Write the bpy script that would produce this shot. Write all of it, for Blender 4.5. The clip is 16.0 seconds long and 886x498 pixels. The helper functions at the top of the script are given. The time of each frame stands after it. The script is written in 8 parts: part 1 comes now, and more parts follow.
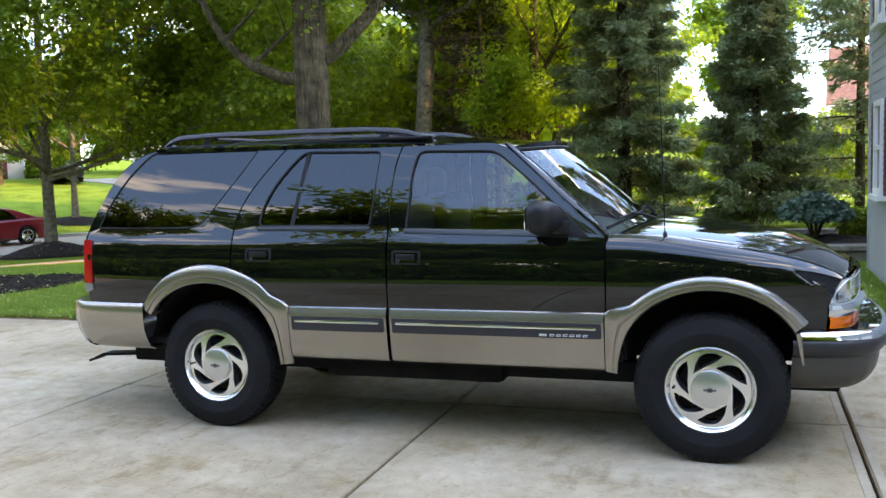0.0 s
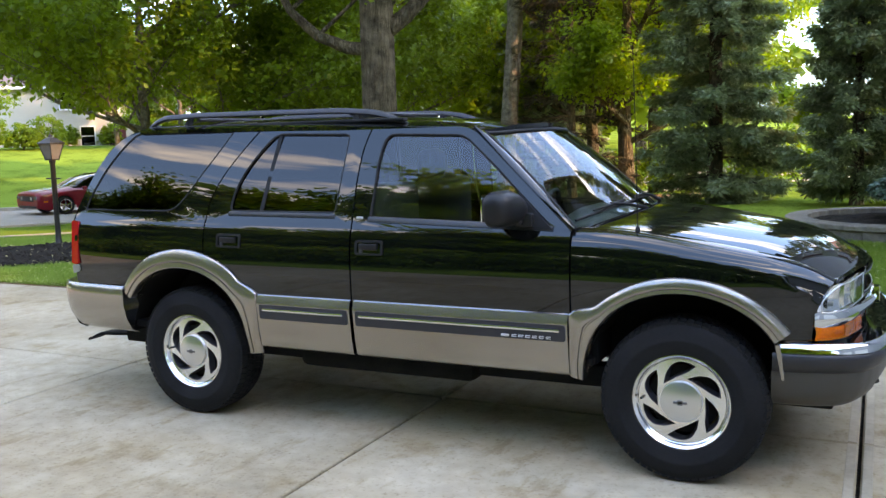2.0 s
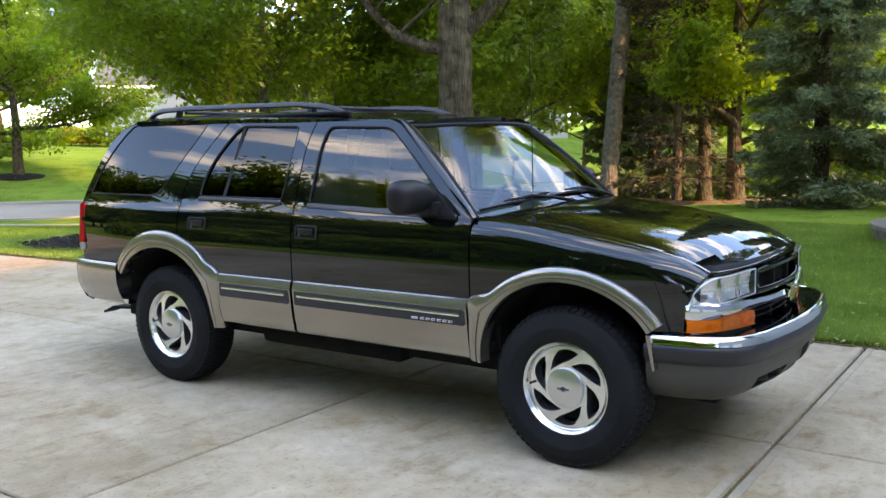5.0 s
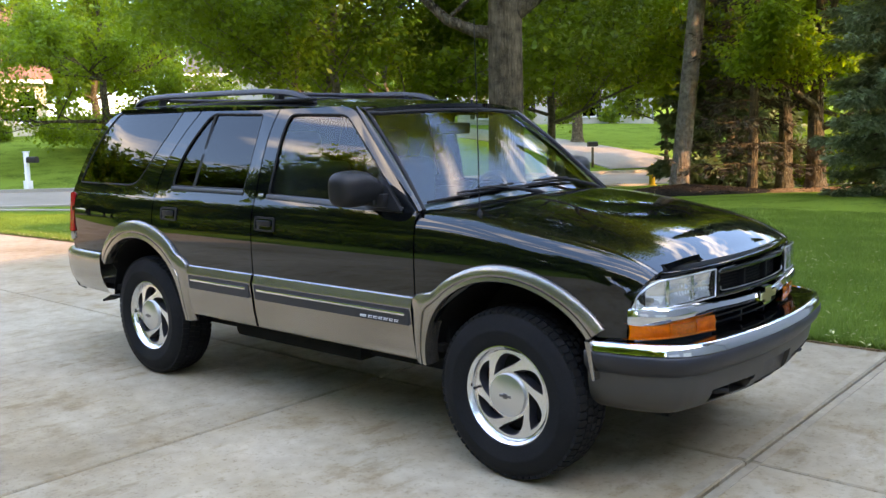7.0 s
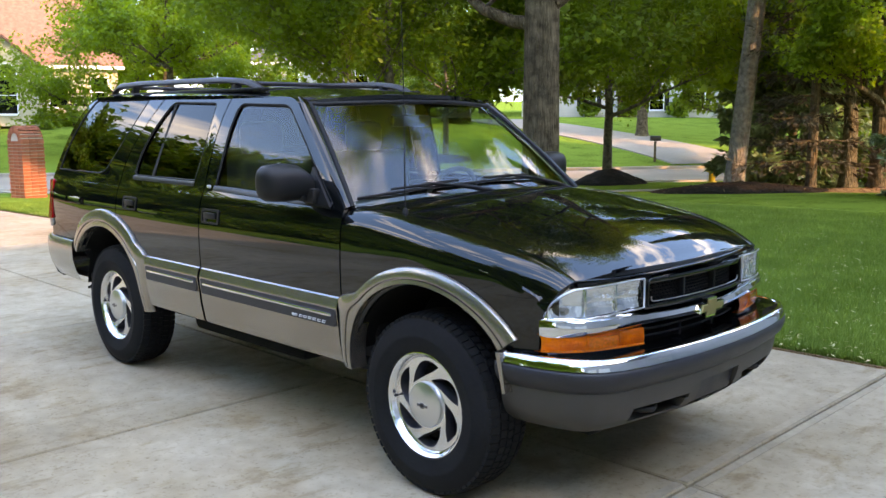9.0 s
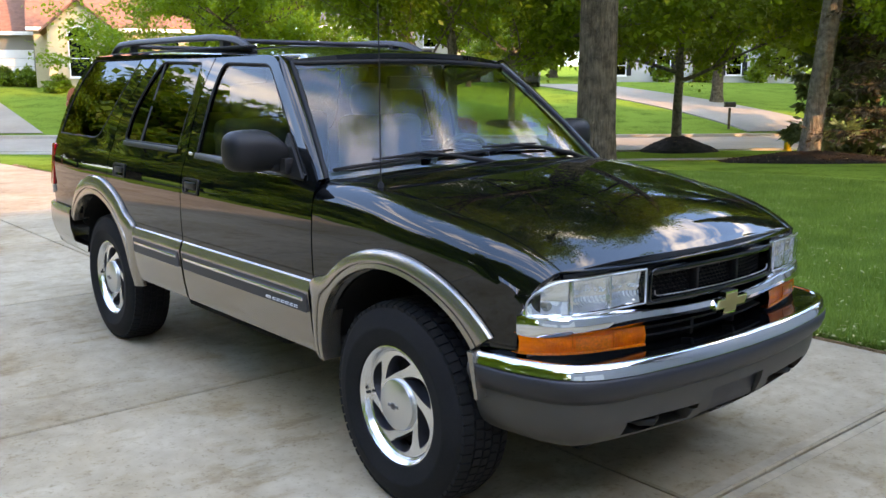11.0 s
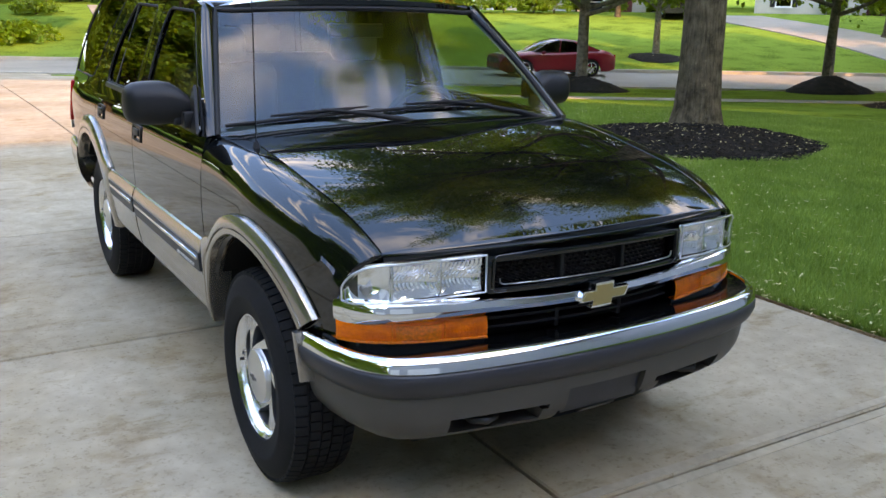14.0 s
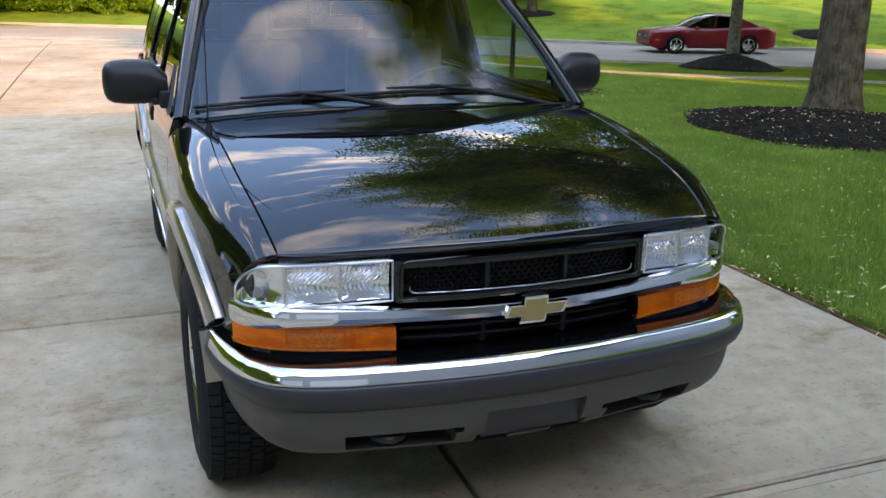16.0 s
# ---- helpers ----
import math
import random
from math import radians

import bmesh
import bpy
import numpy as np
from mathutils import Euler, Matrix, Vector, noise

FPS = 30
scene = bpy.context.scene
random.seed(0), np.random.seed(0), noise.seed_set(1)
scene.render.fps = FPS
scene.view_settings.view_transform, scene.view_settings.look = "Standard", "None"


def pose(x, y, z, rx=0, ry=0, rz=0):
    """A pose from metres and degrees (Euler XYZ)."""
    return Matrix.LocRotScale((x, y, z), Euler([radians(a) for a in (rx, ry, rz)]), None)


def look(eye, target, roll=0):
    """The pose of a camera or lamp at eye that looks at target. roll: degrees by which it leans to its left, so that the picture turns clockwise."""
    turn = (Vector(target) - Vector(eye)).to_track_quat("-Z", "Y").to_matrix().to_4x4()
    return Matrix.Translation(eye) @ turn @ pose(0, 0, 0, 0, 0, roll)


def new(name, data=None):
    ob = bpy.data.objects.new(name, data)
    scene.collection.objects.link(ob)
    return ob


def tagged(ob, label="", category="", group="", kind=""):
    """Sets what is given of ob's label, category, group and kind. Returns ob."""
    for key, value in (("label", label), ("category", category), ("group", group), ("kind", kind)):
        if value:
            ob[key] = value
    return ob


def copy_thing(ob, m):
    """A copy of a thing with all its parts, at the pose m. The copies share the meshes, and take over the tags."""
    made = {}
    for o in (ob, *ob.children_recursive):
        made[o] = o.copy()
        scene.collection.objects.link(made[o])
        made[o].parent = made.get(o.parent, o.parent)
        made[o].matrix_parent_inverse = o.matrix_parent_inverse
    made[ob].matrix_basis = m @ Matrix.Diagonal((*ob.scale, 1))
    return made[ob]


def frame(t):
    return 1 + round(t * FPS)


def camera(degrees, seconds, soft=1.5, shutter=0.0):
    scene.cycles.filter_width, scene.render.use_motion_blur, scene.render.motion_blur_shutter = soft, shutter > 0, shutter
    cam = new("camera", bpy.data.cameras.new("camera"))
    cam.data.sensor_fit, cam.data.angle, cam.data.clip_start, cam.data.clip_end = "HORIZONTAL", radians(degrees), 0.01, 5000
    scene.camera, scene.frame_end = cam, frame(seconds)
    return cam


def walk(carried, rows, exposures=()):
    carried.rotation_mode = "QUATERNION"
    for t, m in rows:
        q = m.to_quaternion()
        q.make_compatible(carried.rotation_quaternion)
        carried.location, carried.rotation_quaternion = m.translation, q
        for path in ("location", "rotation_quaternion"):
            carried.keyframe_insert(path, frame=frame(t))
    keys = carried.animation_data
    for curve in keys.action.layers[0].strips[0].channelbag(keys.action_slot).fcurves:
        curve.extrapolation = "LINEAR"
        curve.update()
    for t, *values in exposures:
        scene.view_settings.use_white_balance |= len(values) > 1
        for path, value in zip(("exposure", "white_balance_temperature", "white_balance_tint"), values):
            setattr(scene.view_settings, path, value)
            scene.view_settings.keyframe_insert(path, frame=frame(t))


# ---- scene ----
cam = camera(52.6, 16.0)
PATH = [
    (0, (1.525, -5.157, 1.445), (0.883, -3.272, 1.265), -1.8),
    (0.5, (1.747, -5.028, 1.57), (1.032, -3.175, 1.336), -1.9),
    (1, (1.863, -4.893, 1.54), (1.094, -3.061, 1.307), -2.0),
    (1.5, (1.961, -4.726, 1.505), (1.136, -2.919, 1.273), -1.9),
    (2, (2.098, -4.61, 1.518), (1.227, -2.827, 1.27), -1.6),
    (2.5, (2.27, -4.544, 1.501), (1.356, -2.783, 1.251), -1.3),
    (3, (2.455, -4.543, 1.448), (1.5, -2.801, 1.217), -0.9),
    (3.5, (2.634, -4.524, 1.459), (1.638, -2.806, 1.225), -1.0),
    (4, (2.826, -4.469, 1.462), (1.783, -2.779, 1.226), -1.0),
    (6.5, (3.42, -3.837, 1.444), (2.157, -2.308, 1.184), -1.2),
    (7, (3.496, -3.675, 1.453), (2.201, -2.174, 1.185), -1.2),
    (7.5, (3.628, -3.52, 1.456), (2.303, -2.047, 1.184), -0.8),
    (8, (3.728, -3.388, 1.455), (2.376, -1.94, 1.182), -0.8),
    (8.5, (3.764, -3.242, 1.451), (2.386, -1.819, 1.175), -0.4),
    (9, (3.792, -3.128, 1.456), (2.388, -1.733, 1.17), -0.3),
    (11.5, (3.685, -2.445, 1.441), (2.159, -1.21, 1.058), 0.1),
    (12, (3.771, -2.314, 1.465), (2.219, -1.118, 1.061), 0.3),
    (12.5, (3.851, -2.179, 1.467), (2.275, -1.024, 1.04), 0.4),
    (13, (3.899, -2.025, 1.478), (2.297, -0.92, 1.02), 0.3),
    (13.5, (3.951, -1.863, 1.503), (2.32, -0.813, 1.014), 0.4),
    (14, (4.048, -1.692, 1.538), (2.383, -0.71, 1.024), 0.7),
    (14.5, (4.108, -1.518, 1.549), (2.407, -0.61, 1.019), 0.8),
    (15, (4.088, -1.356, 1.548), (2.356, -0.519, 1.002), 0.9),
    (15.5, (4.085, -1.185, 1.556), (2.321, -0.428, 0.997), 1.1),
    (16, (4.11, -1.006, 1.562), (2.315, -0.336, 0.989), 0.8),
]
walk(cam, [(t, look(eye, target, roll)) for t, eye, target, roll in PATH], [(0, 3.00), (3, 2.93), (10, 2.86), (13, 2.75), (16, 2.60)])

# ---- world, sun, exposure ----
SUN_AZ, SUN_EL = 6.0, 24.0
world = bpy.data.worlds.new("sky")
scene.world = world
world.use_nodes = True
wn, wl = world.node_tree.nodes, world.node_tree.links
wn.clear()
sky = wn.new("ShaderNodeTexSky")
sky.sky_type, sky.sun_disc = "NISHITA", False
sky.sun_elevation, sky.sun_rotation = radians(SUN_EL), radians(90 - SUN_AZ)
sky.air_density, sky.dust_density, sky.ozone_density = 1.0, 0.7, 0.8
tc = wn.new("ShaderNodeTexCoord")
mp = wn.new("ShaderNodeMapping")
mp.inputs["Scale"].default_value = (1.0, 1.3, 9.0)
mp.inputs["Location"].default_value = (0.35, 0.6, 0.0)
cl = wn.new("ShaderNodeTexNoise")
cl.inputs["Scale"].default_value, cl.inputs["Detail"].default_value, cl.inputs["Roughness"].default_value = 1.75, 8.0, 0.56
cr = wn.new("ShaderNodeValToRGB")
cr.color_ramp.elements[0].position, cr.color_ramp.elements[0].color = 0.525, (0.0, 0.0, 0.0, 1)
cr.color_ramp.elements[1].position, cr.color_ramp.elements[1].color = 0.70, (0.78, 0.78, 0.78, 1)
mixs = wn.new("ShaderNodeMixRGB")
mixs.inputs[2].default_value = (11.4, 14.6, 15.1, 1)
bg = wn.new("ShaderNodeBackground")
bg.inputs[1].default_value = 0.14
out = wn.new("ShaderNodeOutputWorld")
wl.new(tc.outputs["Generated"], mp.inputs[0])
wl.new(mp.outputs[0], cl.inputs["Vector"])
wl.new(cl.outputs["Fac"], cr.inputs[0])
# the streaks lie low; overhead the sky is clearer
sepz, thin, few = wn.new("ShaderNodeSeparateXYZ"), wn.new("ShaderNodeMapRange"), wn.new("ShaderNodeMath")
thin.inputs["From Min"].default_value, thin.inputs["From Max"].default_value = 0.72, 0.98
thin.inputs["To Min"].default_value, thin.inputs["To Max"].default_value = 1.0, 0.35
few.operation = "MULTIPLY"
wl.new(tc.outputs["Generated"], sepz.inputs[0])
wl.new(sepz.outputs[2], thin.inputs["Value"])
wl.new(cr.outputs[0], few.inputs[0])
wl.new(thin.outputs[0], few.inputs[1])
wl.new(few.outputs[0], mixs.inputs[0])
tint = wn.new("ShaderNodeMixRGB")
tint.blend_type, tint.inputs[0].default_value, tint.inputs[2].default_value = "MULTIPLY", 1.0, (0.36, 0.68, 0.95, 1)
wl.new(sky.outputs[0], tint.inputs[1])
haze = wn.new("ShaderNodeMixRGB")
haze.blend_type, haze.inputs[0].default_value, haze.inputs[2].default_value = "ADD", 1.0, (0.26, 1.15, 2.9, 1)
wl.new(tint.outputs[0], haze.inputs[1])
wl.new(haze.outputs[0], mixs.inputs[1])
# the overcast is brighter overhead and towards the sun than away from it
dotp, span, dim = (wn.new("ShaderNode" + k) for k in ("VectorMath", "MapRange", "MixRGB"))
dotp.operation, dotp.inputs[1].default_value = "DOT_PRODUCT", (0.55, 0.06, 0.83)
span.inputs["From Min"].default_value, span.inputs["From Max"].default_value = -0.1, 0.9
span.inputs["To Min"].default_value, span.inputs["To Max"].default_value = 0.74, 1.16
dim.blend_type, dim.inputs[0].default_value = "MULTIPLY", 1.0
wl.new(tc.outputs["Generated"], dotp.inputs[0])
wl.new(dotp.outputs["Value"], span.inputs["Value"])
wl.new(mixs.outputs[0], dim.inputs[1])
wl.new(span.outputs[0], dim.inputs[2])
wl.new(dim.outputs[0], bg.inputs[0])
wl.new(bg.outputs[0], out.inputs[0])

sun = bpy.data.lights.new("sun", "SUN")
sun.energy, sun.angle, sun.color = 1.2, radians(1.2), (1.0, 0.82, 0.58)
sun_ob = new("sun", sun)
sx, sy, sz = math.cos(radians(SUN_EL)) * math.cos(radians(SUN_AZ)), math.cos(radians(SUN_EL)) * math.sin(radians(SUN_AZ)), math.sin(radians(SUN_EL))
sun_ob.matrix_world = look((30 * sx, 30 * sy, 30 * sz), (0, 0, 0))
scene.view_settings.use_white_balance = True
scene.view_settings.white_balance_temperature, scene.view_settings.white_balance_tint = 12700, 39.5


# ---- materials ----
def mat(name, color, rough=0.5, metal=0.0, **kw):
    """A plain principled material; kw: coat, spec, bump (scale, strength), vary (scale, amount), second colour and so on."""
    m = bpy.data.materials.new(name)
    m.use_nodes = True
    nt = m.node_tree
    b = nt.nodes["Principled BSDF"]
    b.inputs["Base Color"].default_value = (*color, 1)
    b.inputs["Roughness"].default_value = rough
    b.inputs["Metallic"].default_value = metal
    if "coat" in kw:
        b.inputs["Coat Weight"].default_value = kw["coat"]
        b.inputs["Coat Roughness"].default_value = kw.get("coat_rough", 0.02)
    # dry rough surfaces have hardly any sheen
    b.inputs["Specular IOR Level"].default_value = kw.get("spec", 0.12 if rough >= 0.55 and metal == 0 else 0.5)
    if "trans" in kw:
        b.inputs["Transmission Weight"].default_value = kw["trans"]
        b.inputs["IOR"].default_value = kw.get("ior", 1.45)
    co = nt.nodes.new("ShaderNodeTexCoord")
    if "vary" in kw:
        # two scales of noise run between three tints of the colour
        sc, amt = kw["vary"]
        n1, n2 = nt.nodes.new("ShaderNodeTexNoise"), nt.nodes.new("ShaderNodeTexNoise")
        n1.inputs["Scale"].default_value, n1.inputs["Detail"].default_value = sc, 6
        n2.inputs["Scale"].default_value, n2.inputs["Detail"].default_value = sc * 14, 4
        add = nt.nodes.new("ShaderNodeMath")
        add.operation = "MULTIPLY_ADD"
        add.inputs[1].default_value = kw.get("fine", 0.5)
        r = nt.nodes.new("ShaderNodeValToRGB")
        lo, hi = 0.5 + 0.25 * kw.get("fine", 0.5) - 0.17, 0.5 + 0.25 * kw.get("fine", 0.5) + 0.3
        r.color_ramp.elements[0].position, r.color_ramp.elements[1].position = lo, hi
        second = kw.get("second", color)
        r.color_ramp.elements[0].color = (*[max(0.0, c * (1 - amt)) for c in color], 1)
        r.color_ramp.elements[1].color = (*[min(1.0, c * (1 + amt)) for c in second], 1)
        for n in (n1, n2):
            nt.links.new(co.outputs["Object"], n.inputs["Vector"])
        nt.links.new(n2.outputs["Fac"], add.inputs[0])
        nt.links.new(n1.outputs["Fac"], add.inputs[2])
        nt.links.new(add.outputs[0], r.inputs[0])
        nt.links.new(r.outputs[0], b.inputs["Base Color"])
        if "rvary" in kw:
            mr = nt.nodes.new("ShaderNodeMapRange")
            mr.inputs["To Min"].default_value, mr.inputs["To Max"].default_value = rough - kw["rvary"], rough + kw["rvary"]
            nt.links.new(n1.outputs["Fac"], mr.inputs["Value"])
            nt.links.new(mr.outputs[0], b.inputs["Roughness"])
    if "bump" in kw:
        sc, st = kw["bump"]
        nb = nt.nodes.new("ShaderNodeTexNoise")
        nb.inputs["Scale"].default_value, nb.inputs["Detail"].default_value = sc, 5
        bp = nt.nodes.new("ShaderNodeBump")
        bp.inputs["Strength"].default_value, bp.inputs["Distance"].default_value = st, kw.get("depth", 0.01)
        mpn = nt.nodes.new("ShaderNodeMapping")
        mpn.inputs["Scale"].default_value = kw.get("stretch", (1, 1, 1))
        nt.links.new(co.outputs["Object"], mpn.inputs[0])
        nt.links.new(mpn.outputs[0], nb.inputs["Vector"])
        nt.links.new(nb.outputs["Fac"], bp.inputs["Height"])
        nt.links.new(bp.outputs[0], b.inputs["Normal"])
    return m


def piece_tint(m, amount):
    """Makes pieces of one material differ by a random brightness each."""
    nt = m.node_tree
    b = nt.nodes["Principled BSDF"]
    src = b.inputs["Base Color"].links[0].from_socket if b.inputs["Base Color"].links else None
    info, mr, mx = nt.nodes.new("ShaderNodeObjectInfo"), nt.nodes.new("ShaderNodeMapRange"), nt.nodes.new("ShaderNodeMixRGB")
    mr.inputs["To Min"].default_value, mr.inputs["To Max"].default_value = 1 - amount, 1 + amount
    mx.blend_type, mx.inputs[0].default_value = "MULTIPLY", 1.0
    if src:
        nt.links.new(src, mx.inputs[1])
    else:
        mx.inputs[1].default_value = b.inputs["Base Color"].default_value
    nt.links.new(info.outputs["Random"], mr.inputs["Value"])
    nt.links.new(mr.outputs[0], mx.inputs[2])
    nt.links.new(mx.outputs[0], b.inputs["Base Color"])
    return m


def leaf_mat(name, dark, light, through_col, gloss=0.45, share=0.35):
    """Leaves: every leaf has its own tint, and some light comes through."""
    m = bpy.data.materials.new(name)
    m.use_nodes = True
    nt = m.node_tree
    b = nt.nodes["Principled BSDF"]
    b.inputs["Roughness"].default_value = gloss
    b.inputs["Specular IOR Level"].default_value = 0.2
    geo = nt.nodes.new("ShaderNodeNewGeometry")
    r = nt.nodes.new("ShaderNodeValToRGB")
    r.color_ramp.elements[0].color, r.color_ramp.elements[1].color = (*dark, 1), (*light, 1)
    e = r.color_ramp.elements.new(0.93)
    e.color = (*[0.5 * (a + c) for a, c in zip(dark, light)], 1)
    tr = nt.nodes.new("ShaderNodeBsdfTranslucent")
    tr.inputs[0].default_value = (*through_col, 1)
    mx = nt.nodes.new("ShaderNodeMixShader")
    mx.inputs[0].default_value = share
    co, big, add = (nt.nodes.new("ShaderNode" + k) for k in ("TexCoord", "TexNoise", "Math"))
    big.inputs["Scale"].default_value, big.inputs["Detail"].default_value = 1.6, 3
    mr = nt.nodes.new("ShaderNodeMapRange")
    mr.inputs["From Min"].default_value, mr.inputs["From Max"].default_value = 0.32, 0.68
    mr.inputs["To Min"].default_value, mr.inputs["To Max"].default_value = -0.34, 0.40
    add.operation = "MULTIPLY_ADD"
    add.inputs[1].default_value = 0.75
    nt.links.new(co.outputs["Object"], big.inputs["Vector"])
    nt.links.new(big.outputs["Fac"], mr.inputs["Value"])
    nt.links.new(geo.outputs["Random Per Island"], add.inputs[0])
    nt.links.new(mr.outputs[0], add.inputs[2])
    nt.links.new(add.outputs[0], r.inputs[0])
    nt.links.new(r.outputs[0], b.inputs["Base Color"])
    nt.links.new(b.outputs[0], mx.inputs[1])
    nt.links.new(tr.outputs[0], mx.inputs[2])
    nt.links.new(mx.outputs[0], nt.nodes["Material Output"].inputs[0])
    return m


def pane_mat(name, tint, face_on=0.07):
    """Sheet glass: tinted see-through with a mirror on it that grows towards grazing angles, the same from both sides."""
    m = bpy.data.materials.new(name)
    m.use_nodes = True
    nt = m.node_tree
    nt.nodes.remove(nt.nodes["Principled BSDF"])
    tr, gl, lw, pw, ma, mx = (nt.nodes.new("ShaderNode" + k) for k in ("BsdfTransparent", "BsdfGlossy", "LayerWeight", "Math", "Math", "MixShader"))
    tr.inputs[0].default_value = (*tint, 1)
    gl.inputs["Roughness"].default_value = 0.0
    lw.inputs["Blend"].default_value = 0.5
    pw.operation, pw.inputs[1].default_value = "POWER", 5.0
    ma.operation, ma.inputs[1].default_value, ma.inputs[2].default_value = "MULTIPLY_ADD", 1 - face_on, face_on
    nt.links.new(lw.outputs["Facing"], pw.inputs[0])
    nt.links.new(pw.outputs[0], ma.inputs[0])
    nt.links.new(ma.outputs[0], mx.inputs[0])
    nt.links.new(tr.outputs[0], mx.inputs[1])
    nt.links.new(gl.outputs[0], mx.inputs[2])
    nt.links.new(mx.outputs[0], nt.nodes["Material Output"].inputs[0])
    return m


def stained(m, scale, tint, lo, hi, stretch=(1, 1, 1)):
    """Noise patches or streaks with soft edges, multiplied into the base colour; on concrete, old stains."""
    nt = m.node_tree
    b = nt.nodes["Principled BSDF"]
    src = b.inputs["Base Color"].links[0].from_socket
    co, mp_, n, r, mx = (nt.nodes.new("ShaderNode" + k) for k in ("TexCoord", "Mapping", "TexNoise", "ValToRGB", "MixRGB"))
    mp_.inputs["Scale"].default_value = stretch
    mp_.inputs["Location"].default_value = (scale * 3.1, scale, 0.7)
    n.inputs["Scale"].default_value, n.inputs["Detail"].default_value, n.inputs["Roughness"].default_value = scale, 8, 0.62
    r.color_ramp.elements[0].position, r.color_ramp.elements[0].color = lo, (1, 1, 1, 1)
    r.color_ramp.elements[1].position, r.color_ramp.elements[1].color = hi, (*tint, 1)
    mx.blend_type, mx.inputs[0].default_value = "MULTIPLY", 1.0
    for s, d in ((co.outputs["Object"], mp_.inputs[0]), (mp_.outputs[0], n.inputs["Vector"]), (n.outputs["Fac"], r.inputs[0]), (src, mx.inputs[1]), (r.outputs[0], mx.inputs[2]), (mx.outputs[0], b.inputs["Base Color"])):
        nt.links.new(s, d)
    return m


PAINT = mat("black_paint", (0.002, 0.0028, 0.003), 0.35, 0.0, coat=1.0, coat_rough=0.0, spec=0.0)
PAINT.node_tree.nodes["Principled BSDF"].inputs["Coat IOR"].default_value = 1.60
PEWTER = mat("pewter_cladding", (0.355, 0.308, 0.264), 0.22, 0.85, vary=(3.0, 0.05), coat=0.5, coat_rough=0.1)
CHROME = mat("chrome", (0.78, 0.79, 0.8), 0.06, 1.0)
ALLOY = mat("polished_aluminium", (0.84, 0.84, 0.85), 0.2, 1.0, bump=(160, 0.05), depth=0.002)
ALLOY_CAP = mat("brushed_aluminium", (0.70, 0.71, 0.73), 0.3, 1.0)
RUBBER = mat("tyre_rubber", (0.012, 0.0122, 0.013), 0.7, vary=(6.0, 0.25), bump=(90, 0.15), depth=0.003)
STRIP = mat("grey_weather_strip", (0.02, 0.021, 0.023), 0.32)
TRIM = mat("black_rubber_trim", (0.006, 0.006, 0.0065), 0.6, spec=0.3)
GREY_PLASTIC = mat("grey_bumper_plastic", (0.054, 0.048, 0.042), 0.45, vary=(9.0, 0.08), bump=(420, 0.12), depth=0.002)
DARK_PLASTIC = mat("charcoal_plastic", (0.020, 0.021, 0.026), 0.42, vary=(9.0, 0.1), bump=(420, 0.12), depth=0.002)
BLACK_PLASTIC = mat("black_plastic", (0.010, 0.010, 0.011), 0.44, spec=0.3, bump=(500, 0.1), depth=0.002)
UNDER = mat("underbody_black", (0.010, 0.010, 0.010), 0.8, vary=(8.0, 0.4))
CLOTH = mat("grey_cloth", (0.075, 0.075, 0.078), 0.9, vary=(14.0, 0.15), depth=0.002)
DASH = mat("grey_dash_plastic", (0.05, 0.053, 0.057), 0.6, bump=(300, 0.2), depth=0.002)
GLASS = pane_mat("clear_glass", (0.52, 0.63, 0.60), 0.09)
TINT = pane_mat("privacy_glass", (0.03, 0.031, 0.035), 0.068)
WINDSHIELD = pane_mat("windshield_glass", (0.60, 0.78, 0.70), 0.085)
LENS = pane_mat("lamp_lens", (0.93, 0.95, 0.96), 0.05)
AMBER = mat("amber_lens", (0.95, 0.125, 0.0), 0.16, vary=(22.0, 0.2), spec=0.3, coat=0.4, bump=(110, 0.8), stretch=(0.1, 1, 0.5), depth=0.004)
# deeper strips in the colour imitate the play of light in the ribbed lens
stained(AMBER, 1.0, (0.82, 0.68, 1.0), 0.46, 0.60, (0.0, 11.0, 24.0))
AMBER_DEEP = mat("amber_reflector", (0.78, 0.12, 0.0), 0.2, vary=(120.0, 0.35), coat=0.6, bump=(260, 0.9), depth=0.004)
RED_LENS = mat("red_lens", (0.55, 0.01, 0.012), 0.15, coat=1.0)
GOLD = mat("gold_emblem", (0.48, 0.36, 0.17), 0.42, 0.85, bump=(220, 0.2), depth=0.002)
REFLECTOR = mat("lamp_reflector", (0.93, 0.94, 0.95), 0.08, 1.0)
DULL_METAL = mat("dull_grey_metal", (0.22, 0.22, 0.23), 0.45, 0.8)
WHITE_MARK = mat("silver_lettering", (0.6, 0.6, 0.6), 0.3, 0.8)

CONCRETE = piece_tint(mat("driveway_concrete", (0.332, 0.255, 0.176), 0.7, spec=0.05, vary=(0.7, 0.16), second=(0.402, 0.321, 0.232), fine=0.5, rvary=0.16, bump=(95, 0.22), depth=0.004), 0.05)
EDGE_CONC = mat("smooth_tooled_concrete", (0.34, 0.265, 0.187), 0.7, vary=(2.0, 0.25), bump=(120, 0.1), depth=0.003)
stained(CONCRETE, 0.75, (0.82, 0.75, 0.66), 0.47, 0.66)
stained(CONCRETE, 3.2, (0.80, 0.72, 0.62), 0.56, 0.70)
stained(CONCRETE, 48.0, (0.66, 0.63, 0.58), 0.54, 0.74)
stained(CONCRETE, 9.0, (0.82, 0.77, 0.70), 0.55, 0.66, (1, 0.35, 1))
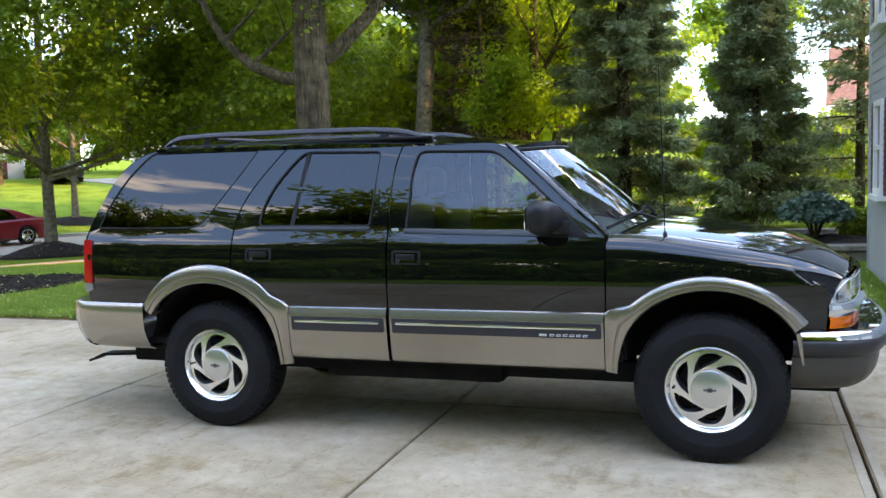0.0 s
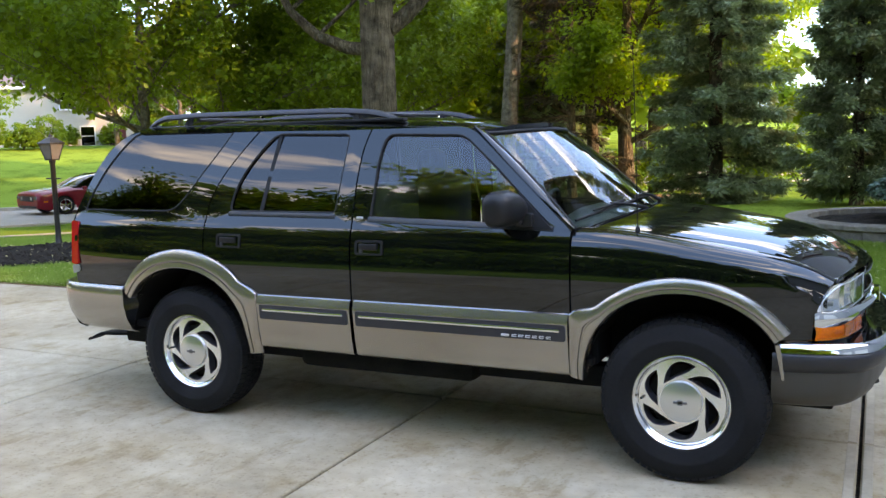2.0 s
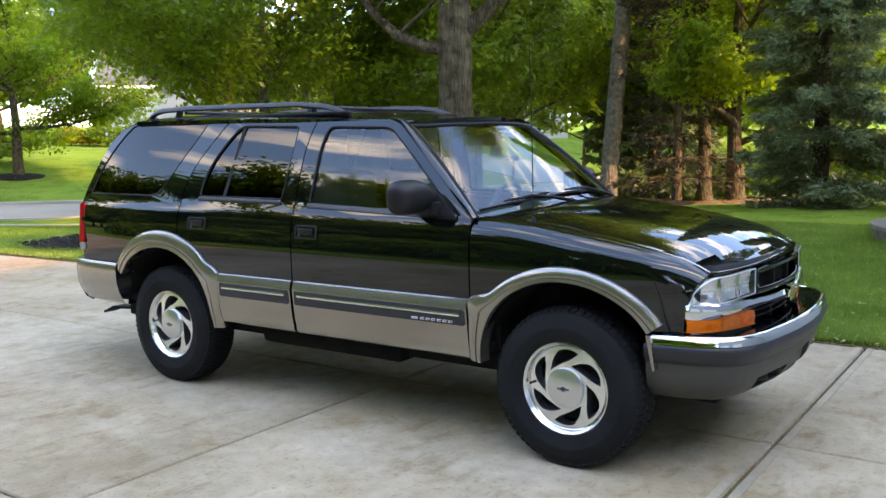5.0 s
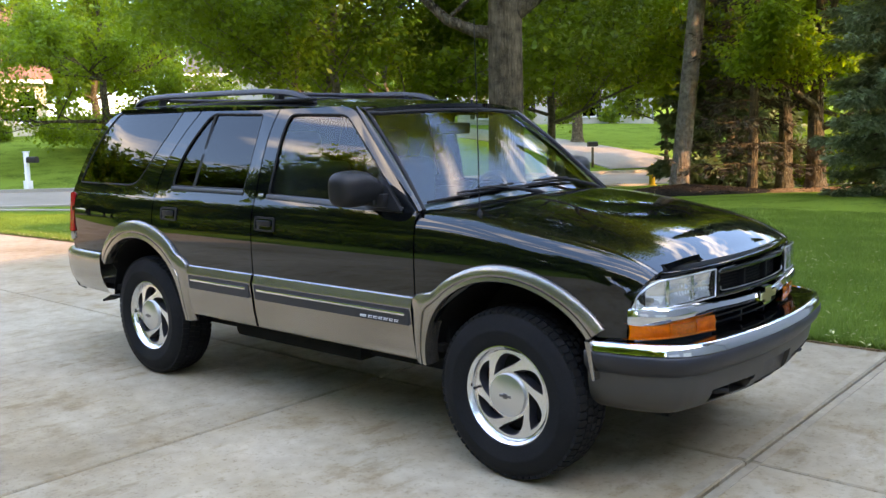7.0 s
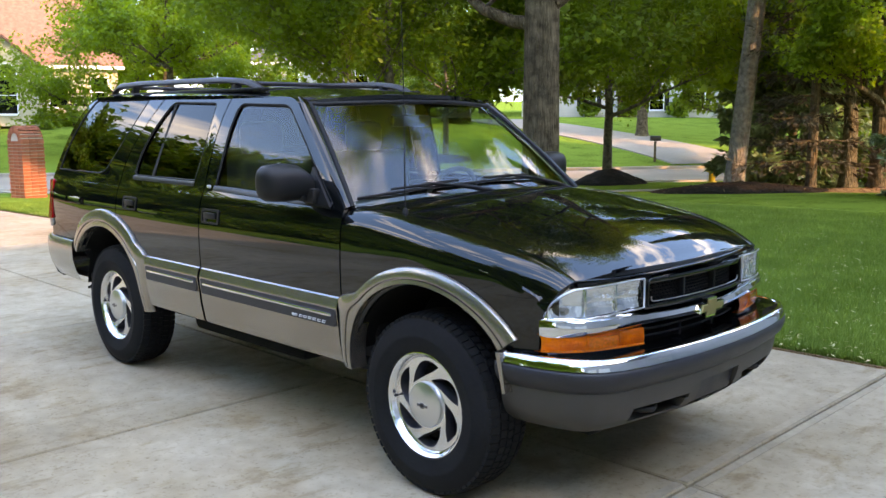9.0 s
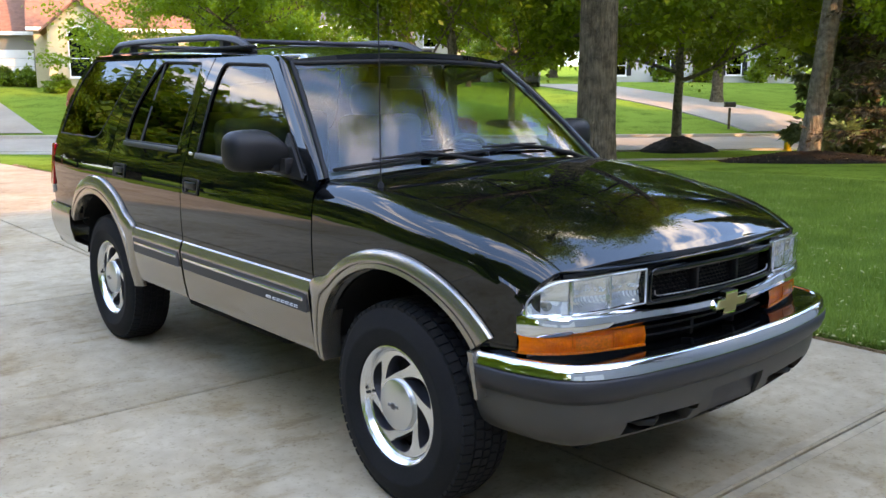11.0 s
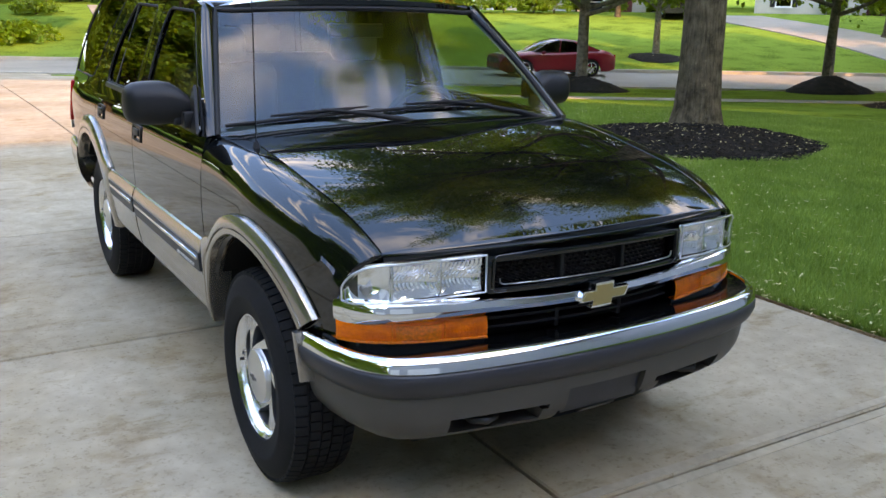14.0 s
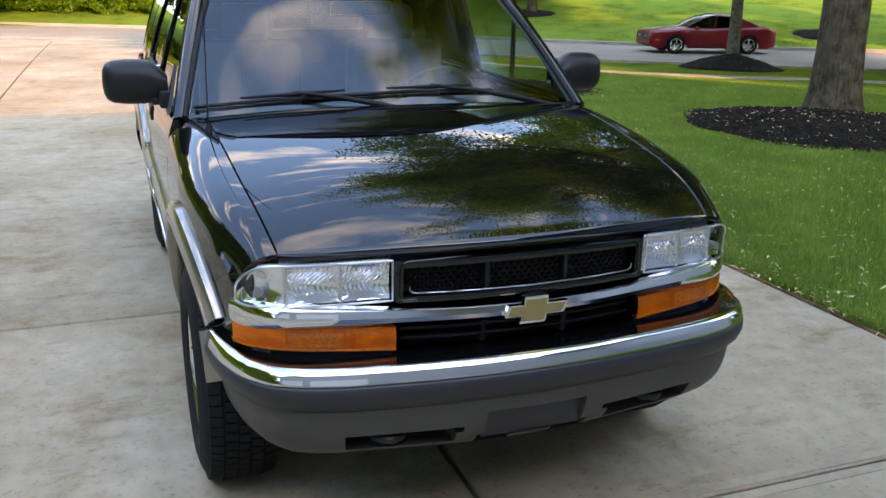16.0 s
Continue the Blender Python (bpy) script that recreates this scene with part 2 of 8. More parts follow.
ROAD_CONC = mat("road_concrete", (0.285, 0.238, 0.188), 0.8, vary=(0.5, 0.15), bump=(40, 0.2), depth=0.005)
KERB = mat("kerb_concrete", (0.33, 0.29, 0.235), 0.85, vary=(1.2, 0.18), bump=(50, 0.3), depth=0.006)
GRASS = mat("lawn_ground", (0.040, 0.093, 0.014), 0.9, spec=0.0, vary=(0.8, 0.35), second=(0.103, 0.175, 0.028), fine=0.95, bump=(36, 0.9), depth=0.03)
BLADE = leaf_mat("grass_blades", (0.066, 0.165, 0.030), (0.335, 0.500, 0.110), (0.296, 0.456, 0.070), 0.5, 0.34)
FALLEN = mat("fallen_petals", (0.70, 0.58, 0.30), 0.8, vary=(40.0, 0.3))
MULCH = mat("bark_mulch", (0.017, 0.013, 0.0105), 0.9, vary=(6.0, 0.5), bump=(28, 1.0), depth=0.05)
CHIPS = leaf_mat("mulch_chips", (0.011, 0.0078, 0.0056), (0.050, 0.034, 0.023), (0.01, 0.008, 0.006), 0.8, 0.02)
BARK = mat("tree_bark", (0.050, 0.039, 0.025), 0.92, spec=0.02, vary=(7.0, 0.35), second=(0.130, 0.103, 0.069), bump=(30, 1.0), stretch=(1, 1, 0.13), depth=0.12)
stained(BARK, 26.0, (0.66, 0.64, 0.62), 0.48, 0.60, (1, 1, 0.12))
stained(BARK, 9.0, (1.6, 1.65, 1.6), 0.62, 0.67)
BARK_MID = mat("grey_brown_bark", (0.085, 0.075, 0.060), 0.92, spec=0.02, vary=(8.0, 0.4), second=(0.175, 0.155, 0.125), bump=(26, 1.0), stretch=(1, 1, 0.15), depth=0.08)
BARK_LIGHT = mat("pale_bark", (0.11, 0.09, 0.07), 0.92, vary=(9.0, 0.4), second=(0.21, 0.18, 0.145), bump=(22, 1.0), stretch=(1, 1, 0.2), depth=0.09)
LITTER = mat("brown_leaf_litter", (0.16, 0.085, 0.045), 0.95, vary=(5.0, 0.4), second=(0.26, 0.15, 0.08), bump=(30, 1.0), depth=0.04)
LEAF = leaf_mat("maple_leaves", (0.032, 0.100, 0.013), (0.226, 0.349, 0.027), (0.365, 0.533, 0.027), 0.45, 0.36)
LEAF_FAR = leaf_mat("far_leaves", (0.032, 0.102, 0.015), (0.209, 0.335, 0.032), (0.331, 0.504, 0.030), 0.45, 0.36)
LEAF_DARK = leaf_mat("shade_leaves", (0.030, 0.096, 0.014), (0.191, 0.310, 0.026), (0.348, 0.524, 0.025), 0.45, 0.42)
LEAF_BRIGHT = leaf_mat("young_leaves", (0.087, 0.204, 0.014), (0.244, 0.388, 0.035), (0.313, 0.504, 0.035), 0.45, 0.45)
YELLOW_BLOOM = leaf_mat("yellow_blossom", (0.30, 0.20, 0.02), (0.65, 0.42, 0.03), (0.5, 0.35, 0.03), 0.6, 0.3)
NEEDLE = leaf_mat("spruce_needles", (0.074, 0.126, 0.060), (0.348, 0.446, 0.290), (0.278, 0.388, 0.150), 0.5, 0.3)
NEEDLE_BLUE = leaf_mat("blue_spruce_needles", (0.030, 0.097, 0.070), (0.131, 0.291, 0.220), (0.087, 0.194, 0.120), 0.5, 0.15)
NEEDLE_DRY = leaf_mat("dry_spruce_twigs", (0.039, 0.034, 0.024), (0.104, 0.089, 0.060), (0.070, 0.058, 0.035), 0.8, 0.2)
LEAF_DEEP = leaf_mat("deep_green_leaves", (0.033, 0.104, 0.016), (0.183, 0.320, 0.034), (0.348, 0.543, 0.035), 0.45, 0.44)
BRICK = piece_tint(mat("red_brick", (0.30, 0.075, 0.042), 0.85, vary=(14.0, 0.25), second=(0.36, 0.12, 0.07), bump=(60, 0.4), depth=0.006), 0.22)
MORTAR = mat("mortar", (0.42, 0.38, 0.33), 0.95, bump=(80, 0.5), depth=0.005)
STONE = piece_tint(mat("planter_block", (0.15, 0.128, 0.105), 0.9, vary=(5.0, 0.3), second=(0.20, 0.175, 0.145), bump=(30, 0.7), depth=0.02), 0.16)
SIDING_GREY = mat("grey_siding", (0.40, 0.42, 0.44), 0.6, vary=(1.5, 0.05))
SIDING_TAUPE = mat("taupe_siding", (0.27, 0.255, 0.225), 0.7, vary=(1.5, 0.06))
SIDING_WHITE = mat("white_siding", (0.49, 0.465, 0.41), 0.6, vary=(1.0, 0.05))
CREAM = mat("cream_stucco", (0.55, 0.46, 0.31), 0.85, vary=(1.5, 0.08))
TAN_BRICK = mat("tan_brick", (0.20, 0.125, 0.095), 0.9, vary=(3.0, 0.15))
ROOF_RED = mat("red_brown_shingle", (0.26, 0.115, 0.08), 0.9, vary=(4.0, 0.25), bump=(20, 0.5), depth=0.03)
ROOF_GREY = mat("grey_shingle", (0.11, 0.10, 0.10), 0.9, vary=(4.0, 0.25), bump=(20, 0.5), depth=0.03)
WHITE = mat("white_paint", (0.80, 0.80, 0.78), 0.4, vary=(4.0, 0.04))
SHUTTER = mat("maroon_shutter", (0.13, 0.022, 0.025), 0.5, vary=(5.0, 0.1))
HOUSE_PANE = pane_mat("house_window_glass", (0.05, 0.055, 0.06), 0.06)
BLACK_IRON = mat("black_iron", (0.012, 0.012, 0.013), 0.45, 0.2)
LANTERN_PANE = mat("grey_lantern_pane", (0.10, 0.098, 0.095), 0.25, vary=(8.0, 0.15))
LAMP_PANE = mat("frosted_lamp_pane", (0.22, 0.21, 0.19), 0.3, vary=(8.0, 0.12))
YELLOW = mat("yellow_hydrant_paint", (0.62, 0.36, 0.02), 0.5, vary=(8.0, 0.12))
RED_PAINT = mat("red_car_paint", (0.24, 0.003, 0.011), 0.35, 0.0, coat=0.25, coat_rough=0.03, spec=0.2)
SILVER_STRIPE = mat("silver_stripe_paint", (0.62, 0.60, 0.58), 0.25, coat=1.0)


# ---- mesh helpers ----
def mesh_ob(name, verts, faces, material, parent=None, smooth=False, label=""):
    me = bpy.data.meshes.new(name)
    me.from_pydata([tuple(v) for v in verts], [], [tuple(f) for f in faces])
    me.materials.append(material)
    if smooth:
        me.polygons.foreach_set("use_smooth", [True] * len(me.polygons))
    me.update()
    ob = new(name, me)
    ob.parent = parent
    if label:
        ob["label"] = label
    return ob


def part(name, bm, material, parent=None, label="", smooth=True, angle=40):
    """One mesh object out of a bmesh, under a thing or a part."""
    me = bpy.data.meshes.new(name)
    bmesh.ops.recalc_face_normals(bm, faces=bm.faces)
    bm.to_mesh(me)
    bm.free()
    me.materials.append(material)
    if smooth:
        me.polygons.foreach_set("use_smooth", [True] * len(me.polygons))
        me.set_sharp_from_angle(angle=radians(angle))
    ob = new(name, me)
    ob.parent = parent
    if label:
        ob["label"] = label
    return ob


def thing(name, label, category, group="", kind="", at=(0, 0, 0)):
    ob = new(name)
    ob.location = at
    ob.empty_display_size = 0.2
    return tagged(ob, label, category, group, kind)


def box(bm, lo, hi, bevel=0.0, seg=2):
    """A box from corner to corner, its edges rounded."""
    ret = bmesh.ops.create_cube(bm, size=1.0)
    vs = ret["verts"]
    for v in vs:
        v.co = Vector([lo[i] + (v.co[i] + 0.5) * (hi[i] - lo[i]) for i in range(3)])
    if bevel > 0:
        es = list({e for v in vs for e in v.link_edges})
        bmesh.ops.bevel(bm, geom=es, offset=bevel, segments=seg, profile=0.5, affect="EDGES")
    return bm


def grid_faces(bm, rows, close_u=False, close_v=False):
    """Quads over rows of points."""
    vs = [[bm.verts.new(p) for p in row] for row in rows]
    n, m = len(vs), len(vs[0])
    for i in range(n if close_u else n - 1):
        for j in range(m if close_v else m - 1):
            a, b, c, d = vs[i][j], vs[i][(j + 1) % m], vs[(i + 1) % n][(j + 1) % m], vs[(i + 1) % n][j]
            if len({a, b, c, d}) == 4:
                bm.faces.new((a, b, c, d))
    return vs


def tube(bm, pts, radii, sides=8, caps=True):
    """A tapered tube along points."""
    pts = [Vector(p) for p in pts]
    rings = []
    side = None
    for i, p in enumerate(pts):
        d = (pts[min(i + 1, len(pts) - 1)] - pts[max(i - 1, 0)]).normalized()
        if side is None:
            side = d.orthogonal().normalized()
        side = (side - d * side.dot(d)).normalized()
        up = d.cross(side)
        r = radii[i] if hasattr(radii, "__len__") else radii
        rings.append([p + (side * math.cos(a) + up * math.sin(a)) * r for a in [2 * math.pi * k / sides for k in range(sides)]])
    vs = grid_faces(bm, rings, close_v=True)
    if caps:
        bm.faces.new(vs[0][::-1])
        bm.faces.new(vs[-1])
    return vs


def lathe(bm, prof, n=48, axis="y", centre=(0, 0, 0)):
    """Turns (radius, along) points round an axis."""
    rows = []
    for k in range(n):
        a = 2 * math.pi * k / n
        c, s = math.cos(a), math.sin(a)
        if axis == "y":
            rows.append([(centre[0] + r * c, centre[1] + h, centre[2] + r * s) for r, h in prof])
        else:
            rows.append([(centre[0] + r * c, centre[1] + r * s, centre[2] + h) for r, h in prof])
    return grid_faces(bm, rows, close_u=True)


def lerp(a, b, t):
    return a + (b - a) * t


def curve_of(xs, ys):
    """A smooth curve through a few points (monotone in x)."""
    xs, ys = np.array(xs, float), np.array(ys, float)
    sl = np.gradient(ys, xs)

    def f(x):
        x = min(max(x, xs[0]), xs[-1])
        i = min(max(int(np.searchsorted(xs, x)) - 1, 0), len(xs) - 2)
        h = xs[i + 1] - xs[i]
        t = (x - xs[i]) / h
        return float((1 + 2 * t) * (1 - t) ** 2 * ys[i] + t * (1 - t) ** 2 * h * sl[i] + t * t * (3 - 2 * t) * ys[i + 1] + t * t * (t - 1) * h * sl[i + 1])

    return f


def rounded(pts, r, n=5):
    """A closed outline of 2D points with rounded corners. r: one radius or one each."""
    out_pts = []
    k = len(pts)
    for i, p in enumerate(pts):
        a, b, p = Vector(pts[i - 1]), Vector(pts[(i + 1) % k]), Vector(p)
        rr = r[i] if hasattr(r, "__len__") else r
        da, db = (a - p), (b - p)
        ra, rb = min(rr, da.length * 0.48), min(rr, db.length * 0.48)
        s, e = p + da.normalized() * ra, p + db.normalized() * rb
        for j in range(n + 1):
            t = j / n
            out_pts.append(tuple((1 - t) ** 2 * s + 2 * t * (1 - t) * p + t * t * e))
    return out_pts


def smooth01(t):
    t = min(max(t, 0.0), 1.0)
    return t * t * (3 - 2 * t)


def ground_z(x, y):
    """The lay of the land: level round the drive, falling to the street, rising again beyond it."""
    s, v = -0.835 * x + 0.55 * y, 0.55 * x + 0.835 * y
    deep = lerp(-0.64, -0.80, smooth01((v + 14) / 18))
    if s < 35:
        keep = lerp(0.4, 1.0, max(smooth01((abs(y) - 2.2) / 9), smooth01((s - 17) / 8)))
        return deep * keep * smooth01((s - 6.5) / 19.0)
    return deep + 0.105 * min(s - 35, 22 + (s - 57) * 0.2) if s > 57 else deep + 0.105 * (s - 35)

# ---- ground, drive, street ----
ROAD_U, ROAD_N = Vector((0.55, 0.835, 0)).normalized(), Vector((-0.835, 0.55, 0)).normalized()
S_NEAR, S_FAR = 25.6, 34.3
DRIVE = (-34.0, 9.0, -6.9, 2.28)


def frange(a, b, step):
    n = max(1, round((b - a) / step))
    return [a + (b - a) * i / n for i in range(n + 1)]


def sv(s, v, z=None):
    """Street coordinates (across, along) to the world."""
    p = ROAD_N * s + ROAD_U * v
    return (p.x, p.y, ground_z(p.x, p.y) if z is None else z)


def strip_between(name, s0, s1, v0, v1, dz, material, step=2.0, label="", thick=0.12):
    """A slab along the street, following the land."""
    bm = bmesh.new()
    vsl = frange(v0, v1, step)
    rows = []
    for v in vsl:
        a, b = sv(s0, v), sv(s1, v)
        rows.append([(a[0], a[1], a[2] + dz - thick), (a[0], a[1], a[2] + dz), (b[0], b[1], b[2] + dz), (b[0], b[1], b[2] + dz - thick)])
    grid_faces(bm, rows)
    return tagged(part(name, bm, material, None, smooth=False), label, name.replace("_", " "), kind="structure")


def drive_ground():
    """One sheet of lawn to the horizon, dipped under the drive and the street."""
    bm = bmesh.new()
    near = frange(-42, 14, 1.0)
    xs = [-900, -400, -220, -150, -110, -85, -70, -60, -52, -46] + near + [18, 24, 34, 50, 90, 200, 500, 900]
    ys = [-900, -400, -160, -80, -50, -35, -25, -18, -12] + [-6.95, -6.89] + frange(-5.5, 1.5, 1.0) + [2.26, 2.32] + frange(3.0, 46, 1.0) + [50, 56, 64, 74, 90, 120, 200, 450, 900]
    rows = []
    for x in xs:
        row = []
        for y in ys:
            z = ground_z(x, y)
            s = -0.835 * x + 0.55 * y
            if DRIVE[2] - 0.02 < y < DRIVE[3] and x < DRIVE[1]:
                z -= 0.10 if s < 26.5 else 0.0
            elif s < 25 and abs(s) < 30:
                z += 0.012
            if S_NEAR - 0.5 < s < S_FAR + 0.5:
                z -= 0.22
            row.append((x, y, z))
        rows.append(row)
    grid_faces(bm, rows)
    return tagged(part("ground", bm, GRASS, None, angle=80), "green mown lawn sloping gently down to the street", "lawn", kind="structure")


drive_ground()
strip_between("road", S_NEAR, S_FAR, -90, 120, -0.09, ROAD_CONC, label="pale grey concrete street between kerbs")
for s0 in (S_NEAR - 0.35, S_FAR):
    strip_between("kerb", s0, s0 + 0.35, -90, 120, 0.035, KERB, label="low weathered concrete kerb along the street", thick=0.3)
strip_between("pavement", 17.9, 19.3, -9.0, 90, 0.035, KERB, label="narrow concrete pavement across the lawn")


# ---- trees ----
def leaf_cloud(name, centres, per, spread, size, material, parent, seed, flat=0.6):
    """A crown of single leaves in clumps round the ends of the twigs."""
    rng = np.random.default_rng(seed)
    c = np.repeat(np.array(centres, float), per, axis=0)
    n = len(c)
    tuft = np.repeat(0.55 + 0.6 * rng.random((len(centres), 1)), per, axis=0)
    d = rng.normal(size=(n, 3))
    d /= np.linalg.norm(d, axis=1)[:, None]
    out_w = d * (0.5, 0.5, 0.6)
    d *= (rng.random((n, 1)) ** 0.45) * spread * tuft
    d[:, 2] *= flat
    p = c + d
    # blades face up and away from the heart of their tuft, and droop at the tip
    face = out_w + rng.normal(size=(n, 3)) * 0.36 + (0, 0, 0.62)
    face /= np.linalg.norm(face, axis=1)[:, None]
    u = np.cross(face, rng.normal(size=(n, 3)))
    u[:, 2] -= 0.25
    u /= np.linalg.norm(u, axis=1)[:, None] + 1e-9
    w = np.cross(face, u)
    w /= np.linalg.norm(w, axis=1)[:, None] + 1e-9
    L = size * (0.6 + 0.8 * rng.random((n, 1)))
    nrm = face * 0.10
    # a folded leaf: stem, two flanks, tip
    a, b, cc, e = p, p + u * L * 0.5 + w * L * 0.34 + nrm * L, p + u * L, p + u * L * 0.5 - w * L * 0.34 + nrm * L
    verts = np.stack([a, b, cc, e], 1).reshape(-1, 3)
    me = bpy.data.meshes.new(name)
    me.vertices.add(4 * n)
    me.vertices.foreach_set("co", verts.ravel())
    me.loops.add(4 * n)
    me.loops.foreach_set("vertex_index", np.arange(4 * n, dtype=np.int32))
    me.polygons.add(n)
    me.polygons.foreach_set("loop_start", np.arange(0, 4 * n, 4, dtype=np.int32))
    me.materials.append(material)
    me.update(calc_edges=True)
    ob = new(name, me)
    ob.parent = parent
    return ob


def broadleaf(x, y, label, r=0.2, height=9.0, fork=2.4, spread=3.6, leaves=22000, size=0.13, seed=1, bark=None, leaf=None, limbs=None, lean=(0, 0), clump=0.55, low=0.0, levels=3, group="trees", z=None, nlimb=6):
    """A trunk that forks into limbs, boughs and twigs, with a crown of leaves round the twigs."""
    rng = random.Random(seed)
    z0 = ground_z(x, y) if z is None else z
    t = thing("tree", label, "tree", group, at=(x, y, z0))
    bm = bmesh.new()
    ends = []
    top = Vector((lean[0] * height, lean[1] * height, height))

    def bough(p, d, length, rad, level):
        pts, rs = [p], [rad]
        steps = 6 if level < levels - 1 else 4
        for k in range(1, steps + 1):
            d = (d + Vector((rng.uniform(-1, 1), rng.uniform(-1, 1), rng.uniform(-0.5, 0.9))) * 0.16).normalized()
            pts.append(pts[-1] + d * length / steps)
            rs.append(rad * (1 - 0.72 * k / steps))
        tube(bm, pts, rs, 8 if level == 0 else (4 if level == 1 else 3))
        if level >= levels - 1:
            for k in (1, 2, 3, 4):
                ends.append(pts[k])
            return
        for k in range(2, steps + 1):
            for _ in range(2 if k < steps else 3):
                side = Vector((rng.uniform(-1, 1), rng.uniform(-1, 1), rng.uniform(-0.25, 0.75)))
                bough(pts[k], (d * 0.7 + side * 0.9).normalized(), length * rng.uniform(0.42, 0.62), rs[k] * 0.6, level + 1)

    flare = [(1.75, -0.15), (1.35, 0.05), (1.12, 0.3), (1.0, 0.8)]
    pts, rs = [], []
    for f, h in flare:
        pts.append(Vector((lean[0] * h, lean[1] * h, h)))
        rs.append(r * f)
    for k in range(1, 9):
        h = 0.8 + (height * 0.86 - 0.8) * k / 8
        w = 0.0 if h < fork else 0.12
        pts.append(Vector((lean[0] * h + rng.uniform(-w, w), lean[1] * h + rng.uniform(-w, w), h)))
        rs.append(max(0.03, r * (1 - 0.12 * min(1, h / fork)) if h <= fork else r * 0.85 * (1 - 0.85 * (h - fork) / (height - fork))))
    tube(bm, pts, rs, 16)
    if limbs:
        for path, rad in limbs:
            tube(bm, path, [rad * (1 - 0.6 * i / (len(path) - 1)) for i in range(len(path))], 10)
            bough(Vector(path[-1]), (Vector(path[-1]) - Vector(path[-2])).normalized(), spread * 0.6, rad * 0.4, 1)
            for q in path[2:-1]:
                bough(Vector(q), Vector((rng.uniform(-1, 1), rng.uniform(-1, 1), 0.8)).normalized(), spread * 0.45, rad * 0.3, 1)
    for k in range(nlimb):
        a = 2 * math.pi * (k + rng.uniform(-0.3, 0.3)) / nlimb * 1.0
        h = lerp(fork, height * 0.72, (k % 3) / 2.5 + rng.uniform(0, 0.1))
        up = lerp(0.35, 0.95, (h - fork) / (height - fork)) - low
        p = Vector((lean[0] * h, lean[1] * h, h))
        bough(p, Vector((math.cos(a), math.sin(a), up)).normalized(), spread * rng.uniform(0.85, 1.15), r * 0.42, 0)
    for k in range(9):
        q = height * (0.8 if k < 4 else rng.uniform(0.5, 0.78))
        p = Vector((lean[0] * q, lean[1] * q, q))
        bough(p, Vector((rng.uniform(-0.6, 0.6), rng.uniform(-0.6, 0.6), 1)).normalized(), spread * 0.5, r * 0.2, 1)
    part("trunk", bm, bark or BARK, t, angle=80)
    per = max(1, leaves // max(1, len(ends)))
    leaf_cloud("crown", ends, per, clump * 0.82, size, leaf or LEAF, t, seed)
    return t


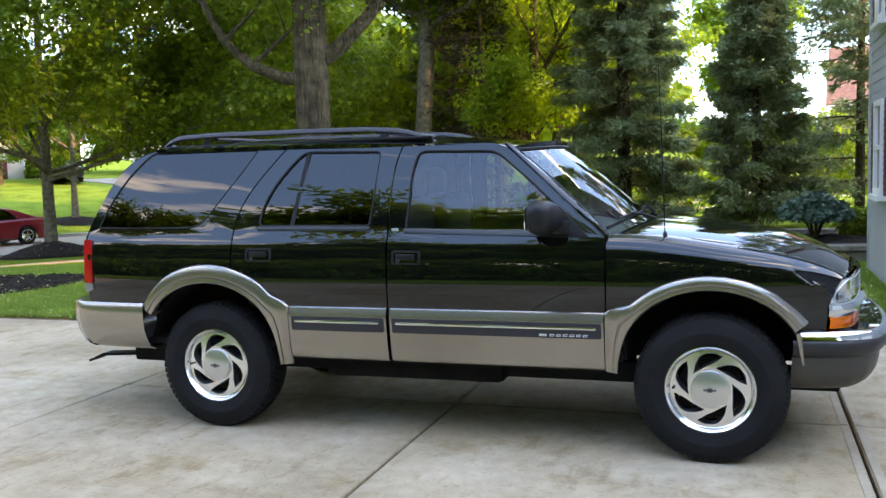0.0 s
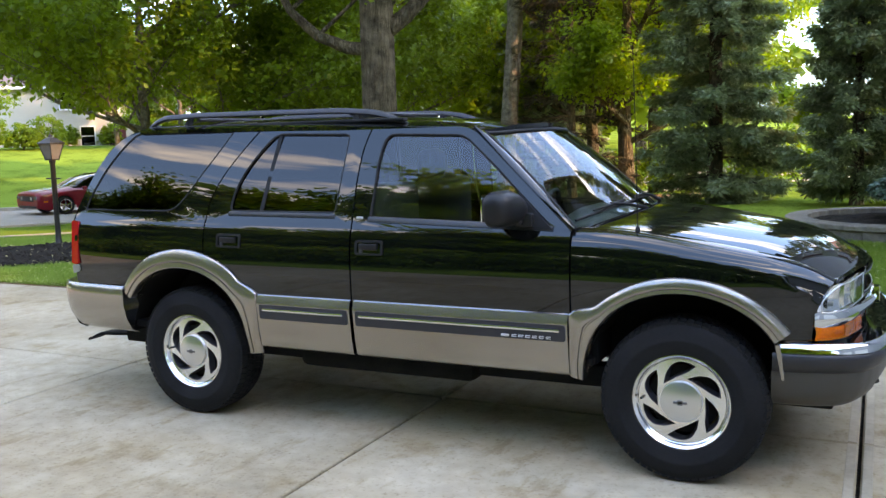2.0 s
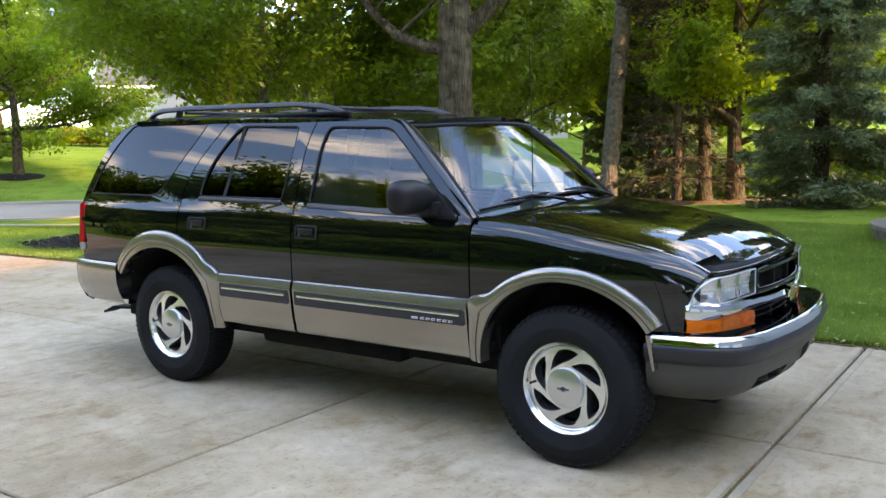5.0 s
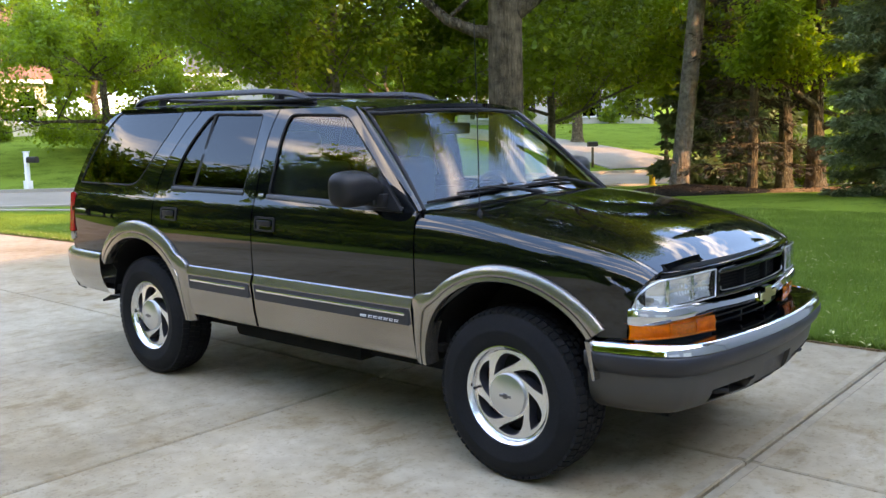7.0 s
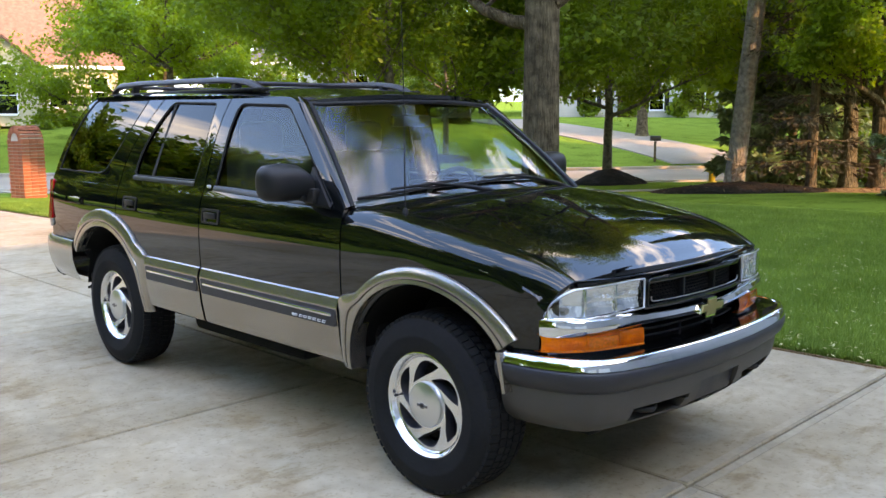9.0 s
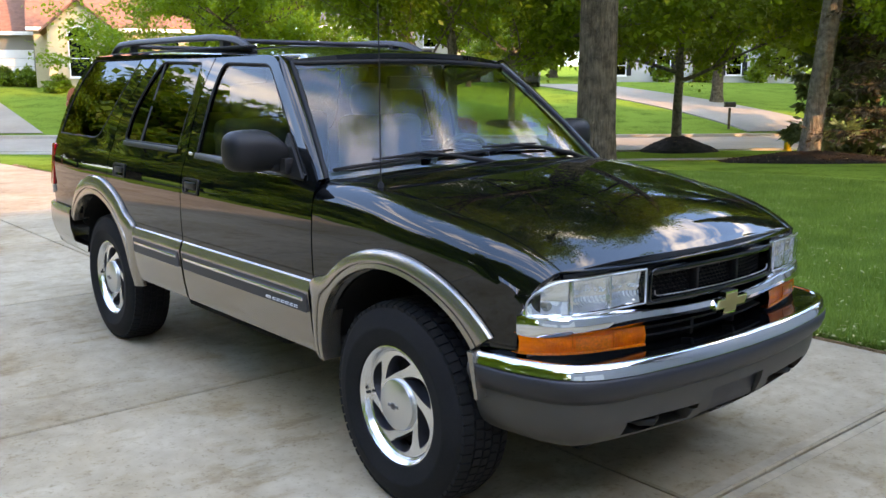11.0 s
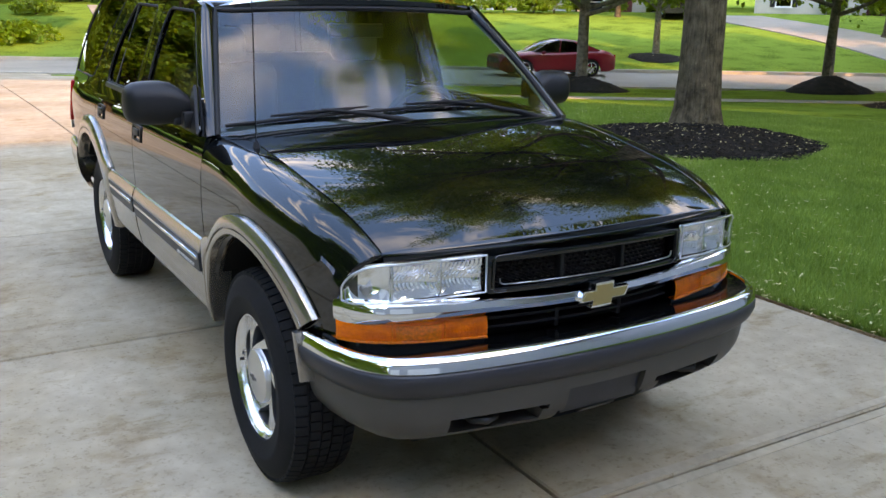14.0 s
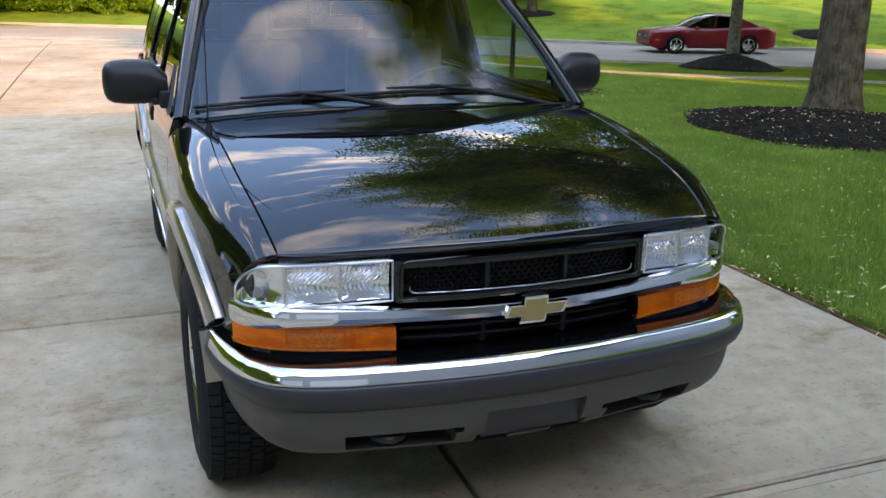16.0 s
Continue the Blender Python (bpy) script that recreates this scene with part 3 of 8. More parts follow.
def conifer(x, y, label, height=10.0, reach=2.6, bare=1.0, r=0.16, seed=1, needle=None, per=26, droop=0.35, z=None, group="conifers", whorl=0.34, thin=1.0, size=0.2):
    """A straight trunk with whorls of drooping boughs, each feathered with needle sprays."""
    rng = random.Random(seed)
    nr = np.random.default_rng(seed)
    z0 = ground_z(x, y) if z is None else z
    t = thing("spruce", label, "tree", group, at=(x, y, z0))
    bm = bmesh.new()
    tube(bm, [(0, 0, h) for h in (-0.1, 0.3, height * 0.5, height)], [r * 1.25, r, r * 0.6, 0.015], 10)
    P, U, W = [], [], []
    h = bare
    while h < height - 0.1:
        f = (h - bare) / (height - bare)
        length = reach * (1 - f) ** 0.82 * (0.55 + 0.45 * min(1, f * 8 + 0.45)) + 0.12
        for k in range(8):
            if rng.random() > thin:
                continue
            a = rng.uniform(0, 2 * math.pi)
            ll = length * rng.uniform(0.72, 1.12)
            out_d = Vector((math.cos(a), math.sin(a), 0))
            pts = []
            for i in range(6):
                q = i / 5
                pts.append(Vector((0, 0, h + rng.uniform(-0.01, 0.01))) + out_d * ll * q + Vector((0, 0, ll * (0.10 * q - droop * q * q + 0.22 * q ** 4))))
            tube(bm, pts, [0.028 * (1 - 0.8 * i / 5) * (0.4 + ll / 3) for i in range(6)], 4, caps=False)
            across = Vector((-out_d.y, out_d.x, 0))
            for _ in range(int(per * ll / reach * 1.6) + 5):
                q = rng.uniform(0.18, 1.0)
                i = min(4, int(q * 5))
                base = pts[i].lerp(pts[i + 1], q * 5 - i)
                sd = rng.choice((-1, 1))
                d = (across * sd * rng.uniform(0.4, 1.0) + out_d * rng.uniform(0.3, 1.0) + Vector((0, 0, rng.uniform(-0.75, 0.05)))).normalized()
                off = d * rng.uniform(0.0, 0.34 * ll * (1.1 - q) + 0.05)
                P.append(base + off)
                U.append(d)
        h += whorl * rng.uniform(0.75, 1.25) * (1 - 0.35 * f)
    part("trunk", bm, BARK, t, angle=80)
    P, U = np.array(P), np.array(U)
    n = len(P)
    rep = 7
    P, U = np.repeat(P, rep, 0), np.repeat(U, rep, 0)
    P = P + nr.normal(size=P.shape) * 0.05
    U = U + nr.normal(size=U.shape) * 0.38
    U /= np.linalg.norm(U, axis=1)[:, None]
    Wd = np.cross(U, nr.normal(size=U.shape))
    Wd /= np.linalg.norm(Wd, axis=1)[:, None] + 1e-9
    L = size * (0.6 + 0.8 * nr.random((len(P), 1)))
    verts = np.stack([P - Wd * L * 0.10, P + U * L * 0.55 - Wd * L * 0.15, P + U * L, P + U * L * 0.5 + Wd * L * 0.15], 1).reshape(-1, 3)
    me = bpy.data.meshes.new("needles")
    m = len(P)
    me.vertices.add(4 * m)
    me.vertices.foreach_set("co", verts.ravel())
    me.loops.add(4 * m)
    me.loops.foreach_set("vertex_index", np.arange(4 * m, dtype=np.int32))
    me.polygons.add(m)
    me.polygons.foreach_set("loop_start", np.arange(0, 4 * m, 4, dtype=np.int32))
    me.materials.append(needle or NEEDLE)
    me.update(calc_edges=True)
    new("needles", me).parent = t
    return t


def mulch_bed(x, y, rad, high, label, seed, chips=1500, squash=1.0, turn=0.0, cover=None):
    """A low mound of bark mulch with loose chips on it."""
    rng = random.Random(seed)
    nr = np.random.default_rng(seed)
    t = thing("mulch_bed", label, "mulch bed", "mulch beds", at=(x, y, 0))
    ph = [rng.uniform(0, 6.3) for _ in range(4)]

    def edge(a):
        return rad * (1 + 0.06 * math.sin(2 * a + ph[0]) + 0.05 * math.sin(3 * a + ph[1]) + 0.03 * math.sin(7 * a + ph[2]))

    def place(a, q):
        rr = edge(a) * q
        dx, dy = rr * math.cos(a), rr * math.sin(a) * squash
        dx, dy = dx * math.cos(turn) - dy * math.sin(turn), dx * math.sin(turn) + dy * math.cos(turn)
        h = high * (1 - q ** 1.4) - 0.05 * (q > 0.99)
        nz = noise.noise(Vector((dx * 4 + x, dy * 4, 0.5))) * 0.03 * (q < 0.97)
        return dx, dy, ground_z(x + dx, y + dy) + 0.025 + h + nz

    bm = bmesh.new()
    rows = [[place(2 * math.pi * k / 72, q / 14) for q in range(1, 15)] for k in range(72)]
    grid_faces(bm, rows, close_u=True)
    part("mound", bm, cover or MULCH, t, angle=80)
    verts, faces = [], []
    for _ in range(chips):
        a, q = rng.uniform(0, 6.283), math.sqrt(rng.random()) * 1.02
        px, py, pz = place(a, min(q, 0.985))
        L, w, hh = rng.uniform(0.02, 0.075), rng.uniform(0.008, 0.02), rng.uniform(0.004, 0.012)
        m = Euler((rng.uniform(-0.5, 0.5), rng.uniform(-0.5, 0.5), rng.uniform(0, 6.3))).to_matrix()
        b = len(verts)
        for cx in (-1, 1):
            for cy in (-1, 1):
                for cz in (-1, 1):
                    q3 = m @ Vector((cx * L / 2 * (1 if cy > 0 else 0.7), cy * w / 2, cz * hh / 2))
                    verts.append((px + q3.x, py + q3.y, pz + 0.008 + q3.z))
        faces += [(b, b + 1, b + 3, b + 2), (b + 4, b + 6, b + 7, b + 5), (b, b + 4, b + 5, b + 1), (b + 2, b + 3, b + 7, b + 6), (b, b + 2, b + 6, b + 4), (b + 1, b + 5, b + 7, b + 3)]
    tagged(mesh_ob("bark_mulch", verts, faces, CHIPS, t), kind="stuff")
    # pale petals that fell on the mulch
    verts, faces = [], []
    for _ in range(min(460, chips // 6)):
        a, q = rng.uniform(0, 6.283), math.sqrt(rng.random())
        p = Vector(place(a, min(q, 0.985))) + Vector((0, 0, 0.016))
        L, r = rng.uniform(0.012, 0.028), rng.uniform(0, 6.3)
        d, w = Vector((math.cos(r), math.sin(r), rng.uniform(-0.3, 0.3))) * L, Vector((-math.sin(r), math.cos(r), rng.uniform(-0.3, 0.3))) * L * 0.35
        b = len(verts)
        verts += [p - d, p + w, p + d, p - w]
        faces.append((b, b + 1, b + 2, b + 3))
    tagged(mesh_ob("petals", verts, faces, FALLEN, t), kind="stuff")
    return t


# the big maple on the lawn beside the drive, with two low limbs
broadleaf(-4.9, 7.62, "large dark-barked maple on the lawn in a mulch bed", r=0.285, height=10.6, fork=4.5, spread=4.9, leaves=400000, size=0.088, seed=11, clump=0.9, nlimb=15, low=-0.12,
          limbs=[([(0.0, 0, 2.88), (-0.40, -0.22, 2.93), (-0.80, -0.43, 3.12), (-1.15, -0.62, 3.50), (-1.45, -0.8, 4.2)], 0.12),
                 ([(0.05, 0, 3.1), (0.40, 0.22, 3.40), (0.82, 0.45, 3.88), (1.3, 0.7, 4.6), (1.8, 1.0, 5.4)], 0.15)])
mulch_bed(-3.95, 6.60, 1.56, 0.17, "dark bark mulch bed round the large maple", 3, 3600)
broadleaf(-7.02, 17.9, "tall pale-barked ash tree on the lawn in a mulch bed", r=0.235, height=13.5, fork=5.6, spread=3.8, leaves=56000, size=0.125, seed=5, bark=BARK_LIGHT, lean=(0.065, 0.05), leaf=LEAF)
mulch_bed(-6.7, 17.4, 2.1, 0.24, "dark bark mulch bed round the ash tree", 4, 900)
broadleaf(-14.3, 22.9, "young maple on the verge in a mulch ring", r=0.165, height=8.5, fork=2.3, spread=3.6, leaves=84000, size=0.14, seed=21, bark=BARK_MID, leaf=LEAF_FAR, clump=0.95, nlimb=9, low=0.1)
mulch_bed(-14.25, 22.9, 1.3, 0.52, "dark mulch ring round a young verge maple", 6, 300)
broadleaf(-17.9, 16.1, "full-crowned maple on the verge in a mulch ring", r=0.175, height=12.6, fork=2.2, spread=5.3, leaves=150000, size=0.165, seed=22, bark=BARK_MID, leaf=LEAF_FAR, clump=1.1, nlimb=14, low=0.12)
mulch_bed(-17.8, 16.0, 1.5, 0.42, "dark mulch ring round a verge maple", 7, 400)

# ---- the parked sport utility vehicle ----
suv = thing("sport_utility_vehicle", "black four-door sport utility vehicle with pewter cladding on the drive", "car")
AX_F, AX_R, HUB_Z = 1.359, -1.359, 0.36

_side = curve_of([0.38, 0.47, 0.60, 0.74, 0.90, 1.0, 1.06, 1.12], [0.792, 0.812, 0.825, 0.833, 0.835, 0.828, 0.815, 0.79])


def side_y(x, z):
    """Half the width of the body at a place along it and a height."""
    y = _side(z) if z <= 1.12 else 0.79 - (z - 1.12) * (0.235 + 0.22 * (z - 1.12))
    if x > 1.3:
        y -= 0.24 * (x - 1.3) ** 2
    if x < -1.6:
        y -= 0.07 * (x + 1.6) ** 2
    return y


def both_sides(make):
    """Runs a builder for the right side (-1) and the left side (+1)."""
    for sd in (-1, 1):
        make(sd)


def returned(bm, depth):
    """Turns the open rim of a sheet inwards, so that a panel shows its thickness."""
    es = [e for e in bm.edges if e.is_boundary]
    ret = bmesh.ops.extrude_edge_only(bm, edges=es)
    for v in ret["geom"]:
        if isinstance(v, bmesh.types.BMVert):
            v.co = v.co + Vector(depth)


def column_panel(name, x0, x1, bot, topf, sd, material, parent, off=0.0, nx=30, nz=14, label="", depth=0.02):
    """A body panel between a lower and an upper curve, lying on the body's side."""
    bm = bmesh.new()
    rows = []
    for i in range(nx + 1):
        x = lerp(x0, x1, i / nx)
        a, b = bot(x), topf(x)
        rows.append([(x, sd * (side_y(x, z) + off), z) for z in [lerp(a, b, k / nz) for k in range(nz + 1)]])
    grid_faces(bm, rows)
    returned(bm, (0, -sd * depth, 0))
    return part(name, bm, material, parent, label, angle=35)


def outline_sheet(name, outer, holes, sd, material, parent, off=0.0, depth=0.015, label=""):
    """A flat-cut sheet on the body's side with openings through it."""
    bm = bmesh.new()
    es = []
    for loop in [outer, *holes]:
        vs = [bm.verts.new((x, sd * (side_y(x, z) + off), z)) for x, z in loop]
        es += [bm.edges.new((vs[i], vs[(i + 1) % len(vs)])) for i in range(len(vs))]
    bmesh.ops.triangle_fill(bm, use_beauty=True, use_dissolve=False, edges=es)
    if depth:
        returned(bm, (0, -sd * depth, 0))
    return part(name, bm, material, parent, label, angle=30)


def pane_sheet(outline, sd, material, parent, off, label):
    """Side glass cut to an outline and curved with the body's side."""
    lo, hi = min(p[1] for p in outline) + 1e-4, max(p[1] for p in outline) - 1e-4
    n = len(outline)
    rows = []
    for k in range(19):
        z = lerp(lo, hi, 0.5 - 0.5 * math.cos(math.pi * k / 18))
        cut = []
        for i in range(n):
            (xa, za), (xb, zb) = outline[i], outline[(i + 1) % n]
            if (za - z) * (zb - z) <= 0 and za != zb:
                cut.append(lerp(xa, xb, (z - za) / (zb - za)))
        a, b = min(cut), max(cut)
        rows.append([(x, sd * (side_y(x, z) + off), z) for x in [lerp(a, b, i / 10) for i in range(11)]])
    bm = bmesh.new()
    grid_faces(bm, rows)
    pane = part("window_pane", bm, material, parent, label, angle=60)
    pane.visible_shadow = False


def ring_bead(name, outline, sd, material, parent, off, rad, label=""):
    """A rubber or metal bead that follows an outline on the body's side."""
    bm = bmesh.new()
    pts = [Vector((x, sd * (side_y(x, z) + off), z)) for x, z in outline]
    n = len(pts)
    rows = []
    for i, p in enumerate(pts):
        d = (pts[(i + 1) % n] - pts[i - 1]).normalized()
        o = Vector((0, sd, 0))
        w = d.cross(o).normalized()
        rows.append([p + (w * math.cos(a) + o * math.sin(a) * 0.7) * rad for a in [2 * math.pi * k / 6 for k in range(6)]])
    grid_faces(bm, rows, close_u=True, close_v=True)
    return part(name, bm, material, parent, label, angle=80)


def arch(cx, a, b):
    """The upper edge of a wheel opening as a function of x."""
    return lambda x: HUB_Z + b * math.sqrt(max(0.0, 1 - ((x - cx) / a) ** 2)) if abs(x - cx) < a else 0.0


arch_f, arch_r = arch(AX_F, 0.455, 0.48), arch(AX_R, 0.46, 0.49)
gap_y = curve_of([0.85, 1.0, 1.35, 1.7, 1.93, 2.1], [0.715, 0.705, 0.692, 0.675, 0.648, 0.61])
def gap_z(x):
    """Height of the seam between bonnet and wing, one smooth sweep down to the nose."""
    u = min(x, 1.985) - 1.4
    return ((((-0.48452 * u - 0.4504) * u + 0.08898) * u - 0.0464) * u - 0.16664) * u + 1.05037 - max(0.0, x - 1.985) * 0.6


front_x = curve_of([0.0, 0.2, 0.37, 0.5, 0.62, 0.69, 0.737, 0.76, 0.79], [2.078, 2.066, 2.037, 2.013, 1.983, 1.950, 1.908, 1.872, 1.80])
bump_x = curve_of([0.0, 0.2, 0.42, 0.56, 0.645, 0.715, 0.77, 0.80, 0.815, 0.825], [2.200, 2.193, 2.168, 2.142, 2.112, 2.062, 1.965, 1.85, 1.725, 1.60])

FWIN = rounded([(-0.170, 1.125), (-0.158, 1.25), (-0.155, 1.416), (-0.128, 1.538), (0.300, 1.525), (0.481, 1.376), (0.785, 1.100)], [0.03, 0.05, 0.05, 0.05, 0.05, 0.05, 0.012])
FWIN_OUT = rounded([(-0.262, 1.085), (-0.262, 1.193), (-0.259, 1.334), (-0.246, 1.475), (-0.213, 1.580), (0.335, 1.564), (0.872, 1.088)], [0.003, 0.05, 0.06, 0.05, 0.01, 0.08, 0.01])
RWIN = rounded([(-1.043, 1.153), (-1.029, 1.240), (-0.981, 1.349), (-0.897, 1.462), (-0.806, 1.556), (-0.343, 1.543), (-0.374, 1.150)], [0.03, 0.06, 0.09, 0.10, 0.05, 0.03, 0.02])
RWIN_OUT = rounded([(-1.196, 1.085), (-1.191, 1.165), (-1.166, 1.239), (-1.119, 1.330), (-1.028, 1.450), (-0.905, 1.590), (-0.221, 1.582), (-0.254, 1.475), (-0.267, 1.334), (-0.270, 1.193), (-0.270, 1.085)], [0.004, 0.04, 0.05, 0.07, 0.08, 0.01, 0.01, 0.05, 0.06, 0.05, 0.003])
QWIN = rounded([(-2.130, 1.150), (-2.072, 1.275), (-1.985, 1.410), (-1.900, 1.506), (-1.812, 1.584), (-1.098, 1.582), (-1.175, 1.465), (-1.255, 1.365), (-1.352, 1.236), (-1.440, 1.147)], [0.015, 0.07, 0.07, 0.06, 0.04, 0.02, 0.06, 0.07, 0.07, 0.08], 6)
QWIN_OUT = rounded([(-2.210, 1.085), (-2.203, 1.150), (-2.150, 1.257), (-2.083, 1.383), (-2.012, 1.483), (-1.935, 1.547), (-1.850, 1.584), (-1.740, 1.602), (-0.914, 1.594), (-1.037, 1.450), (-1.128, 1.330), (-1.174, 1.239), (-1.199, 1.165), (-1.204, 1.085)], [0.004, 0.03, 0.06, 0.06, 0.05, 0.05, 0.05, 0.03, 0.01, 0.08, 0.07, 0.05, 0.04, 0.004])


def belt_strip(door, x0, x1, za, zb, sd):
    """The dark weather strip along the lower edge of a door window."""
    bm = bmesh.new()
    rows = []
    for i in range(17):
        x = lerp(x0, x1, i / 16)
        z = lerp(za, zb, i / 16)
        rows.append([(x, sd * (side_y(x, z + dz) + o), z + dz) for dz, o in ((-0.003, -0.003), (-0.001, 0.005), (0.012, 0.007), (0.022, 0.004), (0.025, -0.010))])
    grid_faces(bm, rows)
    part("weather_strip", bm, STRIP, door, "dark grey weather strip under the window", angle=40)


def door_front(sd):
    door = column_panel("front_door", -0.262, 0.872, lambda x: 0.44, lambda x: 1.087, sd, PAINT, suv, nx=24, nz=22)
    outline_sheet("window_frame", FWIN_OUT, [FWIN], sd, PAINT, door)
    ring_bead("window_seal", FWIN, sd, TRIM, door, -0.004, 0.007, "black rubber window seal")
    pane_sheet(FWIN, sd, GLASS, door, -0.012, "clear side window glass")
    handle(door, -0.155, 0.986, sd)
    bm = bmesh.new()
    belt_strip(door, -0.176, 0.79, 1.113, 1.086, sd)
    pts = [(0.60, 1.105), (0.790, 1.094), (0.615, 1.256)]
    tri = [[(x, sd * (side_y(x, z) + 0.004 + o), z) for x, z in pts] for o in (0, 0.012)]
    grid_faces(bm, tri, close_v=True)
    bm.faces.new([bm.verts.new(p) for p in tri[1]])
    part("mirror_mount", bm, BLACK_PLASTIC, door, "black triangular mirror mount", angle=20)
    mirror(door, sd)
    bm = bmesh.new()
    ya, yb = sorted((sd * side_y(-0.22, 1.13), sd * (side_y(-0.22, 1.13) + 0.004)))
    box(bm, (-0.245, ya, 1.118), (-0.205, yb, 1.136), 0.002, 1)
    part("trim_badge", bm, WHITE_MARK, door, "tiny silver badge bar", smooth=False)


def handle(door, x, z, sd):
    bm = bmesh.new()
    y = side_y(x, z)
    outl = rounded([(x - 0.080, z - 0.037), (x - 0.080, z + 0.037), (x + 0.080, z + 0.037), (x + 0.080, z - 0.037)], 0.016, 4)
    inner = rounded([(x - 0.068, z - 0.028), (x - 0.068, z + 0.026), (x + 0.068, z + 0.026), (x + 0.068, z - 0.028)], 0.012, 4)
    rows = [[(a, sd * (side_y(a, b) + o), b) for a, b in loop] for loop, o in ((outl, -0.002), (outl, 0.006), (inner, 0.006), (inner, -0.004))]
    vs = grid_faces(bm, rows, close_v=True)
    bm.faces.new(vs[-1])
    cup = part("door_handle", bm, BLACK_PLASTIC, door, "black recessed door handle", angle=30)
    bm = bmesh.new()
    ya, yb = sorted((sd * (y - 0.003), sd * (y + 0.009)))
    box(bm, (x - 0.058, ya, z - 0.012), (x + 0.05, yb, z + 0.020), 0.006)
    part("pull", bm, BLACK_PLASTIC, cup)
    bm = bmesh.new()
    lathe(bm, [(0.0, 0.0), (0.011, 0.0), (0.011, sd * 0.008), (0.0, sd * 0.008)], 12, "y", (x - 0.045, sd * (y + 0.0), z - 0.018))
    part("lock", bm, DARK_PLASTIC, cup)


def mirror(door, sd):
    """A bulky rounded black mirror housing on a short arm."""
    rows = []
    n = 22
    for i, (q, hw, hh, ox) in enumerate([(0.0, 0.010, 0.018, -0.012), (0.015, 0.030, 0.044, -0.008), (0.06, 0.048, 0.064, -0.004), (0.16, 0.061, 0.076, 0.0), (0.36, 0.068, 0.081, 0.004), (0.60, 0.070, 0.081, 0.010), (0.76, 0.067, 0.076, 0.018), (0.88, 0.060, 0.062, 0.032), (1.0, 0.042, 0.040, 0.050)]):
        y = lerp(1.024, 0.80, q)
        cx, cz = 0.575 + ox, 1.192 - 0.012 * max(0.0, q - 0.7) / 0.3
        row = []
        for k in range(n):
            a = 2 * math.pi * k / n
            c, s = math.cos(a), math.sin(a)
            sq = (abs(c) ** 2.7 + abs(s) ** 2.7) ** (-1 / 2.7)
            fx = c * sq * hw * (1.2 if c > 0 else 0.85)
            row.append((cx + fx - 0.16 * (0.9 - y) * 0.3, sd * y, cz + s * sq * hh))
        rows.append(row)
    bm = bmesh.new()
    vs = grid_faces(bm, rows, close_v=True)
    bm.faces.new(vs[0])
    bm.faces.new(vs[-1])
    m = part("side_mirror", bm, BLACK_PLASTIC, door, "black plastic wing mirror", angle=60)
    bm = bmesh.new()
    ya, yb = sorted((sd * 0.975, sd * 0.81))
    box(bm, (0.512, ya, 1.137), (0.520, yb, 1.244), 0.004)
    part("mirror_glass", bm, CHROME, m, "flat mirror glass")
    bm = bmesh.new()
    ya, yb = sorted((sd * 0.835, sd * 0.79))
    box(bm, (0.618, ya, 1.104), (0.700, yb, 1.166), 0.008)
    box(bm, (0.600, sorted((sd * 0.86, sd * 0.82))[0], 1.112), (0.660, sorted((sd * 0.86, sd * 0.82))[1], 1.150), 0.008)
    part("arm", bm, BLACK_PLASTIC, m)


def door_rear(sd):
    def low(x):
        return max(0.44, arch_r(x) + 0.005)
    door = column_panel("rear_door", -1.196, -0.270, low, lambda x: 1.087, sd, PAINT, suv, nx=40, nz=20)
    outline_sheet("window_frame", RWIN_OUT, [RWIN], sd, PAINT, door)
    ring_bead("window_seal", RWIN, sd, TRIM, door, -0.004, 0.007, "black rubber window seal")
    pane_sheet(RWIN, sd, TINT, door, -0.012, "dark privacy glass")
    bm = bmesh.new()
    pts = [(-0.852, 1.145), (-0.828, 1.145), (-0.768, 1.552), (-0.792, 1.552)]
    grid_faces(bm, [[(x, sd * (side_y(x, z) - o), z) for x, z in pts] for o in (0.02, 0.003)], close_v=True)
    bm.faces.new([bm.verts.new((x, sd * (side_y(x, z) - 0.003), z)) for x, z in pts])
    part("divider_bar", bm, TRIM, door, angle=20)
    belt_strip(door, -1.045, -0.372, 1.130, 1.124, sd)
    handle(door, -1.026, 0.999, sd)


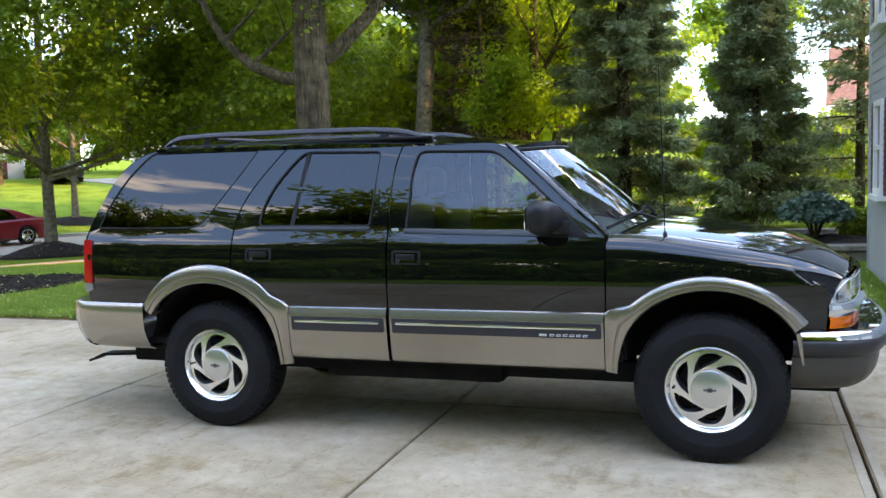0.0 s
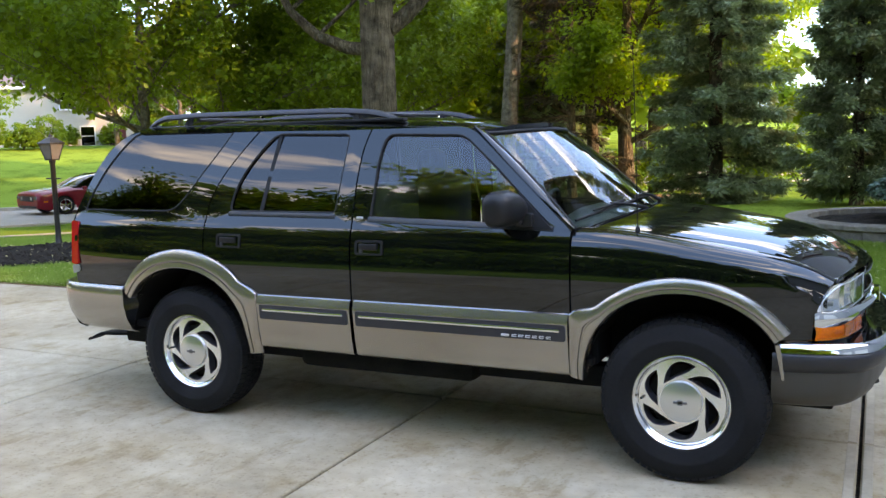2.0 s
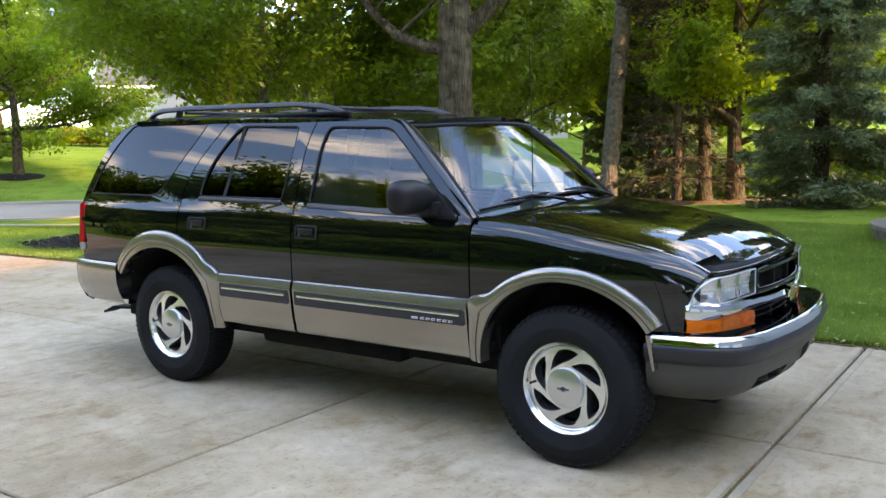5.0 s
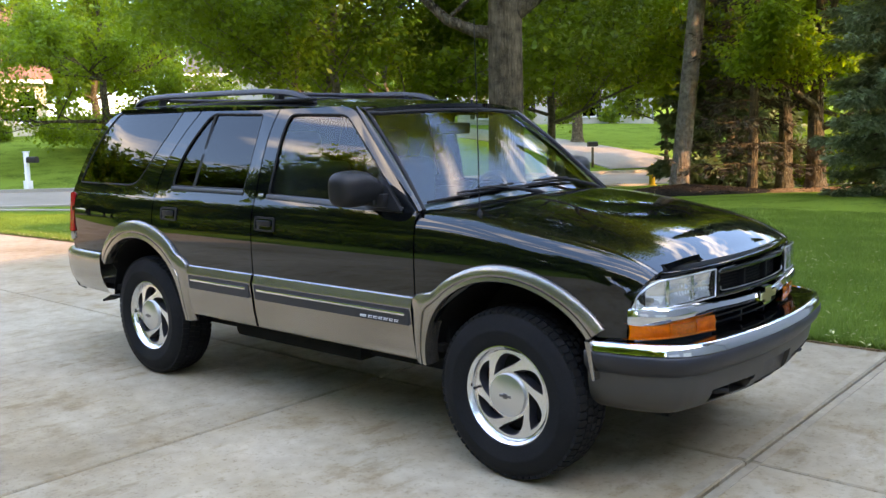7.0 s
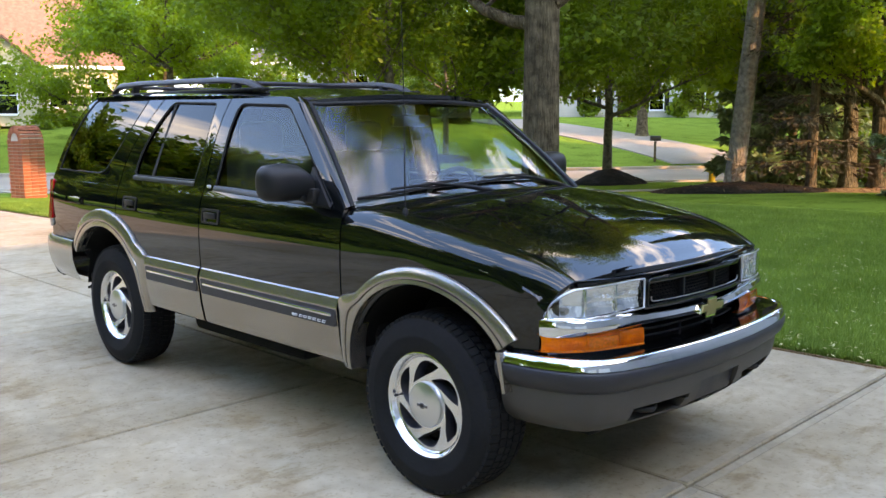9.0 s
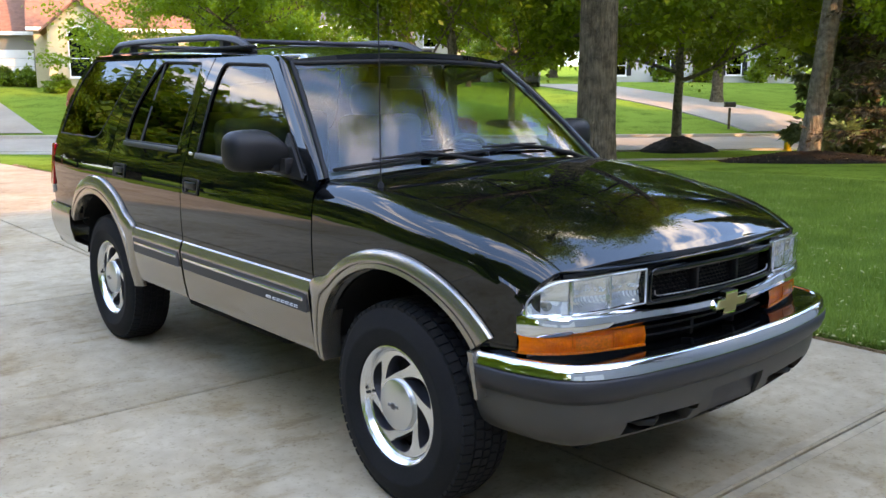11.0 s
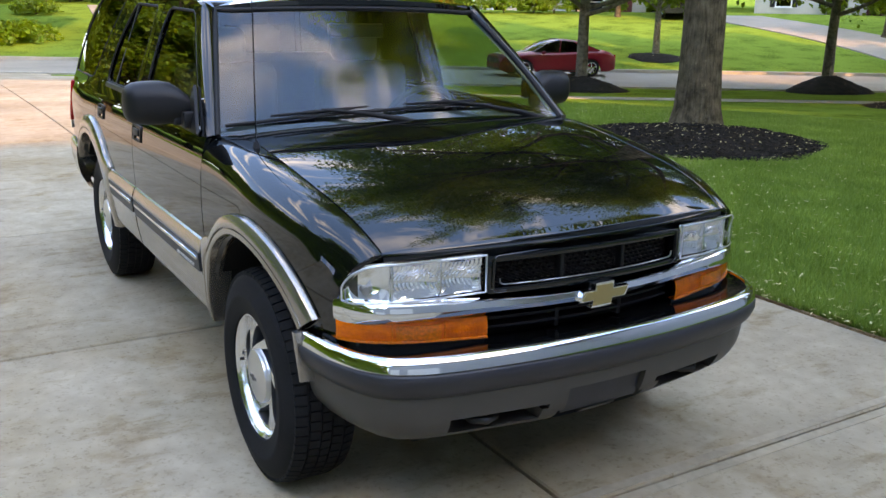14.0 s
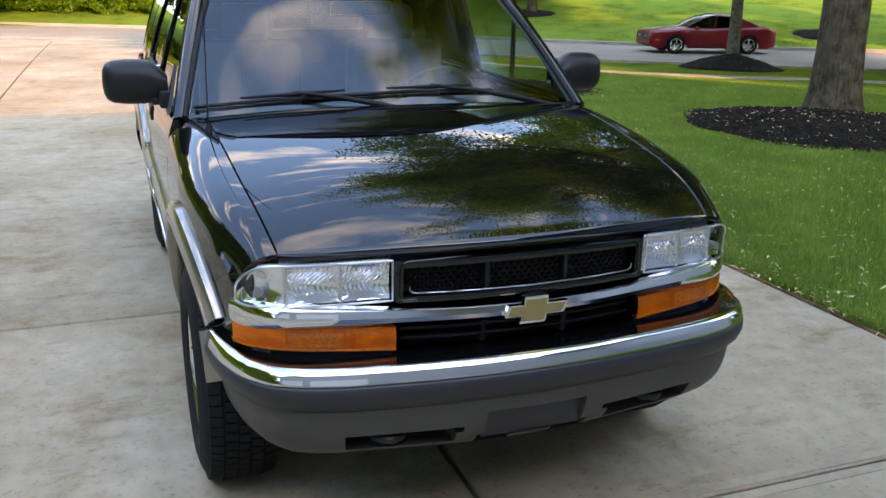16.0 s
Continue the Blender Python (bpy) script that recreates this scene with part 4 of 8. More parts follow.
def quarter(sd):
    def low(x):
        return max(0.72 if x < -1.7 else 0.44, arch_r(x) + 0.005)
    q = column_panel("rear_quarter_panel", -2.195, -1.204, low, lambda x: 1.087, sd, PAINT, suv, nx=44, nz=18)
    outline_sheet("window_frame", QWIN_OUT, [QWIN], sd, PAINT, q)
    ring_bead("window_seal", QWIN, sd, TRIM, q, -0.002, 0.006, "thin black rubber window seal")
    pane_sheet(QWIN, sd, TINT, q, -0.004, "dark privacy glass")
    bm = bmesh.new()
    rows = [[(x, sd * (side_y(x, z) + o), z) for x, z in rounded([(-2.215, 0.83), (-2.222, 1.085), (-2.165, 1.085), (-2.158, 0.83)], 0.012, 3)] for o in (-0.02, 0.008, 0.012)]
    vs = grid_faces(bm, rows, close_v=True)
    bm.faces.new(vs[-1])
    part("tail_lamp", bm, RED_LENS, q, "red tail lamp", angle=30)
    bm = bmesh.new()
    rows = [[(x, sd * (side_y(x, z) + o), z) for x, z in rounded([(-2.213, 0.772), (-2.215, 0.826), (-2.160, 0.826), (-2.155, 0.79)], 0.010, 3)] for o in (-0.02, 0.008)]
    vs = grid_faces(bm, rows, close_v=True)
    bm.faces.new(vs[-1])
    part("reversing_lamp", bm, LAMP_PANE, q, "pale reversing lamp", angle=30)


def fender(sd):
    def low(x):
        return max(0.44 if x < 1.2 else 0.635, arch_f(x) + 0.005)
    bm = bmesh.new()
    rows = []
    nx = 56
    for i in range(nx + 1):
        x = lerp(0.880, 1.945, i / nx)
        a, zg, yg = low(x), gap_z(x), gap_y(x)
        zs = zg - lerp(0.13, 0.09, smooth01((x - 0.9) / 1.0))
        if zs < a:
            a = zs - 0.01
        ys = side_y(x, zs)
        row = [(x, sd * side_y(x, lerp(a, zs, k / 12)), lerp(a, zs, k / 12)) for k in range(13)]
        if x > 1.7:
            # the front edge slants back round the lamps
            cutx = lambda z: x - (1.945 - float(np.interp(z, [0.63, 0.73, 0.80, 0.83, 0.85, 0.90], [1.868, 1.876, 1.892, 1.902, 1.928, 1.945]))) * ((x - 1.7) / 0.245) ** 2
            row = [(cutx(z), sd * side_y(cutx(z), z), z) for _, _, z in row]
        for k in range(1, 11):
            t = k / 10 * math.pi / 2
            yy = yg + (ys - yg) * math.cos(t) ** 0.85
            # the shoulder ends along the curve of the lamp
            back = max(0.0, 1.945 - front_x(yy) + 0.002) * max(0.0, (x - 1.7) / 0.245) ** 2
            row.append((x - back, sd * yy, zs + (zg - zs) * math.sin(t) ** 0.9))
        rows.append(row)
    grid_faces(bm, rows)
    returned(bm, (0, -sd * 0.012, -0.012))
    part("front_wing", bm, PAINT, suv, angle=40)


both_sides(door_front)
both_sides(door_rear)
both_sides(quarter)
both_sides(fender)


def bonnet():
    crown_of = curve_of([0.9, 1.14, 1.47, 1.76, 1.92, 2.02], [0.035, 0.0435, 0.0530, 0.0580, 0.0590, 0.0590])
    bm = bmesh.new()
    rows = []
    nu, nx = 110, 90
    for i in range(nu + 1):
        u = lerp(-1, 1, i / nu)
        x0, x1 = 0.925 + 0.115 * (1 - u * u), 2.014 - 0.07 * u * u
        row = []
        for k in range(nx + 1):
            q = k / nx
            x = lerp(x0, x1, 1 - (1 - q) ** 1.25)
            crown = crown_of(x)
            sh = 1 - abs(u) ** 2.6
            z = gap_z(x) + crown * sh
            row.append((x, u * (gap_y(min(x, 1.93)) - 0.006), z))
        # the lip rolls down at the front
        lx, ly, lz = row[-1]
        for d, h in ((0.007, 0.009), (0.011, 0.024), (0.009, 0.040)):
            row.append((lx + d, ly, lz - h))
        rows.append(row)
    grid_faces(bm, rows)
    returned(bm, (0, 0, -0.02))
    part("bonnet", bm, PAINT, suv, angle=50)


bonnet()


def roof_panel():
    zc = curve_of([-2.0, -1.86, -1.4, -0.9, -0.3, 0.1, 0.40], [1.628, 1.640, 1.650, 1.648, 1.634, 1.612, 1.578])
    bm = bmesh.new()
    rows = []
    for i in range(41):
        x = lerp(-1.78, 0.46, i / 40)
        row = []
        for k in range(33):
            u = lerp(-1, 1, k / 32)
            xx = x if i < 40 else x
            y = u * (side_y(0, 1.575) + 0.004)
            edge = float(np.interp(x, [-1.78, -0.85, -0.22, 0.30], [1.604, 1.596, 1.581, 1.561]))
            if x > 0.3:
                edge = lerp(1.561, 1.537, (x - 0.3) / 0.16)
            front = 0.0 if x < 0.25 else (x - 0.25) / 0.21
            xx = x - front * 0.10 * u * u + front * 0.06 * (1 - u * u)
            z = edge + (zc(x) - edge) * (1 - abs(u) ** 2.8)
            row.append((xx, y, z))
        rows.append(row)
    grid_faces(bm, rows)
    returned(bm, (0, 0, -0.02))
    part("roof", bm, PAINT, suv, angle=60)


roof_panel()


def ws_point(u, v):
    """A point of the windshield: u across, v up."""
    x = lerp(0.872 + 0.145 * (1 - u * u), 0.380 + 0.135 * (1 - u * u), v)
    y = u * lerp(0.786, 0.620, v)
    z = lerp(1.094 + 0.012 * (1 - u * u), 1.530 + 0.018 * (1 - u * u), v) + 0.02 * math.sin(v * math.pi)
    return x, y, z


def windshield():
    bm = bmesh.new()
    grid_faces(bm, [[ws_point(lerp(-0.972, 0.972, i / 28), lerp(0.0, 0.975, k / 14)) for k in range(15)] for i in range(29)])
    w = part("windshield", bm, WINDSHIELD, suv, "clear windshield glass", angle=80)
    w.visible_shadow = False
    bm = bmesh.new()
    edge = [ws_point(-0.972, k / 12) for k in range(13)] + [ws_point(lerp(-0.972, 0.972, k / 20), 0.985) for k in range(1, 20)] + [ws_point(0.972, 1 - k / 12) for k in range(13)]
    tube(bm, edge, 0.011, 6)
    part("seal", bm, TRIM, w, "black windshield seal", angle=80)
    # the cowl below the glass
    bm = bmesh.new()
    rows = []
    for i in range(25):
        u = lerp(-0.97, 0.97, i / 24)
        a, yb = ws_point(u, 0.0), 0.925 + 0.115 * (1 - u * u)
        rows.append([(a[0] - 0.02, a[1], a[2] + 0.006), (a[0] + 0.03, a[1], a[2] - 0.016), (yb + 0.09, a[1] * 0.97, a[2] - 0.03)])
    grid_faces(bm, rows)
    returned(bm, (0, 0, -0.02))
    part("cowl", bm, BLACK_PLASTIC, suv, "matt black cowl grille", angle=60)


windshield()


def pillar(sd):
    """The windshield pillar, from the wing to the roof."""
    bm = bmesh.new()
    rows = []
    for k in range(17):
        v = k / 16
        a = Vector(ws_point(sd * 0.972, v))
        z = lerp(1.088, 1.566, v)
        x = lerp(0.876, 0.345, v)
        b = Vector((x, sd * side_y(x, z), z))
        mid = (a + b) / 2 + Vector((0.006, sd * 0.007, 0.006))
        rows.append([a + Vector((-0.005, 0, -0.004)), a.lerp(mid, 0.5) + Vector((0.003, sd * 0.004, 0.004)), mid, mid.lerp(b, 0.5) + Vector((0.002, sd * 0.005, 0.003)), b])
    grid_faces(bm, rows)
    returned(bm, (-0.01, -sd * 0.015, -0.008))
    part("windshield_pillar", bm, PAINT, suv, angle=60)


both_sides(pillar)


def tail():
    bm = bmesh.new()
    prof = [(-2.19, 0.72, 0), (-2.222, 0.9, 0), (-2.226, 1.08, 0), (-2.207, 1.150, 0), (-2.154, 1.257, 0), (-2.087, 1.383, 0), (-2.016, 1.483, 0.2), (-1.939, 1.549, 0.5), (-1.854, 1.588, 0.8), (-1.775, 1.606, 1.0)]
    rows = []
    for i in range(25):
        u = lerp(-1, 1, i / 24)
        rows.append([(x - 0.035 * (1 - u * u) * (1 - c), u * (side_y(x, z) - 0.003), z + 0.040 * c * (1 - abs(u) ** 2.8)) for x, z, c in prof])
    grid_faces(bm, rows)
    t = part("tailgate", bm, PAINT, suv, angle=50)
    bm = bmesh.new()
    rows = [[(x - 0.03 * (1 - u * u) - 0.012, u * (side_y(-2.0, z) - 0.06), z) for x, z in ((-2.185, 1.19), (-2.07, 1.405), (-1.965, 1.52))] for u in [lerp(-1, 1, i / 12) for i in range(13)]]
    grid_faces(bm, rows)
    part("rear_window", bm, TINT, t, "dark privacy glass", angle=60)


tail()


# cladding along the lower doors, with a dark strip and a bright line in it
def cladding(x0, x1, sd, parent_name):
    bm = bmesh.new()
    prof = [(0.0, 0.720), (0.008, 0.714), (0.020, 0.682), (0.023, 0.67), (0.020, 0.60), (0.018, 0.52), (0.014, 0.478), (0.0155, 0.472), (0.0135, 0.44), (0.0, 0.43)]
    rows = []
    for i in range(21):
        x = lerp(x0, x1, i / 20)
        rows.append([(x, sd * (side_y(x, z) + o), z) for o, z in prof])
    grid_faces(bm, rows)
    c = part("lower_cladding", bm, PEWTER, suv, "pewter metallic lower cladding", angle=25)
    return c


def strip(x0, x1, sd, parent):
    bm = bmesh.new()
    outl = rounded([(x0, 0.592), (x0, 0.668), (x1, 0.668), (x1, 0.592)], 0.012, 3)
    rows = [[(x, sd * (side_y(x, z) + o), z) for x, z in outl] for o in (0.015, 0.026)]
    vs = grid_faces(bm, rows, close_v=True)
    bm.faces.new(vs[-1])
    s = part("rub_strip", bm, DARK_PLASTIC, parent, "charcoal rub strip", angle=30)
    for za, zb in ((0.634, 0.650),):
        bm = bmesh.new()
        ys = [sd * (side_y((x0 + x1) / 2, 0.635) + o) for o in (0.02, 0.032)]
        box(bm, (x0 + 0.02, min(ys), za), (x1 - 0.025, max(ys), zb), 0.005)
        part("bright_line", bm, CHROME, s, "bright chrome line")
    return s


def clad_side(sd):
    c = cladding(-0.252, 0.866, sd, "front")
    s = strip(-0.238, 0.856, sd, c)
    # plain bars stand for the badge on the strip
    bm = bmesh.new()
    y = side_y(0.7, 0.60) + 0.027
    xs = 0.60
    for k in range(6):
        ya, yb = sorted((sd * y, sd * (y + 0.003)))
        box(bm, (xs + 0.033 * k, ya, 0.600), (xs + 0.033 * k + 0.024, yb, 0.604), 0.001, 1)
        box(bm, (xs + 0.033 * k + 0.002, ya, 0.608), (xs + 0.033 * k + 0.026, yb, 0.612), 0.001, 1)
        box(bm, (xs + 0.033 * k + 0.001, ya, 0.604), (xs + 0.033 * k + 0.006, yb, 0.608), 0.001, 1)
    part("badge", bm, WHITE_MARK, s, "row of small silver bars", smooth=False)
    bm = bmesh.new()
    ya, yb = sorted((sd * y, sd * (y + 0.004)))
    box(bm, (xs - 0.052, ya, 0.600), (xs - 0.012, yb, 0.612), 0.003, 1)
    part("emblem", bm, WHITE_MARK, s, smooth=False)
    c = cladding(-0.845, -0.272, sd, "rear")
    strip(-0.828, -0.285, sd, c)


both_sides(clad_side)


def flare(cx, sd, a0, a1, r_in, r_out, name):
    """A pewter wheel-arch flare: a swept lip round the opening."""
    bm = bmesh.new()
    rows = []
    n = 48
    for i in range(n + 1):
        a = radians(lerp(a0, a1, i / n))
        c, s = math.cos(a), math.sin(a)
        ri, ro = r_in(math.degrees(a)), r_out(math.degrees(a))
        row = []
        for q, o in ((1.0, 0.001), (0.985, 0.010), (0.94, 0.0165), (0.78, 0.0235), (0.44, 0.0300), (0.385, 0.0295), (0.36, 0.0215), (0.31, 0.0215), (0.285, 0.0285), (0.06, 0.0300), (0.015, 0.0265), (0.0, 0.018), (0.0, -0.05)):
            r = lerp(ri, ro, q)
            x, z = cx + r * c, HUB_Z + r * s
            row.append((x, sd * (side_y(x, max(z, 0.40)) + o), z))
        rows.append(row)
    grid_faces(bm, rows)
    returned(bm, (0, -sd * 0.01, 0))
    return part(name, bm, PEWTER, suv, "pewter metallic wheel-arch flare", angle=24)


def flares(sd):
    rin = lambda a: 0.425 + 0.052 * smooth01(min(a, 180 - a) / 60 + 0.1)

    def out_front(a):
        # widens behind the wheel to run into the door cladding
        b = 180 - a
        return 0.545 if b > 49 else (0.493 / math.cos(radians(b)) if b < 36 else lerp(0.609, 0.545, smooth01((b - 36) / 13)))

    def out_rear(a):
        wide = lerp(0.50, 0.585, smooth01((a - 4) / 60)) - 0.03 * smooth01((a - 110) / 40)
        return wide + 0.012 * (1 - smooth01((a - 48) / 20)) if a > 48 else (0.513 / math.cos(radians(a)) if a < 35 else lerp(0.626, lerp(0.50, 0.585, smooth01(44 / 60)) + 0.012, smooth01((a - 35) / 13)))

    flare(AX_F, sd, 37, 172, rin, out_front, "front_flare")
    flare(AX_R, sd, 4, 142, lambda a: 0.432 + 0.05 * smooth01(min(a, 180 - a) / 60 + 0.1), out_rear, "rear_flare")
    # the flare's narrow tail down the end of the bumper
    bm = bmesh.new()
    rows = []
    for k in range(7):
        q = k / 6
        x, z = lerp(1.738, 1.765, q), lerp(0.642, 0.495, q)
        ya, w = 0.829 - 0.008 * q, lerp(0.020, 0.010, q)
        rows.append([(x - 0.002, sd * 0.77, z), (x - 0.002, sd * ya, z), (x, sd * (ya + 0.002), z), (x + w - 0.003, sd * (ya + 0.002), z), (x + w, sd * (ya - 0.001), z), (x + w, sd * 0.77, z)])
    vs = grid_faces(bm, rows, close_v=True)
    bm.faces.new(vs[0])
    bm.faces.new(vs[-1])
    part("flare_tail", bm, PEWTER, suv, "narrow pewter strip at the bumper end", angle=30)


both_sides(flares)


def sweep(bm, ys, fx, prof, sd=None, both=True):
    """Runs a (forward, height) profile along a plan curve x = fx(|y|)."""
    rows = []
    for y in ys:
        h = 0.004
        ay = abs(y)
        sl = (fx(min(ay + h, 0.9)) - fx(max(ay - h, 0))) / (2 * h) * (1 if y >= 0 else -1)
        nrm = Vector((1, -sl, 0)).normalized()
        rows.append([(fx(ay) + nrm.x * d, y + nrm.y * d, z) for d, z in (prof(y) if callable(prof) else prof)])
    return grid_faces(bm, rows)


def front_bumper():
    ys = [0.812 * math.sin(radians(lerp(-90, 90, i / 72))) for i in range(73)]
    bm = bmesh.new()
    sweep(bm, ys, bump_x, [(-0.030, 0.640), (-0.024, 0.647), (-0.012, 0.646), (-0.003, 0.637), (0.003, 0.622), (0.005, 0.609), (-0.004, 0.606)])
    top = part("front_bumper", bm, CHROME, suv, "chrome-topped front bumper", angle=50)
    bm = bmesh.new()
    sweep(bm, ys, bump_x, [(-0.16, 0.628), (-0.10, 0.634), (-0.05, 0.640), (-0.0235, 0.643)])
    part("bumper_ledge", bm, PAINT, top, "glossy black filler behind the bumper", angle=50)
    bm = bmesh.new()
    sweep(bm, ys, bump_x, [(0.0, 0.607), (0.008, 0.600), (0.008, 0.578), (-0.004, 0.548), (-0.024, 0.526), (-0.034, 0.52)])
    returned(bm, (-0.03, 0, 0))
    part("impact_strip", bm, DARK_PLASTIC, top, "charcoal plastic impact strip", angle=50)
    bm = bmesh.new()
    ys2 = [0.810 * math.sin(radians(lerp(-90, 90, i / 120))) for i in range(121)]
    zs = [0.524, 0.505, 0.485, 0.465, 0.446, 0.428, 0.410, 0.392, 0.372, 0.354]

    def low(y):
        out_p = []
        for z in zs:
            q = (0.524 - z) / 0.17
            mid = 1 - smooth01((abs(y) - 0.05) / 0.35)
            zz = 0.524 - (0.524 - z) * lerp(1.0, 1.05, mid)
            out_p.append((-0.030 - 0.055 * q * q - 0.05 * q ** 6, zz))
        return out_p

    sweep(bm, ys2, bump_x, low)
    bm.faces.ensure_lookup_table()
    slots, plate = [], []
    for f in bm.faces:
        c = f.calc_center_median()
        if 0.205 + (0.446 - c.z) * 0.6 < abs(c.y) < 0.51 and 0.39 < c.z < 0.446:
            slots.append(f)
        elif abs(c.y) < 0.155 and 0.375 < c.z < 0.486:
            plate.append(f)
    for fs, depth in ((slots, 0.075), (plate, 0.034)):
        ret = bmesh.ops.extrude_face_region(bm, geom=fs)
        vs = [g for g in ret["geom"] if isinstance(g, bmesh.types.BMVert)]
        bmesh.ops.translate(bm, verts=vs, vec=(-depth, 0, 0))
        bmesh.ops.delete(bm, geom=fs, context="FACES_ONLY")
    returned(bm, (-0.05, 0, 0))
    # charcoal sheet added to darken the plate recess, whose own shade hardly shows
    pad = bmesh.new()
    sweep(pad, [0.150 * lerp(-1, 1, i / 12) for i in range(13)], bump_x, [(-0.075, 0.482), (-0.053, 0.480), (-0.063, 0.44), (-0.074, 0.395), (-0.082, 0.386), (-0.11, 0.383)])
    returned(pad, (-0.03, 0, 0))
    part("plate_recess_sheet", pad, DARK_PLASTIC, top, "charcoal sheet darkening the number plate recess", angle=40)
    part("valance", bm, GREY_PLASTIC, top, "grey plastic lower bumper", angle=35)
    for sd in (-1, 1):
        bm = bmesh.new()
        tube(bm, [(1.98, sd * 0.43, 0.415), (2.085, sd * 0.43, 0.418), (2.112, sd * 0.40, 0.42), (2.10, sd * 0.365, 0.42), (2.0, sd * 0.36, 0.415)], 0.013, 8)
        part("tow_hook", bm, BLACK_IRON, top, "black steel tow hook", angle=60)


front_bumper()


def rear_bumper():
    fx = curve_of([0.0, 0.5, 0.71, 0.79, 0.835, 0.860], [2.435, 2.42, 2.375, 2.30, 2.16, 1.785])
    ys = [0.860 * math.sin(radians(lerp(-90, 90, i / 60))) for i in range(61)]
    bm = bmesh.new()
    rows = sweep(bm, ys, fx, [(-0.10, 0.716), (-0.012, 0.718), (0.0, 0.705), (0.002, 0.66), (0.0, 0.60), (-0.015, 0.53), (-0.05, 0.46), (-0.10, 0.435)])
    for v in bm.verts:
        v.co.x = -v.co.x
    part("rear_bumper", bm, PEWTER, suv, "pewter metallic rear bumper", angle=45)
    bm = bmesh.new()
    blade = [(-2.53, 0.262), (-2.50, 0.272), (-2.42, 0.306), (-2.30, 0.312), (-2.0, 0.330)]
    vs = grid_faces(bm, [[(x, y, z + dz) for y, dz in ((-0.46, 0), (-0.36, 0), (-0.36, 0.016), (-0.46, 0.016))] for x, z in blade], close_v=True)
    bm.faces.new(vs[0])
    bm.faces.new(vs[-1])
    part("hitch_step", bm, UNDER, suv, "black steel hitch step")


rear_bumper()


def lamp_sheet(name, y0, y1, zt, zb, off, thick, material, parent, sd, label="", ny=16, nz=8, bulge=0.008, flute=0.0):
    """A lamp lens or panel that wraps round the nose."""
    bm = bmesh.new()
    rows = []
    for i in range(ny + 1):
        # closer steps where the nose turns into the side
        y = lerp(y0, y1, math.sin(i / ny * math.pi / 2))
        a, b = zb(y), zt(y)
        row = [(front_x(y) + off - thick, sd * y, a)]
        for k in range(nz + 1):
            q = k / nz
            zz = lerp(a, b, q)
            fl = 0.0
            if flute:
                cy = 0.435 if y < 0.50 else (0.565 if y < 0.635 else 0.69)
                d = math.hypot((y - cy) * (1.0 if cy < 0.6 else 1.3), (zz - 0.815) * 1.2)
                band = smooth01((zz - a - 0.012) / 0.02) * (1 - smooth01((y - 0.625) / 0.015))
                fl = flute * band * (1.5 * math.sin(y * 520 + 9 * math.sin(zz * 60)) + 0.5 * math.sin(zz * 260)) - 0.020 * math.exp(-(d / 0.05) ** 2)
                fl += (1 - band) * flute * 0.7 * math.sin(zz * 900) * (y < 0.635)
            row.append((front_x(y) + off + fl + bulge * math.sin(q * math.pi), sd * y, zz))
        row.append((front_x(y) + off - thick, sd * y, b))
        rows.append(row)
    grid_faces(bm, rows)
    return part(name, bm, material, parent, label, angle=40)


